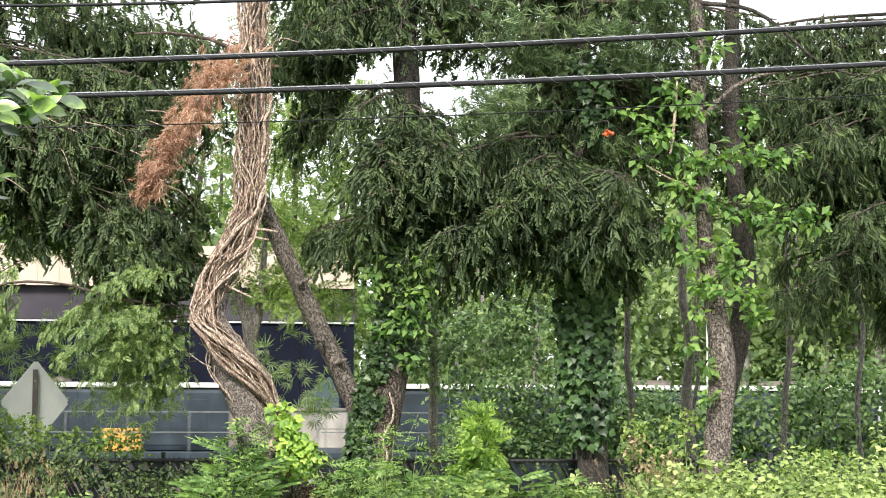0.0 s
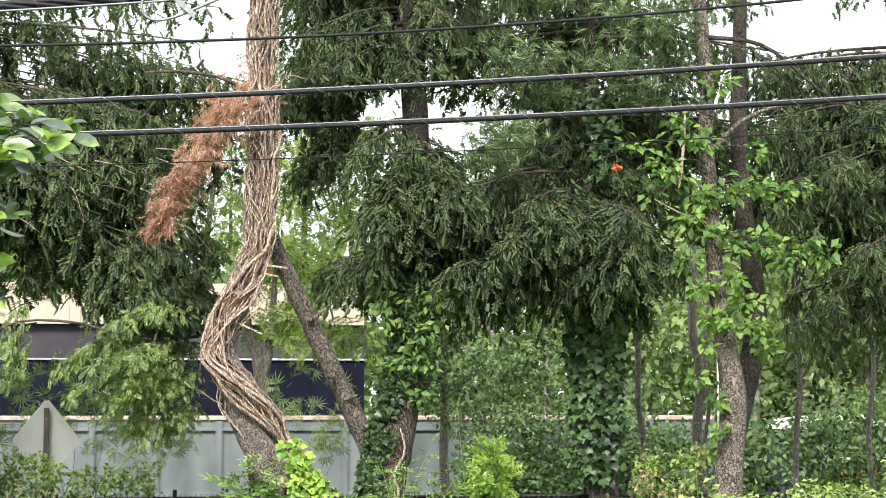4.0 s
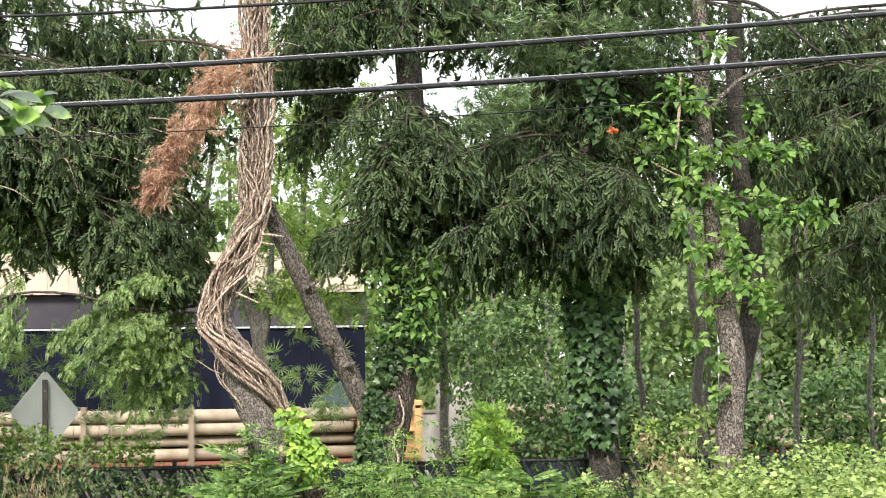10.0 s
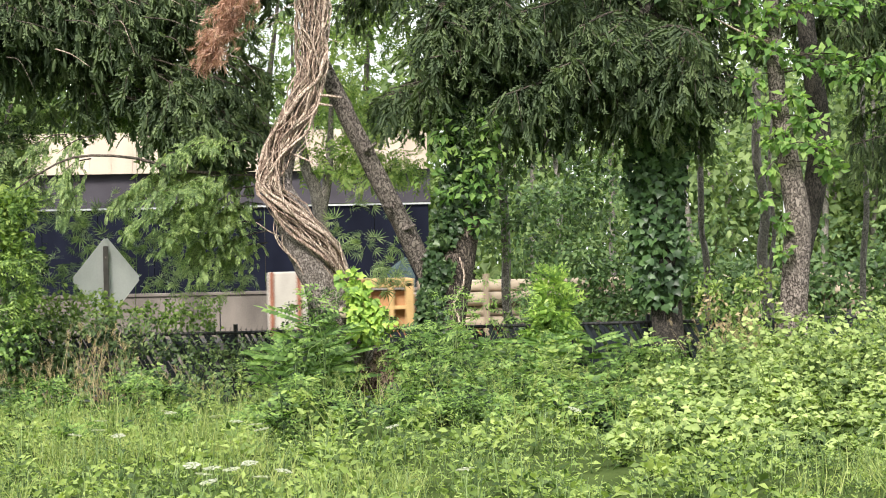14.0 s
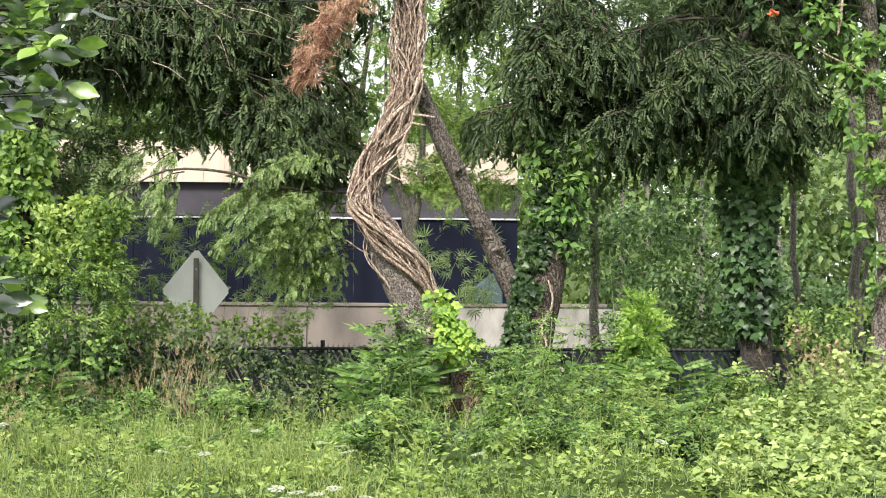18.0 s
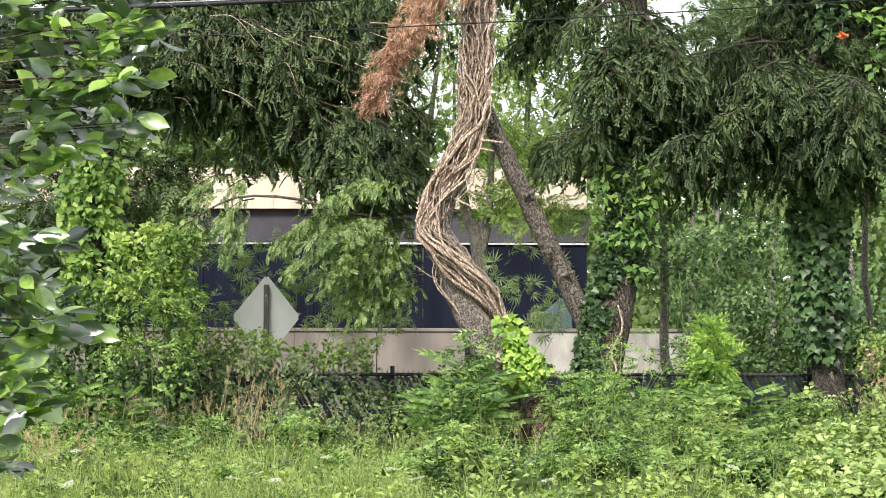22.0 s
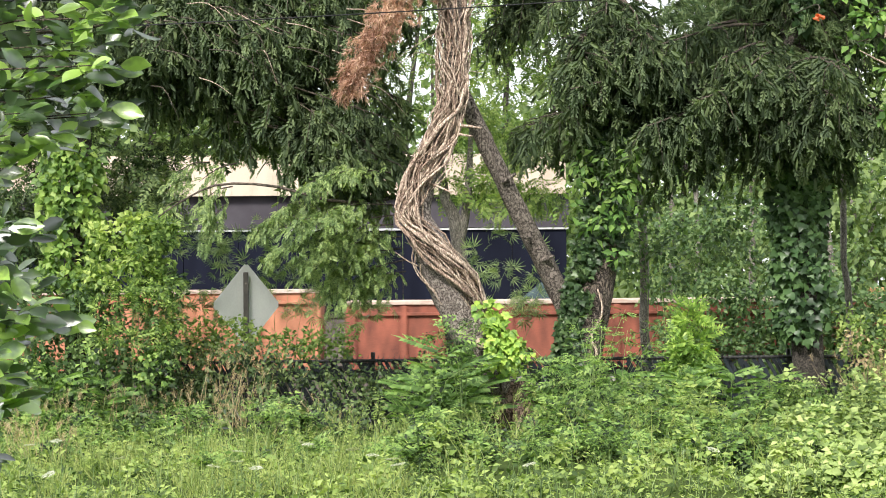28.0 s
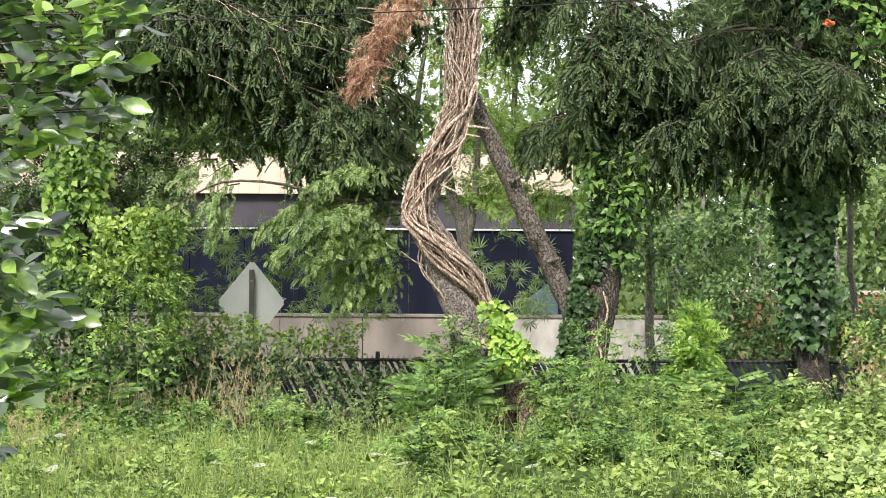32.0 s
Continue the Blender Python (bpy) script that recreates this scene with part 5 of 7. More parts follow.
def crown(ob, boughs, seed, mat=SPRUCE, label=""):
    rg = np.random.default_rng(seed)
    nd, wd = Geo(), Geo()
    for b in boughs:
        geo_part("limb", bough(nd, wd, rg, *b), TWIG, ob)
    geo_part("twig_growth", wd, TWIG, ob)["kind"] = "stuff"
    return geo_part("needles", nd, mat, ob, label or "dark green hanging needle sprays")


rb = np.random.default_rng(11)
B = []
for i in range(58):
    x1 = rb.uniform(1.3, 6.2)
    top = np.interp(x1, [1.4, 2.0, 3.0, 4.5, 5.5, 6.2], [3.9, 4.5, 4.95, 4.95, 4.6, 4.2])
    z1 = max(top - rb.random() ** 1.1 * 1.9, 3.6 + 0.5 * math.sin(2.1 * x1) * math.sin(5.3 * x1 + 1) + 0.25 * rb.random())
    B.append(((5.12, 26, z1 + 0.25 + 0.12 * abs(x1 - 5.1)), (x1, rb.uniform(23.7, 26.2), z1), 0.12, 36, rb.uniform(0.4, 0.95), 0.36, 0.19))
for i in range(38):
    x1 = rb.uniform(2.8, 8.4)
    z1 = rb.uniform(6.25 if x1 < 5.6 else 5.9, 8.6)
    B.append(((5.12, 26, z1 + 0.5), (x1, rb.uniform(24.2, 27.5) if abs(x1 - 5.1) > 0.5 else 26.6, z1), 0.1, 30, 0.5, 0.4, 0.16))
for i in range(34):
    x1 = rb.uniform(2.9, 5.4) if i < 13 else rb.uniform(5.6, 8.2)
    B.append(((5.12, 26, 6.0), (x1, rb.uniform(25.2, 27.2), rb.uniform(4.4, 5.9)), 0.1, 30, 0.6, 0.35, 0.16))
crown(mid_tree, B, 31)
B = []
for i in range(46):
    x1 = rb.uniform(0.8, 4.0)
    z1 = rb.uniform(6.3, 8.6)
    B.append(((2.55, 25.5, z1 + 0.5), (x1, rb.uniform(24.3, 27.5), z1), 0.1, 26, 0.55, 0.4, 0.16))
for i in range(30):
    z1 = rb.uniform(5.0, 8.4)
    B.append(((2.5, 26.2, z1 + 0.5), (rb.uniform(0.6, 1.6), rb.uniform(25.6, 27.4), z1), 0.1, 28, 0.65, 0.35, 0.16, 0.4, 0.018))
for i in range(9):
    B.append(((2.58, 25.2, 5.3 - 0.05 * i), (rb.uniform(1.9, 3.3), rb.uniform(23.9, 24.4), rb.uniform(4.5, 5.0)), 0.1, 34, 0.75, 0.35, 0.18, 0.3, 0.02))
for i in range(7):
    z1 = rb.uniform(4.8, 5.9)
    B.append(((2.55, 25.3, z1 + 0.4), (rb.uniform(1.7, 3.2), rb.uniform(24.0, 25.0), z1), 0.1, 26, 0.6, 0.35, 0.15))
crown(ivy_tree, B, 32)

left_tree = simple_tree("broad_spruce", "broad spruce with long drooping boughs and ivy on its trunk", [(-4.42, 25.4, -0.3), (-4.45, 25.4, 1.5), (-4.48, 25.5, 4), (-4.4, 26, 7), (-4.4, 26.4, 10)], [0.24, 0.2, 0.18, 0.16, 0.1], BARK_DARK)
B = []
for i in range(58):
    x1 = rb.uniform(-6.6, -0.1)
    top = np.interp(x1, [-5.6, -3.5, -2.0, -0.8, 0.15], [5.3, 5.4, 5.35, 4.8, 4.1])
    z1 = top - rb.random() ** 1.1 * np.interp(x1, [-5.6, -3.2, -1.4, 0.15], [1.5, 0.75, 0.8, 1.0])
    B.append(((-4.4 + 0.3 * rb.random(), 25.9, z1 + 0.35 + 0.16 * abs(x1 + 4.4)), (x1, rb.uniform(24.4, 26.6), z1), 0.2, 40, rb.uniform(0.4, 0.95), 0.30, 0.21, 0.2, 0.022, 0.076))
for x1, z1 in ((-0.15, 3.45), (-0.45, 3.3), (-0.75, 3.2), (-0.3, 3.75), (-1.05, 3.4), (-0.1, 3.2), (-0.9, 3.65), (-0.55, 3.5)):
    B.append(((-2.4, 25.4, z1 + 0.7), (x1, rb.uniform(24.4, 25.2), z1), 0.15, 36, rb.uniform(0.5, 0.8), 0.3, 0.21, 0.4, 0.014, 0.07))
for i in range(20):
    x1 = rb.uniform(-1.5, 0.35)
    z1 = rb.uniform(4.9, 6.6)
    B.append(((-4.2, 27.4, z1 + 1.0), (x1, rb.uniform(26.4, 27.6), z1), 0.15, 34, 0.75, 0.35, 0.19, 0.5, 0.014))
for i in range(20):
    x1 = rb.uniform(-2.6, -0.1)
    z1 = rb.uniform(4.6, 5.9)
    B.append(((-4.2, 26.6, z1 + 0.8), (x1, rb.uniform(24.6, 26.2), z1), 0.15, 34, 0.75, 0.35, 0.2, 0.45, 0.016))
for i in range(48):
    x1 = rb.uniform(-6.8, 0.3)
    z1 = rb.uniform(5.2, 9.0)
    if 5.2 < z1 < 6.5 and (-3.6 < x1 < -2.6 or -1.4 < x1 < -0.5):
        continue
    B.append(((-4.4, 26.7, z1 + 0.5), (x1, rb.uniform(24.6, 28), z1), 0.1, 22, 0.75, 0.4, 0.18, 0.35))
crown(left_tree, B, 33)
for i in range(30):
    x0, z0 = rb.uniform(-3.4, -0.6), rb.uniform(4.2, 5.4)
    y0, dx = rb.uniform(24.1, 24.6), rb.uniform(0.25, 0.7)
    g = Geo()
    tube(g, [(x0, y0 + 0.2, z0), (x0 + dx * 0.5, y0, z0 - 0.08 + rb.normal(0, 0.03)), (x0 + dx, y0 - 0.05, z0 - rb.uniform(0.15, 0.5))], [0.009, 0.006, 0.003], 8, 4)
    geo_part("bare_twig", g, PALE_VINE if i % 2 else TWIG, left_tree)
g = Geo()
for _ in range(130):
    z = rng.uniform(1.5, 3.6)
    a = radians(rng.uniform(-190, 10))
    wide = np.interp(z, [1.5, 2.4, 3.2, 3.6], [0.28, 0.32, 0.33, 0.22])
    leafy(g, rng, (-4.5 + wide * math.cos(a), 25.1 + 0.3 * math.sin(a), z), (0.13, 0.1, 0.14), 14, LEAF, 0.115, 0.085, 0.9, 0.2, (0, -0.9, 0.55))
geo_part("ivy", g, IVY_LIGHT, left_tree, "light yellow-green ivy leaves")

right_tree = simple_tree("dark_spruce", "dark spruce at the edge of the wood", [(10.4, 27, -0.4), (10.4, 27, 3), (10.35, 27, 7), (10.3, 27, 10)], [0.24, 0.2, 0.16, 0.1], BARK_DARK)
B = []
for i in range(34):
    x1 = rb.uniform(7.0, 10.6)
    z1 = rb.uniform(4.3, 6.6)
    B.append(((10.2, 27, z1 + 0.5), (x1, rb.uniform(25, 27.5), z1), 0.12, 32, 0.7, 0.4, 0.17))
for i in range(12):
    z1 = rb.uniform(5.8, 8.6)
    x1, y1 = rb.uniform(6.9, 9.6), rb.uniform(25.5, 27.5)
    if z1 < 6.9:
        B.append(((10.2, 27, z1 + 0.5), (x1, y1, z1), 0.12, 26, 0.6, 0.4, 0.17))
for i in range(38):
    x1 = rb.uniform(7.5, 10.8)
    z1 = rb.uniform(2.9, 5.4) if i < 31 else rb.uniform(5.4, 8.4)
    B.append(((10.4, 27, z1 + 0.4), (x1, rb.uniform(24.6, 27.5), z1), 0.12, 38, 0.7, 0.4, 0.16))
crown(right_tree, B, 34)

pine = simple_tree("pine", "pine with soft pale needle tufts high in the crown", [(5.78, 28.6, -0.5), (5.74, 28.6, 3), (5.0, 28.6, 5.5), (4.6, 28.6, 9.5)], [0.17, 0.14, 0.07], BARK_DARK)
g, w = Geo(), Geo()
for i in range(38):
    c = np.array([rb.uniform(3.4, 6.3), rb.uniform(23.9, 26.5), 0])
    c[2] = rb.uniform(6.0, 7.6) if i < 30 else rb.uniform(4.9, 5.5)
    tube(w, [(4.9, 28.6, c[2] + 0.1), (c + (4.9, 28.6, c[2])) / 2, c], [0.025, 0.015, 0.006], 8, 4)
    n = 42
    pos = c + rb.normal(0, 1, (n, 3)) * (0.26, 0.2, 0.10)
    scatter(g, TUFT, pos, rb.normal(0, 1, (n, 3)) + (0, -0.2, 0.3), rb.normal(0, 1, (n, 3)), 0.20, 0.16)
geo_part("branchwork", w, TWIG, pine)["kind"] = "stuff"
geo_part("needles", g, PINE, pine, "pale green needle tufts")

# ---- twin-stemmed tree with bright vine leaves ----
twin = simple_tree("twin_stemmed_tree", "twin-stemmed tree hung with bright green vine leaves", [(6.64, 24.5, -0.3), (6.66, 24.5, 0.9), (6.74, 24.5, 2.0), (6.68, 24.5, 2.53), (6.53, 24.5, 3.5), (6.48, 24.5, 4.26), (6.44, 24.5, 5.0), (6.43, 24.6, 5.6), (6.45, 24.6, 6.3), (6.38, 24.7, 7.5), (6.3, 24.8, 9.5)],
                   [0.22, 0.18, 0.17, 0.15, 0.115, 0.105, 0.1, 0.10, 0.10, 0.09, 0.05], BARK_SCALE)
g = Geo()
tube(g, [(6.85, 24.9, 1.5), (7.0, 25, 2.0), (7.13, 25, 2.55), (7.2, 25, 3.3), (7.13, 25, 3.95), (7.05, 25, 4.7), (7.0, 25, 6), (7.1, 25, 9)], [0.14, 0.15, 0.15, 0.14, 0.13, 0.12, 0.11, 0.07], 40, 12, 0.02, rng, 0.1)
geo_part("second_stem", g, BARK_DARK, twin)
limb(twin, [(6.45, 24.5, 5.3), (6.9, 24.4, 5.75), (7.5, 24.3, 5.95), (8.4, 24.3, 6.0)], 0.04, BARK_SCALE)
limb(twin, [(6.42, 24.6, 6.9), (7.2, 24.4, 6.75), (8.0, 24.3, 6.1), (8.6, 24.3, 5.9)], 0.035, BARK_DARK)
limb(twin, [(6.46, 24.5, 4.35), (6.0, 24.2, 4.45), (5.58, 24.0, 4.62)], 0.022, PALE_VINE)
g, w = Geo(), Geo()
for x, z, n, r in ((5.5, 5.35, 16, .25), (5.75, 5.1, 26, .28), (6.05, 5.5, 26, .25), (6.3, 5.4, 20, .2), (6.0, 4.95, 28, .28), (6.3, 4.7, 20, .2), (6.65, 4.75, 26, .24), (6.95, 4.9, 26, .28), (7.3, 4.75, 22, .25), (7.6, 4.85, 18, .22),
                   (6.1, 4.4, 24, .22), (6.35, 4.2, 18, .2), (6.75, 4.15, 26, .25), (7.1, 4.1, 30, .28), (7.4, 3.9, 26, .26), (7.65, 4.1, 20, .22), (7.9, 3.95, 16, .22), (6.1, 3.85, 20, .22), (6.25, 3.5, 22, .2), (6.65, 3.6, 22, .2), (6.85, 3.3, 30, .22),
                   (6.95, 2.95, 30, .22), (6.6, 3.05, 18, .18), (6.35, 3.1, 14, .16), (7.15, 2.7, 20, .18), (6.3, 2.7, 10, .14), (5.95, 5.75, 16, .2), (5.6, 4.75, 12, .2), (7.0, 5.3, 14, .22), (6.5, 6.2, 16, .25), (6.2, 2.3, 10, .12), (6.5, 2.0, 9, .1), (6.45, 1.6, 10, .1)):
    leafy(g, rng, (x, 24.2 + rng.uniform(-.15, .2), z), (r, r * 0.8, r * 0.6), int(n * 1.9), LEAF, 0.14, 0.09, 0.35, 0.15, (0, -0.5, 0.95))
    tube(w, [(6.5, 24.5, z + 0.05), ((6.5 + x) / 2, 24.35, z + 0.1), (x, 24.2, z)], [0.012, 0.009, 0.005], 6, 4)
geo_part("vine_growth", w, TWIG, twin)["kind"] = "stuff"
geo_part("vine_leaves", g, VINE_LEAF, twin, "bright green vine leaves in loose clumps")
g = Geo()
tube(g, [(6.02, 24.1, 5.75), (6.0, 24.1, 5.4), (5.96, 24.1, 5.0), (5.93, 24.1, 4.78)], [0.012, 0.022, 0.02, 0.012], 12, 7)
hang = geo_part("hanging_strip", g, PALE_VINE, twin, "pale strip of bark hanging loose")

# trumpet flower
blossom = empty("trumpet_flower", (4.86, 23.0, 4.88), "small orange-red trumpet-shaped flower cluster", "flower")
for dx, dz, rz in ((-0.04, 0, 230), (0.03, 0.02, -50), (0.0, 0.04, 130)):
    bm = bmesh.new()
    bmesh.ops.create_cone(bm, cap_ends=False, segments=9, radius1=0.029, radius2=0.008, depth=0.075, matrix=pose(dx, -0.02, dz, 80, 0, rz))
    part("bloom", bm, FLOWER_MAT, blossom, smooth=True)
g = Geo()
tube(g, [(4.86, 23.0, 4.93), (4.9, 23.3, 5.1), (5.05, 25.8, 5.3)], [0.006, 0.006, 0.008], 8, 4)
geo_part("stalk", g, TWIG, blossom)

# ---- thin stems and small trees behind ----
for pts, r, m in (([(9.25, 30, -0.6), (9.31, 30, 1.1), (9.37, 30, 3.9), (9.3, 30, 7.5)], 0.055, BARK_GREY), ([(10.5, 30, -0.6), (10.54, 30, 0.9), (10.58, 30, 2.9), (10.5, 30, 6.5)], 0.05, BARK_GREY),
                  ([(7.75, 30, -0.6), (7.69, 30, 2.0), (7.62, 30, 3.5), (7.5, 30, 7)], 0.09, BARK_GREY), ([(6.75, 30, -0.6), (6.73, 30, 1.4), (6.71, 30, 2.9), (6.6, 30, 7)], 0.06, BARK_GREY),
                  ([(3.66, 30, -0.6), (3.60, 30, 0.6), (3.50, 30, 2.8), (3.3, 30, 6)], 0.085, BARK_GREY), ([(7.85, 30.2, -0.6), (7.87, 30.2, 2.0), (7.95, 30.2, 6)], 0.038, BARK_GREY)):
    simple_tree("slender_tree", "slender bare-stemmed young tree", [(p[0] + 0.05 * math.sin(3 * p[2] + 9 * pts[0][0]), p[1], p[2]) for p in glide(pts, 9)], [r * 1.1, r * 0.9, r * 0.8, r * 0.5], m, 9, 26, 0.25)
fork = simple_tree("forked_tree", "small grey forked tree behind the crooked one", [(0.66, 29, -0.5), (0.66, 29, 1.6), (0.64, 29, 2.2), (0.56, 29, 2.75), (0.42, 29, 3.1), (0.3, 29, 4.2)], [0.13, 0.12, 0.115, 0.1, 0.08, 0.04], BARK_GREY)
limb(fork, [(0.62, 29, 2.3), (0.74, 29, 2.8), (0.80, 29, 3.4), (0.85, 29, 4.4)], 0.09, BARK_GREY)
g = Geo()
cloud(g, rng, (0.5, 28.6, 3.0), (2.3, 30.5, 6.4), 70, 18, 0.3, FROND_LOW, 0.22, 0.14, 0.5)
cloud(g, rng, (-0.7, 28.6, 4.2), (0.5, 30.0, 6.8), 34, 16, 0.26, FROND_LOW, 0.2, 0.13, 0.5)
cloud(g, rng, (0.6, 28.6, 5.6), (1.9, 30.0, 7.6), 24, 16, 0.26, FROND_LOW, 0.2, 0.13, 0.5)
cloud(g, rng, (0.9, 28.2, 2.7), (2.0, 29.5, 3.6), 12, 14, 0.22, FROND, 0.2, 0.13, 0.5)
geo_part("crown", g, LIGHT_BUSH, fork, "airy yellow-green compound leaves")

# feathery branch hanging in front of the warehouse, and the arching bare branch
feather = simple_tree("locust_tree", "young tree with feathery light green leaves", [(0.55, 26.4, -0.3), (0.35, 26.0, 1.6), (0.1, 25.4, 2.7), (-0.3, 25.0, 3.2)], [0.05, 0.045, 0.035, 0.012], BARK_DARK, 8, 20)
g, w = Geo(), Geo()
for x0, z0, x1, z1, n, h in ((-0.3, 3.15, -1.35, 3.0, 16, 0.25), (-0.35, 3.05, -1.75, 2.72, 24, 0.3), (-0.4, 2.9, -1.95, 2.55, 26, 0.3), (-0.3, 2.75, -1.5, 2.5, 24, 0.3), (-0.25, 2.62, -1.72, 2.2, 24, 0.3), (-0.3, 2.5, -1.25, 2.2, 22, 0.3),
                             (-0.2, 2.35, -1.4, 1.98, 22, 0.3), (-0.2, 2.2, -1.1, 1.85, 20, 0.28), (-0.15, 2.05, -1.05, 1.6, 18, 0.28), (-0.15, 1.9, -0.75, 1.6, 14, 0.25), (-0.2, 2.75, -0.8, 2.6, 14, 0.28), (-0.2, 2.4, -0.75, 2.2, 14, 0.28), (-0.3, 3.3, -1.0, 3.2, 10, 0.25)):
    y0 = rng.uniform(23.9, 25.0)
    spray(g, w, rng, (x0, y0 + 0.5, z0), (x1, y0, z1), 0.10, int(n * 2.6), h * 0.7, 0.115)
for x0, z0, x1, z1, n, h in ((-2.3, 3.3, -2.75, 3.05, 12, 0.35), (-2.35, 3.0, -2.7, 2.8, 14, 0.4), (-2.4, 2.8, -2.65, 2.45, 10, 0.4), (-2.7, 3.35, -3.1, 3.2, 9, 0.3), (-3.0, 2.85, -3.35, 2.65, 9, 0.35)):
    y0 = rng.uniform(24.2, 24.9)
    spray(g, w, rng, (x0, y0 + 0.3, z0), (x1, y0, z1), 0.05, int(n * 0.8), h, 0.12, 0.1)
geo_part("leaves", g, FROND_MAT, feather)
geo_part("twig_growth", w, TWIG, feather)["kind"] = "stuff"
limb(feather, [(-0.3, 25.0, 2.85), (-1.0, 24.3, 2.78), (-1.8, 24.2, 2.98), (-2.5, 24.2, 3.0), (-2.95, 24.2, 2.8), (-3.25, 24.2, 2.6)], 0.024, TWIG)
ailanthus = simple_tree("sumac_tree", "tree with long drooping compound leaves against the sky", [(-6.8, 28, -0.5), (-6.5, 28, 4), (-6.0, 27.6, 7.5)], [0.12, 0.1, 0.04], BARK_DARK, 8, 20)
g = Geo()
cloud(g, rng, (-6.8, 26.5, 3.6), (0.2, 28.5, 8.0), 44, 12, 0.3, FROND, 0.3, 0.18, 0.9)
geo_part("leaves", g, BUSH_MAT, ailanthus)


def shrub(name, label, base, boxes, mat, shape, length, width, seed, droop=0.2, stems=8, category="shrub"):
    rg = np.random.default_rng(seed)
    ob = empty(name, base, label, category)
    lf, st = Geo(), Geo()
    for low, high, clumps, per, radius in boxes:
        cloud(lf, rg, low, high, clumps, per, radius, shape, length, width, droop)
        for _ in range(stems):
            p = np.array(low) + rg.random(3) * (np.array(high) - low)
            foot = np.array([base[0] * 0.3 + p[0] * 0.7, p[1], base[2]])
            tube(st, [foot, (foot + p) / 2 + rg.normal(0, 0.06, 3), p], [0.006, 0.004, 0.002], 7, 4)
    geo_part("stem_growth", st, BAMBOO_MAT, ob)["kind"] = "stuff"
    geo_part("leaves", lf, mat, ob)
    return ob


shrub("bamboo", "slender bamboo with narrow leaves before the dark wall", (-2.6, 29, -0.5), [((-4.0, 27.6, 1.2), (-2.0, 28.6, 2.75), 44, 9, 0.2), ((-2.0, 27.6, 1.3), (-0.4, 28.6, 2.5), 34, 9, 0.2), ((0.6, 28.0, 1.2), (2.0, 29.2, 2.5), 26, 8, 0.2)], BAMBOO_MAT, FAN, 0.19, 0.19, 41, 0.0, 3)
shrub("yellow_green_bush", "yellow-green leafy bush beside the ivy-clad trunk", (-3.7, 24.7, -0.2), [((-4.2, 24.3, 1.75), (-3.2, 24.9, 2.6), 60, 30, 0.18)], YELLOW_BUSH, LEAF, 0.10, 0.06, 42, 0.2, 2)
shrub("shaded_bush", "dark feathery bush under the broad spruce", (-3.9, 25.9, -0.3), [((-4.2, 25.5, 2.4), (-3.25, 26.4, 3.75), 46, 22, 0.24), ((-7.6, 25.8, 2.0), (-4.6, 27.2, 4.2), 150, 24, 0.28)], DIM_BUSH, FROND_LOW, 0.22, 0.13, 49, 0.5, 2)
shrub("green_bush", "dense mid-green bush beside the ivy-clad spruce", (-4.0, 25.2, -0.3), [((-5.3, 24.4, 0.2), (-3.1, 25.2, 1.85), 210, 26, 0.18), ((-7.6, 25.2, 0.4), (-4.9, 26.2, 2.6), 100, 26, 0.26)], BUSH_MAT, LEAF, 0.09, 0.052, 43, 0.3, 2)
shrub("young_locust", "bright feathery-leaved young tree among the bushes", (-3.6, 24.3, -0.2), [((-4.3, 24.0, 0.9), (-3.1, 24.5, 1.7), 18, 12, 0.18), ((-3.6, 24.2, 1.6), (-3.1, 24.6, 2.6), 10, 12, 0.18)], YOUNG_MAT, FROND_LOW, 0.20, 0.12, 57, 0.3, 3, "young tree")
shrub("lobed_creeper", "mid-green creeper tangled over the low bushes", (-3.8, 23.8, -0.2), [((-5.0, 23.5, 0.15), (-3.0, 24.2, 0.85), 44, 14, 0.16)], WEED_MAT, LOBED, 0.075, 0.062, 58, 0.5, 4, "creeper")
shrub("light_leaved_tree_branch", "light green leafy branch behind the spruce", (-2.6, 27.8, -0.5), [((-3.5, 27.3, 3.65), (-1.5, 28.0, 4.3), 26, 22, 0.22)], FROND_MAT, FROND, 0.22, 0.13, 50, 0.3, 1)
shrub("understorey_bush", "tall leafy bush beyond the road", (6.6, 43.4, -1.1), [((5.2, 42.8, -0.9), (8.6, 44.4, 3.6), 230, 28, 0.42), ((5.6, 42.8, -0.9), (11.0, 44.4, 1.5), 190, 28, 0.38), ((9.5, 43, 0.2), (18, 44.5, 2.6), 60, 24, 0.42)], BUSH_MAT, LEAF, 0.145, 0.085, 44, 0.2, 5)
shrub("slender_tree_foliage", "light green foliage round the slender grey tree", (3.55, 29.6, -0.5), [((3.1, 29.3, 1.7), (4.1, 29.9, 3.3), 30, 20, 0.2), ((4.2, 28.2, 2.1), (4.9, 29.0, 3.2), 16, 20, 0.2)], BUSH_MAT, LEAF, 0.10, 0.06, 54, 0.3, 1)
shrub("roadside_bush", "low green bush on the road's bank", (8.5, 31, -0.7), [((5.2, 27.2, -0.1), (11.0, 29.2, 0.5), 90, 24, 0.24), ((4.0, 27.5, -0.1), (6.4, 30, 0.6), 40, 24, 0.22), ((9.0, 27.6, 0.5), (12.5, 28.6, 1.3), 18, 22, 0.26)], WEED_MAT, LEAF, 0.12, 0.06, 45, 0.2, 3)
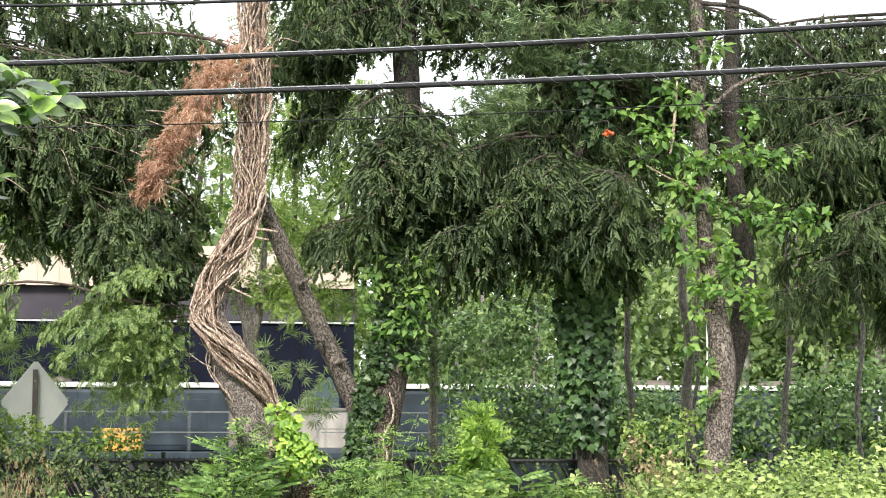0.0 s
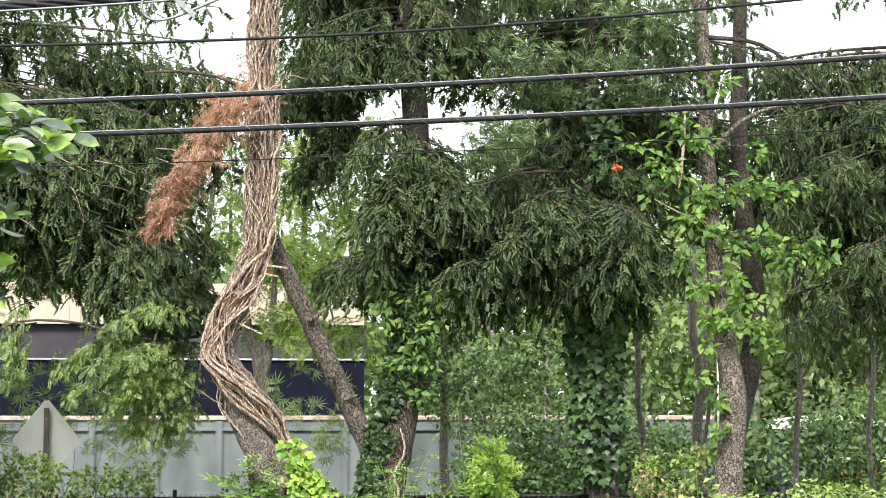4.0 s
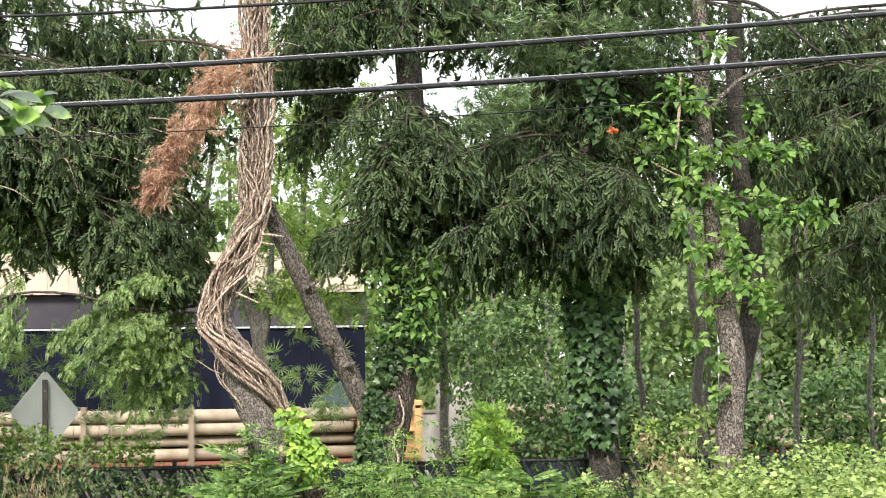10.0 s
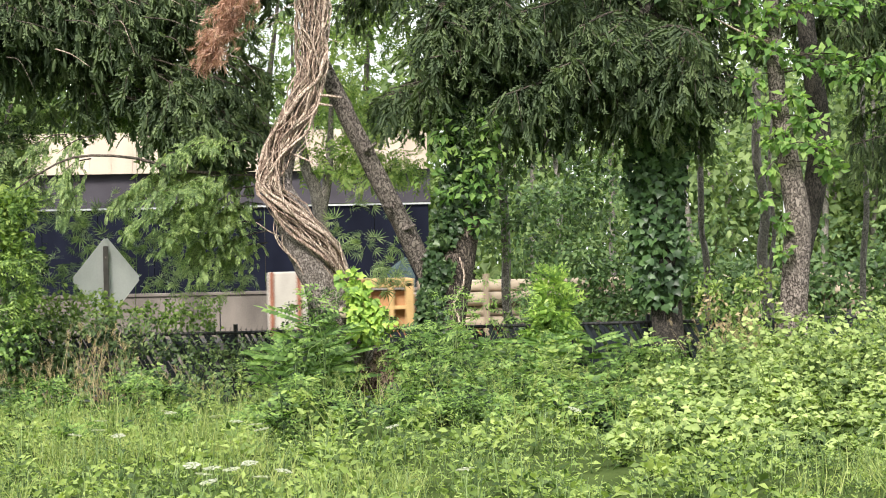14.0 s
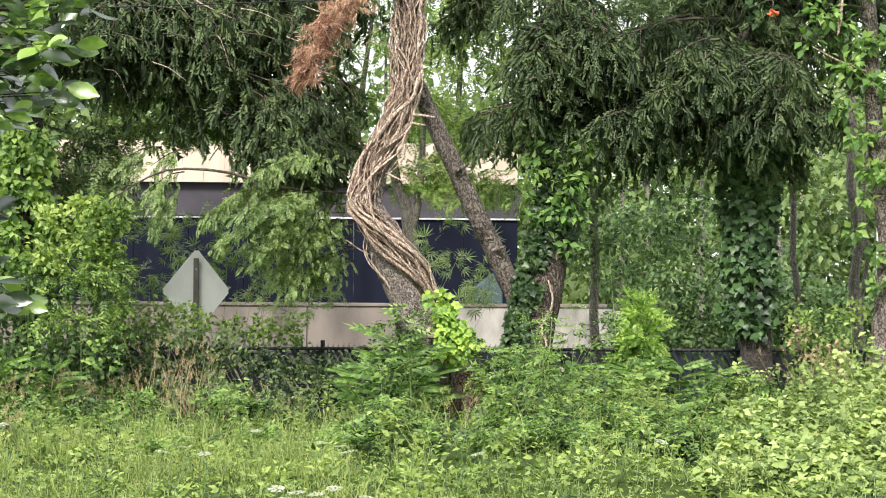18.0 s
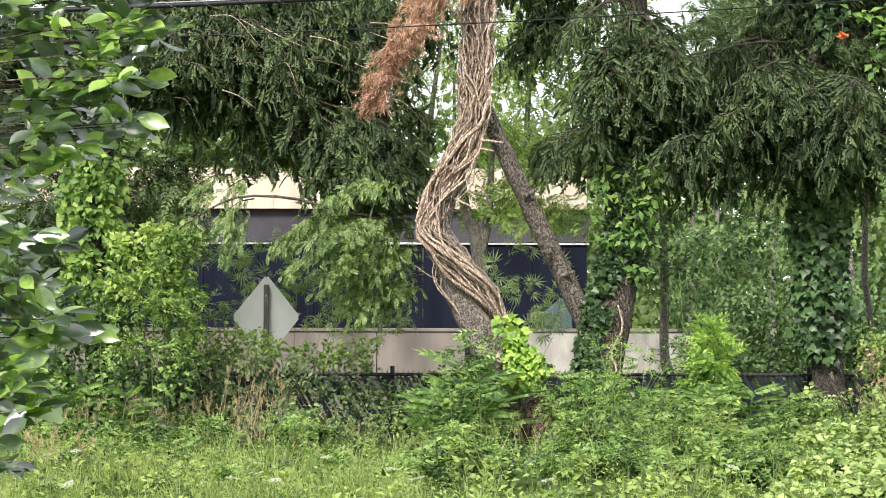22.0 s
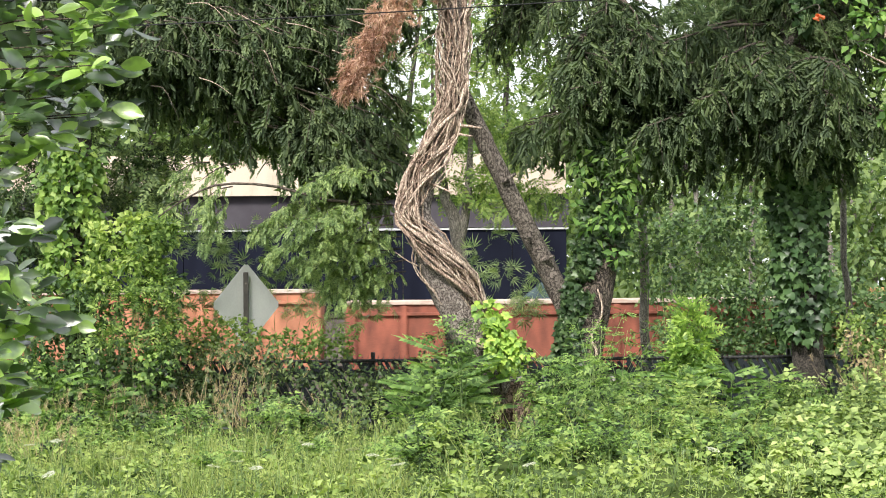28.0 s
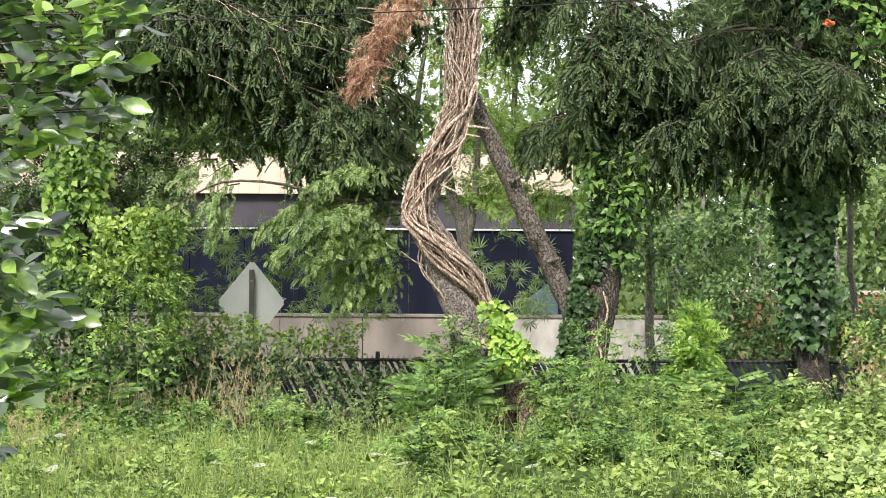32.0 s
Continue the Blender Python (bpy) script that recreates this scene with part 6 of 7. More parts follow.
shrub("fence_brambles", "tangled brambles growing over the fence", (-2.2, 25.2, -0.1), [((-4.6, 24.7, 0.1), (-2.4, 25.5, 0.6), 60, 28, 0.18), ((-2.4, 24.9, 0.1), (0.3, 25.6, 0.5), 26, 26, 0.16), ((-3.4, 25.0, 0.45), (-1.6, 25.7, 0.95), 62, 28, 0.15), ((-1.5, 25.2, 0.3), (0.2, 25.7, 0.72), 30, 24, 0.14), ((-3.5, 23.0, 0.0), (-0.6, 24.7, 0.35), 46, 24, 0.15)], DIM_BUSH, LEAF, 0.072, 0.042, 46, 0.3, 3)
shrub("yellowing_brambles", "yellow-green brambles along the fence top", (-2.6, 25.9, -0.1), [((-3.6, 25.7, 0.8), (-2.2, 26.2, 1.3), 54, 24, 0.14), ((-2.0, 25.8, 0.75), (-0.9, 26.2, 1.1), 34, 22, 0.13)], LIGHT_BUSH, LEAF, 0.075, 0.045, 52, 0.2, 2)
shrub("bright_sapling", "bright green sapling with feathery leaves", (3.55, 25.2, -0.1), [((3.35, 25.0, 0.45), (3.8, 25.4, 1.0), 15, 12, 0.14), ((3.48, 25.05, 0.9), (3.72, 25.3, 1.4), 9, 9, 0.09)], SAPLING_MAT, FROND, 0.22, 0.14, 47, 0.1, 3, "sapling")
shrub("reddish_brambles", "brambles with yellowing leaves beside the fence", (5.9, 25.3, -0.1), [((5.6, 25.0, 0.3), (6.5, 25.7, 1.35), 40, 22, 0.16), ((6.9, 25.0, 0.2), (9.5, 25.9, 0.8), 50, 22, 0.18)], LIGHT_BUSH, LEAF, 0.08, 0.05, 48, 0.2, 3)
shrub("red_leaved_bramble", "bramble with pinkish yellowed leaves and bare canes", (5.75, 24.9, -0.1), [((5.6, 24.7, 0.5), (6.2, 25.0, 1.05), 12, 10, 0.12)], STRAW, LEAF, 0.075, 0.045, 53, 0.5, 6)

# ---- wood and trees far behind ----
woods = tagged(new("far_woods"), "sunlit broadleaf wood beyond the railway", "wood", kind="stuff")
g, w = Geo(), Geo()
rw = np.random.default_rng(51)
for i in range(70):
    x, y = rw.uniform(-26, 38), rw.uniform(62, 92)
    if x < 9 and y < 66:
        y += 8
    top = rw.uniform(6.5, 11.5) * (1 + (y - 60) / 90)
    tube(w, [(x, y, -1.6), (x + rw.normal(0, .3), y, top * 0.5), (x + rw.normal(0, .6), y, top * 0.95)], [0.22, 0.16, 0.05], 8, 6)
    for _ in range(36):
        c = (x + rw.normal(0, 2.1), y + rw.normal(0, 1.6), rw.uniform(0.12, 1.0) * top)
        leafy(g, rw, c, (0.9, 0.9, 0.7), 18, LEAF, 0.5, 0.32, 0.3, 0.2)
geo_part("trunks", w, BARK_DARK, woods)
geo_part("leaves", g, WOODS, woods)
near_wood = tagged(new("wood_beyond_the_road"), "light green young wood beside the railway", "wood", kind="stuff")
g, w = Geo(), Geo()
for i in range(30):
    x, y = rw.uniform(7.5, 30), rw.uniform(52.5, 60)
    top = rw.uniform(4.0, 9.0)
    tube(w, [(x, y, -1.6), (x + rw.normal(0, .2), y, top * 0.5), (x + rw.normal(0, .4), y, top)], [0.12, 0.09, 0.03], 8, 6)
    for _ in range(30):
        leafy(g, rw, (x + rw.normal(0, 1.2), y + rw.normal(0, 1.0), rw.uniform(0.2, 1.0) * top), (0.6, 0.6, 0.45), 26, LEAF, 0.30, 0.18, 0.3, 0.2)
geo_part("trunks", w, BARK_GREY, near_wood)
# Unseen trees added behind the camera to darken what the vehicle paint mirrors.
behind = tagged(new("wood_behind_the_meadow"), "unseen broadleaf wood closing the meadow, added for reflections", "wood", kind="stuff")
gb, wb = Geo(), Geo()
for i in range(34):
    x, y = -55 + 3.4 * i + rw.normal(0, 0.8), rw.uniform(-44, -36)
    tube(wb, [(x, y, -0.2), (x, y, 4), (x + rw.normal(0, .5), y, 8.5)], [0.22, 0.16, 0.05], 6, 6)
    for _ in range(26):
        leafy(gb, rw, (x + rw.normal(0, 1.7), y + rw.normal(0, 1.3), rw.uniform(0.3, 9.0)), (1.0, 1.0, 0.8), 11, LEAF, 1.0, 0.65, 0.3, 0.2)
geo_part("trunks", wb, BARK_GREY, behind)
geo_part("leaves", gb, WOODS, behind)
brush = tagged(new("trackside_brush"), "low tangled brush between the road and the railway", "brush", kind="stuff")
gb = Geo()
cloud(gb, rw, (8.4, 42.8, -0.8), (27, 44.6, 2.3), 900, 26, 0.38, LEAF, 0.19, 0.11, 0.3, lambda c: c[2] < 1.8 + 0.35 * math.sin(1.3 * c[0]) * math.sin(0.47 * c[0]))
geo_part("leaves", gb, BUSH_MAT, brush)
geo_part("leaves", g, WOODS, near_wood)

# ---- sign seen from behind ----
SIGN_BACK = rough_mat("bare_aluminium", (0.52, 0.54, 0.52), (0.70, 0.72, 0.69), 2.5, 0.55, 0.1, bump=0.05, streak=2)
POST_STEEL = rough_mat("sign_post_steel", (0.03, 0.028, 0.025), (0.085, 0.078, 0.07), 6, 0.8, 0.1)
sign = empty("road_sign", (-2.41, 27.08, -0.3), "diamond road sign seen from its bare metal back", "road sign")
bm = outline_bm([(0, 0.60), (0.585, 0.0), (0, -0.60), (-0.585, 0.0)], -0.004, 0.004, 0.0)
bmesh.ops.bevel(bm, geom=[e for e in bm.edges if abs(e.verts[0].co.y - e.verts[1].co.y) > 0.005], offset=0.035, segments=3, affect="EDGES")
bm.transform(pose(0, 0.045, 1.76, 0, 0, 40))
part("plate", bm, SIGN_BACK, sign, "bare aluminium back of the plate")
part("post", block(-0.035, 0.035, -0.03, 0.03, -0.2, 2.22, 0.006), POST_STEEL, sign, "perforated steel post")
for i in range(34):
    z = 0.3 + i * 0.056
    part("post_hole", block(-0.006, 0.006, -0.032, -0.0295, z, z + 0.012), BLACK_STEEL, sign)
for z in (1.45, 2.05):
    part("bolt", block(-0.012, 0.012, -0.042, -0.03, z, z + 0.024, 0.003), STEEL, sign)

# ---- chain-link fence with dark slats ----
SLAT = rough_mat("dark_blue_slats", (0.006, 0.009, 0.014), (0.022, 0.030, 0.042), 5, 0.4, spec=0.5)
FENCE_BLACK = rough_mat("black_coated_steel", (0.012, 0.012, 0.013), (0.03, 0.03, 0.03), 8, 0.5)
fence = empty("chain_link_fence", (0, 25.8, -0.3), "black chain-link fence with dark slats, overgrown", "fence")
g = Geo()
tube(g, [(-9, 25.8, 0.70), (1, 25.8, 0.71), (14, 25.8, 0.72)], [0.024, 0.024, 0.024], 6, 8)
geo_part("top_rail", g, FENCE_BLACK, fence)
for i in range(9):
    g = Geo()
    tube(g, [(-9 + 2.8 * i, 25.86, -0.5), (-9 + 2.8 * i, 25.86, 0.82)], [0.032, 0.032], 3, 8)
    geo_part("post", g, FENCE_BLACK, fence)
g = Geo()
for i in range(330):
    x = -9 + i * 0.07
    for s in (1, -1):
        tube(g, [(x, 25.76 + 0.004 * s, -0.4), (x + s * 0.63, 25.76 + 0.004 * s, 0.76)], [0.0022, 0.0022], 2, 3)
    tube(g, [(x, 25.76, 0.70), (x + 0.012, 25.76, 0.79)], [0.003, 0.002], 2, 3)
geo_part("wire_mesh", g, FENCE_BLACK, fence, "woven wire with twisted tips")
for i in range(200):
    x = -3.2 + i * 0.066
    bm = block(-0.023, 0.023, -0.004, 0.004, 0, 1.28)
    bm.transform(pose(x + rng.normal(0, 0.006), -0.012, -0.25 + 0.12, 0, -29 + rng.normal(0, 1.5), rng.normal(0, 6)))
    part("slat", bm, SLAT, fence)

# ---- overhead cables ----
CABLE = rough_mat("black_cable", (0.008, 0.008, 0.010), (0.022, 0.022, 0.026), 20, 0.55, spec=0.25)
SILVER = rough_mat("galvanised_strand", (0.22, 0.23, 0.25), (0.38, 0.39, 0.41), 30, 0.5, 0.6)


def cable(label, zs, r, y=16.0, lashed=True, mat=None, span=(-14, 18), strands=1):
    """A cable through three heights at x = -2, 2 and 6, carried on to both sides."""
    c = np.polyfit([-2, 2, 6], zs, 2)
    xs = np.linspace(*span, 70)
    pts = [(x, y, np.polyval(c, x)) for x in xs]
    ob = empty("overhead_cable", pts[0], label, "cable", "cables along the road")
    gg = Geo()
    if strands == 1:
        tube(gg, pts, [r, r], 140, 8)
        geo_part("sheath", gg, mat or CABLE, ob)
    else:
        xx = np.linspace(*span, 900)
        for k in range(strands):
            gg = Geo()
            aa = xx * 2 * np.pi / 1.1 + 2 * np.pi * k / strands
            tube(gg, np.stack([xx, y + 0.62 * r * np.cos(aa), np.polyval(c, xx) + 0.62 * r * np.sin(aa)], 1), [r * 0.55, r * 0.55], 900, 6)
            geo_part("sheath", gg, CABLE, ob, "one twisted cable of the bundle" if k == 0 else "")
    if lashed:
        gg = Geo()
        tube(gg, [(x, y - 0.2 * r, z + r * 1.15) for x, y, z in pts], [0.006, 0.006], 140, 5)
        geo_part("strand", gg, SILVER, ob, "steel carrying strand")
        gg = Geo()
        xx = np.linspace(span[0], span[1], 4600)
        zz = np.polyval(c, xx)
        aa = xx * 2 * np.pi / 0.3
        tube(gg, np.stack([xx, y + np.cos(aa) * (r * 1.12), zz + r * 0.3 + np.sin(aa) * r * 1.5], 1)[::2], [0.0018, 0.0018], 2300, 3)
        geo_part("lashing_wire", gg, SILVER, ob, "thin wire wound round the cable")
    return ob


cable("thick black lashed telephone cable", (4.45, 4.71, 5.05), 0.020)
cable("thick black lashed cable below the others", (4.17, 4.39, 4.68), 0.021)
cable("single black insulated overhead wire", (4.95, 5.20, 5.66), 0.013, lashed=False)
cable("bundle of black telephone cables", (5.28, 5.68, 6.20), 0.044, strands=4)
cable("pale steel messenger wire under the cable bundle", (5.235, 5.635, 6.155), 0.009, 15.96, False, SILVER)
cable("thin green-grey service wire", (3.95, 4.16, 4.45), 0.005, 16.3, False)
snow = empty("cable_storage_loop", (-0.33, 15.9, 5.4), "grey teardrop cable storage bracket hung on the bundle", "cable bracket")
gg = Geo()
tear = []
for k in range(41):
    a = 2 * math.pi * k / 40
    wdt = 0.5 * (1 - math.cos(a))
    tear.append((0.50 - 0.94 * (0.5 - 0.5 * math.cos(a)) ** 0.75, 15.95, 5.46 - 0.09 * (0.5 - 0.5 * math.cos(a)) + 0.25 * math.sin(a) * wdt ** 0.9 * 0.9))
tear = [(x - 0.32, y, z - 0.02 + 0.08 * (x - 0.05)) for x, y, z in tear]
tube(gg, tear, [0.013] * 41, 120, 7)
geo_part("hoop", gg, SILVER, snow)
bm = block(-0.024, 0.024, -0.008, 0.008, -0.2, 0.2, 0.004)
bm.transform(pose(-0.13, 0.0, -0.04, 0, -48, 0))
part("cross_bar", bm, SILVER, snow)

# ---- glossy shrub close to the viewer ----
laurel = empty("glossy_shrub", (-2.1, 5.3, -0.08), "glossy dark-leaved evergreen shrub close by", "shrub")
g, w = Geo(), Geo()
rl = np.random.default_rng(61)
tube(w, [(-2.1, 5.3, -0.1), (-2.0, 5.2, 1.0), (-1.8, 5.1, 2.0), (-1.5, 5.1, 2.8)], [0.05, 0.04, 0.03, 0.01], 16, 8)
SPRIGS = [(-0.49, 2.70), (-0.53, 2.64), (-0.57, 2.74), (-0.62, 2.68), (-0.68, 2.75), (-0.73, 2.68), (-0.62, 2.60), (-0.8, 2.76), (-0.70, 2.44), (-0.66, 2.40), (-0.76, 2.35), (-0.73, 2.30), (-0.75, 2.18), (-0.81, 2.22), (-0.89, 2.39), (-0.84, 2.30), (-0.92, 2.27), (-0.97, 2.36), (-1.06, 2.42), (-0.88, 2.18), (-0.98, 2.20), (-1.06, 2.26), (-1.14, 2.32), (-1.1, 2.5), (-0.98, 2.46), (-1.0, 2.12), (-0.9, 2.12),
          (-0.99, 1.90), (-1.01, 1.80), (-0.98, 1.85), (-0.89, 1.64), (-0.93, 1.68), (-0.97, 1.62), (-1.0, 1.72), (-1.08, 1.92), (-1.1, 2.02), (-1.12, 1.75), (-1.04, 1.6), (-1.1, 1.6), (-1.16, 1.9), (-1.03, 1.48), (-0.95, 1.39), (-1.0, 1.41), (-1.06, 1.33), (-1.1, 1.46), (-1.15, 1.36), (-1.2, 1.68), (-1.22, 2.08), (-1.1, 1.24), (-1.05, 1.54),
          (-0.68, 2.60), (-0.76, 2.62), (-0.84, 2.66), (-0.92, 2.72), (-0.98, 2.62), (-0.86, 2.56), (-1.06, 2.72), (-1.14, 2.6), (-0.78, 2.54), (-1.2, 2.8), (-1.3, 2.6), (-1.0, 2.8), (-1.3, 2.3), (-1.32, 1.9), (-1.3, 1.5), (-1.25, 1.3)]
HOLLY = ([(0, 0, -.02), (.15, .26, .05), (.36, .44, .09), (.56, .50, .10), (.76, .38, .07), (.90, .17, .02), (1, 0, -.06), (.90, -.17, .02), (.76, -.38, .07), (.56, -.50, .10), (.36, -.44, .09), (.15, -.26, .05), (.35, 0, .0), (.68, 0, .0)],
         [(0, 12, 2, 1), (12, 13, 4, 3, 2), (13, 6, 5, 4), (0, 11, 10, 12), (12, 10, 9, 8, 13), (13, 8, 7, 6)])
LAUREL_MESH = leaf_mesh(HOLLY, 0.52, LAUREL_LEAF)
for x, z in SPRIGS:
    for _ in range(2):
        c = np.array([x - rl.uniform(0.06, 0.14), rl.uniform(4.95, 5.4), z + rl.normal(0, 0.02)])
        n = 8
        a = rl.uniform(0, 6.28) + np.arange(n) * 2.4
        d = np.stack([np.cos(a) * 0.9 + 0.35, np.sin(a) * 0.9 - 0.25, rl.normal(0.05, 0.3, n)], 1)
        k = rl.uniform(0.8, 1.15, n)
        up = np.array([-0.1, -0.75, 0.8]) + rl.normal(0, 0.5, (n, 3))
        if _ == 0:
            leaf_parts(laurel, LAUREL_MESH, c + d[:5] * 0.014 - np.arange(5)[:, None] * (0.006, 0, 0.004), d[:5], up[:5], 0.088 * k[:5])
            c = c - (0.05, -0.05, 0.02)
        scatter(g, HOLLY, c + d * 0.012 - np.arange(n)[:, None] * (0.006, 0, 0.004), d, up, 0.080 * k, 0.043 * k)
        tube(w, [(-1.75, 5.15, z - 0.15), ((x - 1.75) / 2, (c[1] + 5.1) / 2, z - 0.04), tuple(c)], [0.004, 0.003, 0.0015], 8, 4)
for i in range(60):
    c = np.array([rl.uniform(-2.4, -1.4), rl.uniform(4.9, 5.9), rl.uniform(0.7, 2.8)])
    leafy(g, rl, c, (0.16, 0.16, 0.14), 26, HOLLY, 0.085, 0.045, 0.1, 0.2)
geo_part("branchwork", w, TWIG, laurel)["kind"] = "stuff"
geo_part("leaves", g, LAUREL, laurel)

# ---- weeds, grass and flowers ----
rg = np.random.default_rng(71)


def plant(leaves, stems, x, y, top, size, n, shape=LEAF, spread=0.14, ratio=0.48, lift=0.15, loose=0.45, tiers=0):
    """One weed: a leaning stem with leaves spread round it, larger below than at its tip."""
    foot = np.array([x, y, ground_height(x, y)])
    tip = foot + (rg.normal(0, 0.12) * top, rg.normal(0, 0.12) * top, top)
    tube(stems, [foot, (foot + tip) / 2 + rg.normal(0, 0.03, 3), tip], [0.006, 0.004, 0.002], 4, 3)
    u = rg.random(n)[:, None] ** 0.75
    if tiers:
        u = np.clip((np.ceil(u * tiers) + rg.normal(0, 0.12, (n, 1))) / tiers, 0.05, 1.02)
    a = rg.uniform(0, 6.28, n)
    ring = np.stack([np.cos(a), np.sin(a), 0 * a], 1)
    pos = foot + (tip - foot) * u + ring * rg.uniform(0.01, spread, (n, 1)) * (1.15 - 0.7 * u)
    d = ring + np.stack([0 * a, 0 * a, rg.normal(lift, 0.35, n)], 1)
    k = size * rg.uniform(0.6, 1.25, n) * (1.1 - 0.35 * u[:, 0])
    scatter(leaves, shape, pos, d, np.array([0, -0.5, 0.9]) + rg.normal(0, loose, (n, 3)), k, k * ratio)


def tall_plant(leaves, stems, x, y, top, size, shape, ratio, per=11, face=(0, -0.55, 0.85), droop=0.25):
    """A many-stemmed weed: stems lean out from one foot, each with leaves on both sides and a tuft at its tip."""
    foot = np.array([x, y, ground_height(x, y)])
    for s in range(int(rg.integers(4, 8))):
        a = rg.uniform(0, 6.28)
        out = np.array([math.cos(a), math.sin(a), 0]) * top * rg.uniform(0.08, 0.42)
        tip = foot + out + (0, 0, top * rg.uniform(0.6, 1.05))
        mid = foot + out * 0.3 + (0, 0, top * 0.55)
        tube(stems, [foot, mid, tip], [0.006, 0.004, 0.002], 5, 3)
        u = np.concatenate([rg.uniform(0.25, 0.9, per), rg.uniform(0.9, 1.02, 5)])[:, None]
        n = len(u)
        base = (1 - u) ** 2 * foot + 2 * u * (1 - u) * mid + u * u * tip
        b = rg.uniform(0, 6.28, n)
        d = np.stack([np.cos(b), np.sin(b), rg.normal(0.1 - droop * 0.6, 0.3, n)], 1)
        k = size * rg.uniform(0.65, 1.2, n) * (1.15 - 0.4 * u[:, 0])
        scatter(leaves, shape, base + d * 0.02, d, np.array(face) + rg.normal(0, 0.35, (n, 3)), k, k * ratio)


weeds = tagged(new("weeds"), "tall mixed green weeds at the meadow's edge", "weeds", kind="stuff")
g, w, g2, w2, g3, w3 = Geo(), Geo(), Geo(), Geo(), Geo(), Geo()
for i in range(960):
    x, y = rg.uniform(-6.0, 9.0), 25.4 - 7.5 * rg.random() ** 1.2
    front = np.interp(x, [-6, -3, -0.8, 0.1, 0.8, 1.3, 1.9, 3.0, 5, 7, 10], [0.4, 0.35, 0.7, 1.25, 1.45, 0.65, 1.05, 0.68, 0.5, 0.7, 0.8])
    back = np.interp(x, [-6, -4, -1, 0.3, 1.8, 2.3, 5.2, 6, 10], [0.9, 0.6, 0.5, 0.95, 0.7, 0.5, 0.45, 0.6, 0.7])
    top = np.interp(y, [18, 20, 21.5, 23.0, 24.3, 25.4], [0.3, 0.55 * front, 0.85 * front, 1.05 * front, 0.5 * (front + back), back]) * rg.uniform(0.5, 1.15)
    if x < 0 and y < 22:
        if rg.random() < 0.75:
            continue
        top *= 0.6
    top *= 1.0 + 0.9 * noise.noise(Vector((x * 1.3, y * 1.3, 14.0)))
    if abs(x - 1.16 * y / 24) < 0.34 and 18.0 < y < 24.0:
        continue
    if -0.4 < x < 1.0 and y > 21.8 and rg.random() < 0.5:
        continue
    if abs(x - 1.1 * y / 24) < 0.42 and 20.4 < y < 24.0:
        top *= 0.22
    if -3.6 < x < 0.0 and y > 21.4 and rg.random() < 0.88:
        continue
    if y > 22.8 and (x > 1.6 or x < 0):
        top *= 0.6
    patch = noise.noise(Vector((x * 0.8, y * 0.8, 3.0))) + rg.normal(0, 0.15)
    if x > 3.6 + 0.25 * (y - 17) and y < 23.8:
        continue
    if patch > 0.05:
        tall_plant(g2, w2, x, y, top, rg.uniform(0.22, 0.32), FROND_LOW, 0.5, 3)
    elif patch > -0.14:
        tall_plant(g, w, x, y, top, rg.uniform(0.075, 0.12), LEAF, 0.52, 12)
    elif patch > -0.2:
        tall_plant(g, w, x, y, top, rg.uniform(0.09, 0.14), OVAL, 0.62, 8)
    else:
        tall_plant(g3, w3, x, y, top, rg.uniform(0.08, 0.12), LEAF, 0.4, 14)
for i in range(560):
    x, y = rg.uniform(-7.0, 9.5), 25.5 - 5.4 * rg.random()
    if -3.6 < x < -0.3 and y > 21.4:
        continue
    plant(g, w, x, y, rg.uniform(0.12, 0.34), rg.uniform(0.06, 0.11), 20, LEAF, 0.13, rg.uniform(0.35, 0.65), 0.2, 0.6)
geo_part("stem_growth", w, BAMBOO_MAT, weeds)["kind"] = "stuff"
geo_part("leaves", g, WEED_MAT, weeds)
ferny = tagged(new("feathery_weeds"), "seedlings with compound leaves among the weeds", "weeds", kind="stuff")
geo_part("stem_growth", w2, BAMBOO_MAT, ferny)["kind"] = "stuff"
geo_part("leaves", g2, WEED_MAT, ferny)
yellowish = tagged(new("yellow_green_weeds"), "yellow-green narrow-leaved weeds", "weeds", kind="stuff")
geo_part("stem_growth", w3, BAMBOO_MAT, yellowish)["kind"] = "stuff"
geo_part("leaves", g3, LOW_MAT, yellowish)

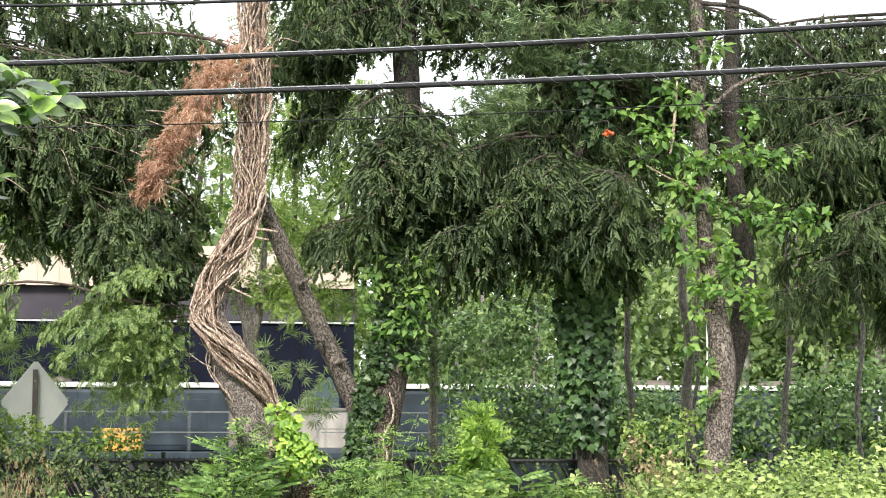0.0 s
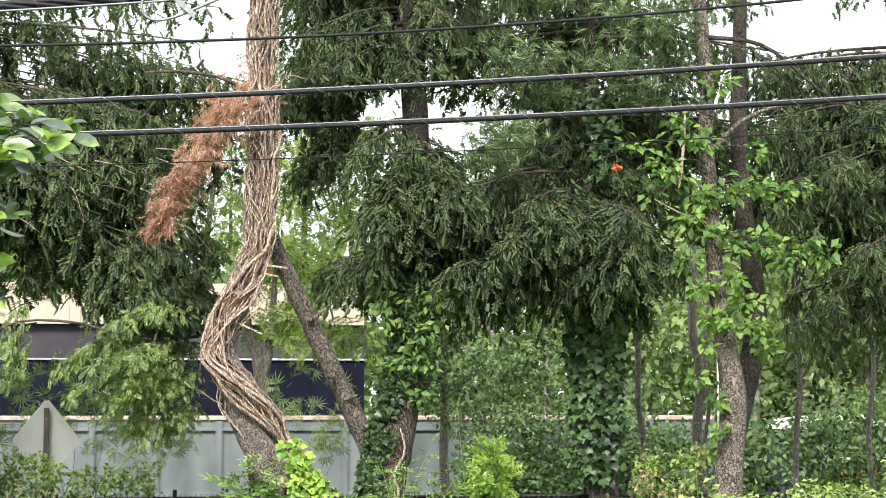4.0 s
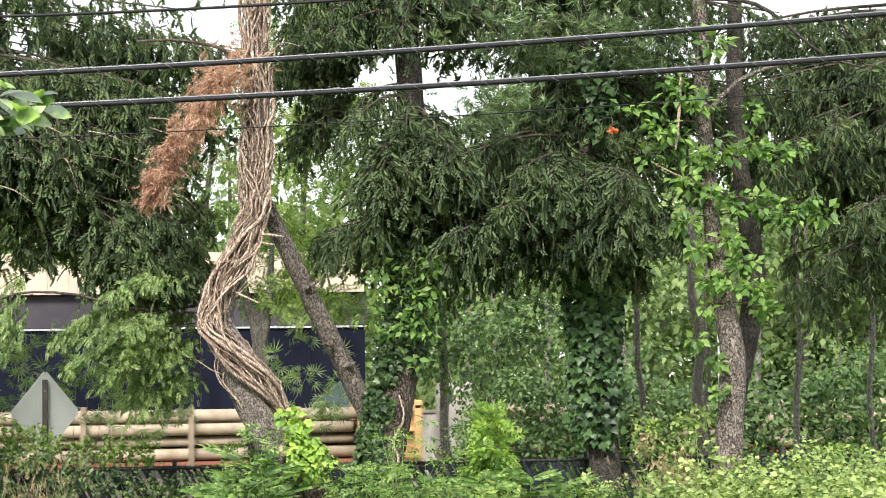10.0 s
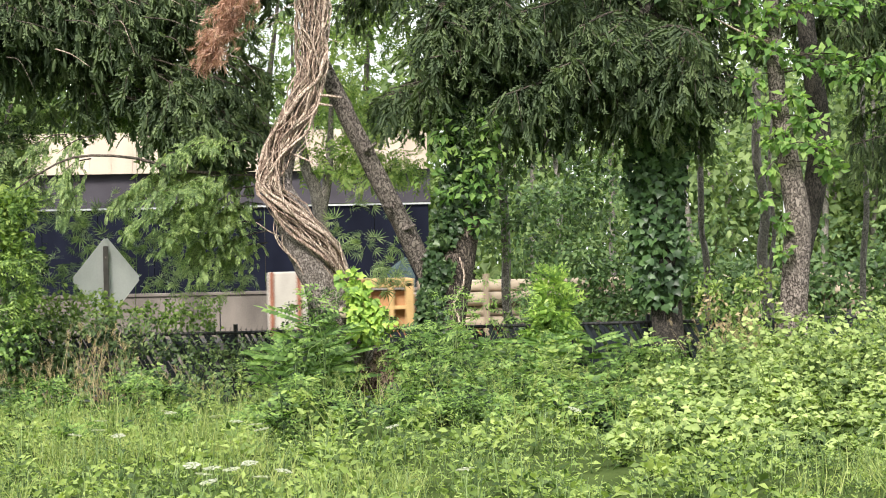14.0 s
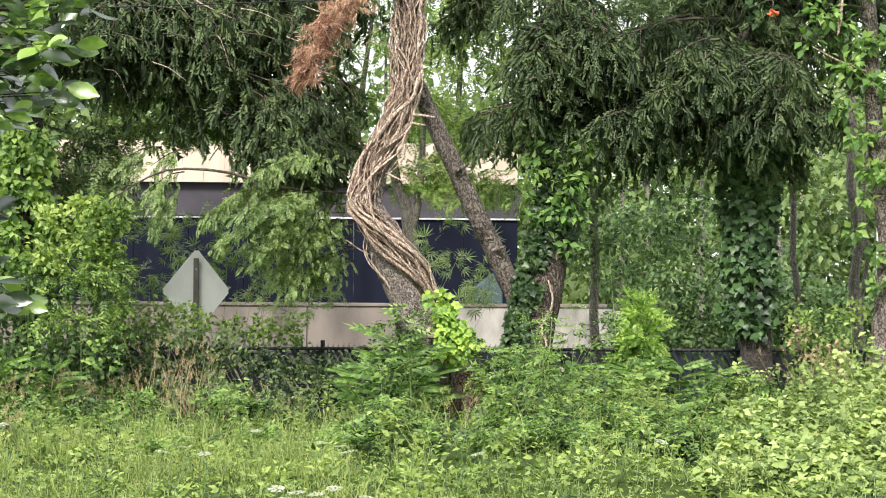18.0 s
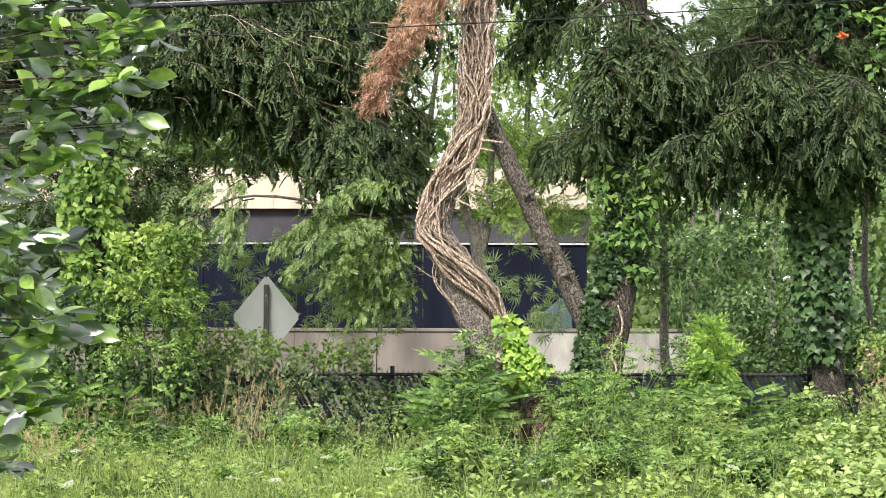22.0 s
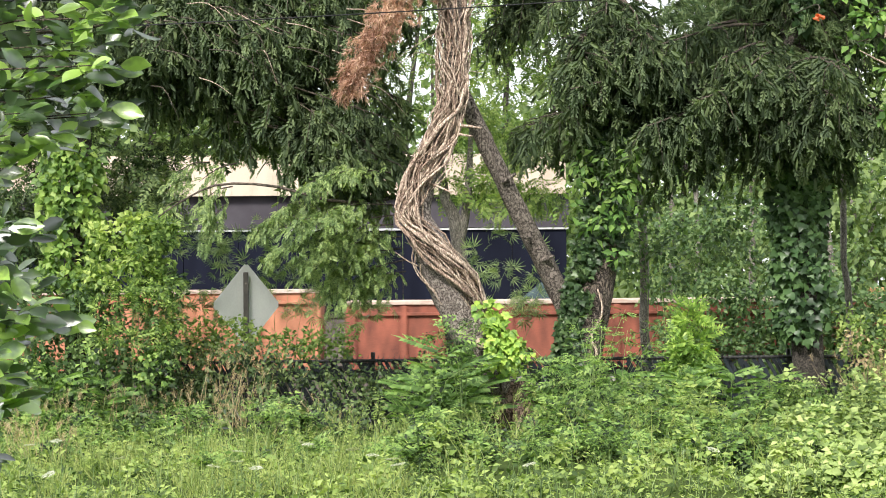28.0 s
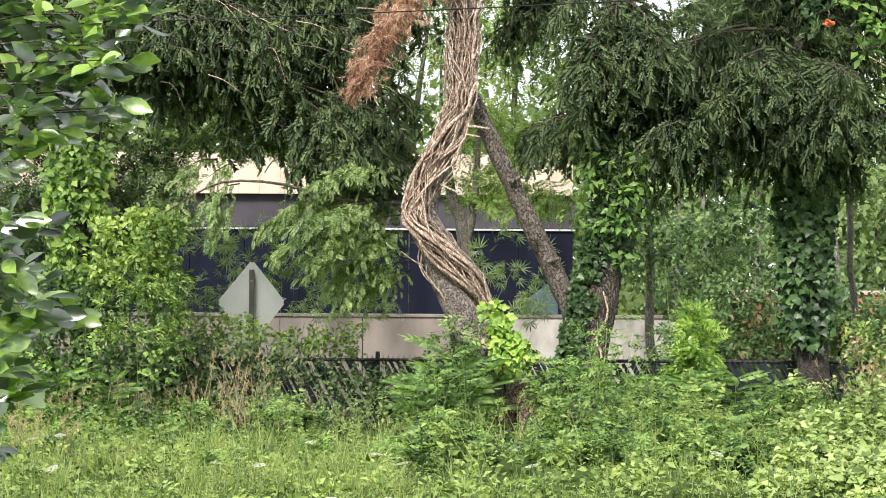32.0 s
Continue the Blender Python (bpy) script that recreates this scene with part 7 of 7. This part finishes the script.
for x, y, top in ((0.15, 23.2, 1.0), (0.0, 22.6, 0.85), (0.25, 22.2, 0.8), (0.55, 22.3, 0.7), (-0.1, 23.4, 0.8), (1.8, 22.9, 0.8), (2.2, 22.6, 0.7), (2.7, 23.4, 0.8), (3.4, 23.8, 0.85), (3.0, 22.6, 0.6), (0.35, 23.4, 1.25), (0.55, 23.0, 1.05), (0.68, 23.3, 1.2), (0.45, 22.6, 0.9),
                  (1.85, 23.5, 1.0), (2.0, 23.9, 1.05), (2.5, 24.2, 0.9), (2.9, 24.4, 0.8), (3.2, 24.4, 0.9), (4.0, 24.6, 0.85), (2.3, 23.2, 0.75), (4.5, 24.6, 0.75), (-3.9, 23.6, 0.8), (-4.6, 23.8, 0.9)):
    foot = np.array([x, y, ground_height(x, y)])
    ob = empty("sumac_seedling", foot, "upright seedling with long rows of paired leaflets", "seedling", "seedlings round the trunks")
    tip = foot + (rg.normal(0, 0.06), rg.normal(0, 0.06), top * 0.8)
    gg = Geo()
    tube(gg, [foot, (foot + tip) / 2, tip], [0.009, 0.007, 0.003], 6, 4)
    geo_part("stem", gg, BAMBOO_MAT, ob)
    n = 13
    u = np.linspace(0.3, 1.0, n)[:, None]
    a = np.arange(n) * 2.4 + rg.uniform(0, 6.28)
    d = np.stack([np.cos(a), np.sin(a) - 0.2, rg.uniform(0.15, 0.6, n)], 1)
    gg = Geo()
    scatter(gg, PLUME, foot + (tip - foot) * u, d, np.array([0, -0.5, 0.9]) + rg.normal(0, 0.2, (n, 3)), rg.uniform(0.32, 0.5, n) * top ** 0.5, rg.uniform(0.15, 0.2, n))
    geo_part("leaves", gg, SEEDLING_MAT, ob)

pale = tagged(new("pale_weeds"), "tall pale green weeds with soft tops", "weeds", kind="stuff")
g, w = Geo(), Geo()
for i in range(560):
    y = rg.uniform(14.5, 23.6)
    x = rg.uniform(3.1 + 0.25 * (y - 17), 10)
    top = np.interp(x, [2.4, 4.2, 5.2, 7.0, 10], [0.35, 0.5, 0.68, 0.95, 1.1]) * rg.uniform(0.55, 1.15) * np.interp(y, [15, 19, 22, 23.5], [0.5, 0.85, 1.0, 0.85])
    top *= 1.0 + 1.25 * noise.noise(Vector((x * 1.0, y * 1.0, 1.0)))
    tall_plant(g, w, x, y, top, rg.uniform(0.085, 0.135), LEAF, 0.85, 11, (0, -0.4, 0.95), 0.42)
geo_part("stem_growth", w, BAMBOO_MAT, pale)["kind"] = "stuff"
geo_part("leaves", g, PALE_WEED, pale)

low = tagged(new("low_meadow_plants"), "low broad-leaved meadow plants", "plants", kind="stuff")
g, w = Geo(), Geo()
for i in range(4600):
    x, y = rg.uniform(-5.5, 8.5), 11.8 + 12 * rg.random() ** 1.15
    k = noise.noise(Vector((x * 1.1, y * 1.1, 9.0)))
    if (x > 0.6 and y > 17.5 and rg.random() < 0.7) or (-3.6 < x < -0.3 and y > 20.8 and rg.random() < 0.9):
        continue
    if k > -0.4:
        fine = noise.noise(Vector((x * 0.9, y * 0.9, 21.0))) > -0.05
        plant(g, w, x, y, rg.uniform(0.09, 0.24) * (1 + 1.5 * k), rg.uniform(0.035, 0.06) if fine else rg.uniform(0.06, 0.11), 18 if fine else 12, LEAF, 0.15, rg.uniform(0.2, 0.4) if fine else rg.uniform(0.4, 0.65), 0.45, 0.8)
geo_part("stem_growth", w, BAMBOO_MAT, low)["kind"] = "stuff"
geo_part("leaves", g, LOW_MAT, low)

grass = tagged(new("meadow_grass"), "long meadow grass in loose tufts", "grass", kind="stuff")
g = Geo()
for i in range(3000):
    x, y = rg.uniform(-6, 6.5), rg.uniform(12.0, 24.0)
    if noise.noise(Vector((x * 0.6, y * 0.6, 5.0))) < (-0.12 if x < 0.6 else 0.28):
        continue
    if -3.6 < x < -0.3 and y > 20.8 and rg.random() < 0.85:
        continue
    if y < 16.5 and rg.random() < 0.6:
        continue
    n = int(rg.integers(12, 30))
    top = rg.uniform(0.1, 0.34) * (1.3 if y < 17 else 1.0)
    pos = np.array([x, y, ground_height(x, y)]) + rg.normal(0, 0.05, (n, 3)) * (1, 1, 0)
    d = np.stack([rg.normal(0, 0.4, n), rg.normal(0, 0.4, n), np.ones(n)], 1)
    scatter(g, BLADE, pos, d, rg.normal(0, 1, (n, 3)) + (0, -0.6, 0), top * rg.uniform(0.5, 1.1, n), 0.008)
for i in range(170):
    x, y = rg.uniform(-5.5, 8), rg.uniform(18.0, 24.6)
    if -3.8 < x < -0.2 and y > 20.0:
        continue
    n = int(rg.integers(3, 8))
    pos = np.array([x, y, ground_height(x, y)]) + rg.normal(0, 0.04, (n, 3)) * (1, 1, 0)
    d = np.stack([rg.normal(0, 0.35, n), rg.normal(0, 0.3, n), np.ones(n)], 1)
    ln = rg.uniform(0.3, 0.7) * rg.uniform(0.7, 1.1, n)
    scatter(g, BLADE, pos, d, rg.normal(0, 1, (n, 3)) + (0, -0.6, 0), ln, 0.009)
    tips = pos + d / np.linalg.norm(d, axis=1, keepdims=True) * ln[:, None] * 0.9
    scatter(g, NEEDLES, tips, d + rg.normal(0, 0.2, (n, 3)), rg.normal(0, 1, (n, 3)), 0.12, 0.03)
geo_part("blades", g, GRASS_MAT, grass)

dry = tagged(new("dry_grass"), "dry straw-coloured grass stalks", "grass", kind="stuff")
g = Geo()
for cx, cy, n, top in ((-2.45, 24.3, 40, 0.95), (-2.15, 24.4, 22, 0.9), (-2.9, 24.1, 14, 0.6), (-4.3, 23.5, 26, 0.55), (6.0, 25.0, 60, 0.9), (6.35, 24.6, 30, 0.8), (-3.6, 23.6, 24, 0.6), (-5.2, 24, 24, 0.6), (-4.3, 21.2, 30, 0.42), (-3.9, 20.2, 24, 0.36), (-2.0, 22.8, 14, 0.4), (-2.7, 23.2, 20, 0.55), (-1.2, 23.4, 10, 0.45), (5.9, 23.9, 30, 0.8)):
    pos = np.stack([rg.normal(cx, 0.2, n), rg.normal(cy, 0.15, n), np.full(n, -0.1)], 1)
    d = np.stack([rg.normal(0, 0.4, n), rg.normal(0, 0.2, n), np.ones(n)], 1)
    k = top * rg.uniform(0.5, 1.15, n)
    scatter(g, BLADE, pos, d, rg.normal(0, 1, (n, 3)) + (0, -0.8, 0), k, 0.007)
    tips = pos + d / np.linalg.norm(d, axis=1, keepdims=True) * k[:, None] * 0.9
    scatter(g, NEEDLES, tips, d, rg.normal(0, 1, (n, 3)), 0.13, 0.035)
geo_part("stalks", g, STRAW, dry)

umbel = None
UMBELS = [(-0.55, 12.6), (-0.4, 12.2), (-0.3, 12.9), (-0.15, 12.3), (-0.05, 12.7), (-0.62, 13.4), (-0.2, 13.3), (1.2, 12.2), (-0.45, 13.0), (-1.75, 16.0), (-1.55, 16.3), (-1.3, 15.8), (-1.62, 17.2), (-0.1, 15.6), (-1.0, 17.6), (-1.15, 17.9), (-2.6, 16.9), (-3.7, 18.5), (-3.55, 19.0), (-0.55, 17.0), (-0.4, 16.4), (-0.2, 16.0), (0.95, 15.2), (-2.1, 20.5), (-4.3, 17.2), (2.4, 16.4), (-2.9, 15.8)]
for i, (x, y) in enumerate(UMBELS):
    m = pose(x, y, ground_height(x, y), rg.normal(0, 8), rg.normal(0, 8), rg.uniform(0, 360))
    if umbel is None:
        umbel = empty("white_umbel_flower", (0, 0, 0), "flat white lacy flower head on a thin green stalk", "flower", "white flowers in the meadow")
        gg = Geo()
        tube(gg, [(0, 0, 0), (0.01, 0, 0.16), (0, 0, 0.34)], [0.003, 0.003, 0.002], 5, 4)
        place_mesh("stalk", gg.mesh("stalk", BAMBOO_MAT), umbel)
        gg = Geo()
        nn = 90
        rr, a = 0.047 * np.sqrt(rg.random(nn)), rg.uniform(0, 6.28, nn)
        q = np.stack([rr * np.cos(a), rr * np.sin(a), 0.345 + 0.012 * rg.random(nn) - 1.5 * rr**2], 1)
        scatter(gg, DIAMOND, q, np.stack([np.cos(a), np.sin(a), 0 * a], 1) + rg.normal(0, 0.5, (nn, 3)) * (1, 1, 0.2), np.tile((0, 0, 1.0), (nn, 1)), 0.022, 0.018)
        place_mesh("bloom", gg.mesh("bloom", UMBEL_MAT), umbel)
        umbel.matrix_basis = m
    else:
        copy_thing(umbel, m)


# ---- what moves ----
def motions():
    times = [0, 0.1, 0.2, 0.5, 1, 2, 4, 6, 8, 10, 12, 14, 16, 18, 20, 22, 24, 26, 28, 30, 31, 31.5, 31.8, 31.9, 32]
    for car in TRAIN:
        s = car.location.x
        walk(car, [(t, pose(s + TRAIN_SPEED * t, TRAIN_Y, RAIL_Z, 0, 0, 180 * (car.name in TURNED))) for t in times])
    path = [(0, 20.4), (0.4, 17.4), (0.8, 14.0), (1.0, 12.2), (1.2, 10.2), (1.4, 8.25), (1.6, 6.45), (1.8, 4.65), (2.0, 2.8), (2.3, -0.2), (2.6, -3.1), (3.0, -6.0), (3.4, -9.4), (6, -34), (12, -80), (32, -230)]
    for thing, back, lift in ((truck, 0, 0), (pickup, 1.24, 0.8)):
        rows = []
        for t, x in path:
            yaw = radians(ROAD_TURN + 3) if -9 < x < 18 else 0.0
            slope = 0.0643 if -9 < x < 11.8 else 0.0
            x2 = x + back * math.cos(yaw)
            rows.append((t, pose(x2, road_middle(x) - back * math.sin(yaw), road_height(x) + slope * back + lift, 0, -math.degrees(slope), -math.degrees(yaw))))
        walk(thing, rows)


motions()
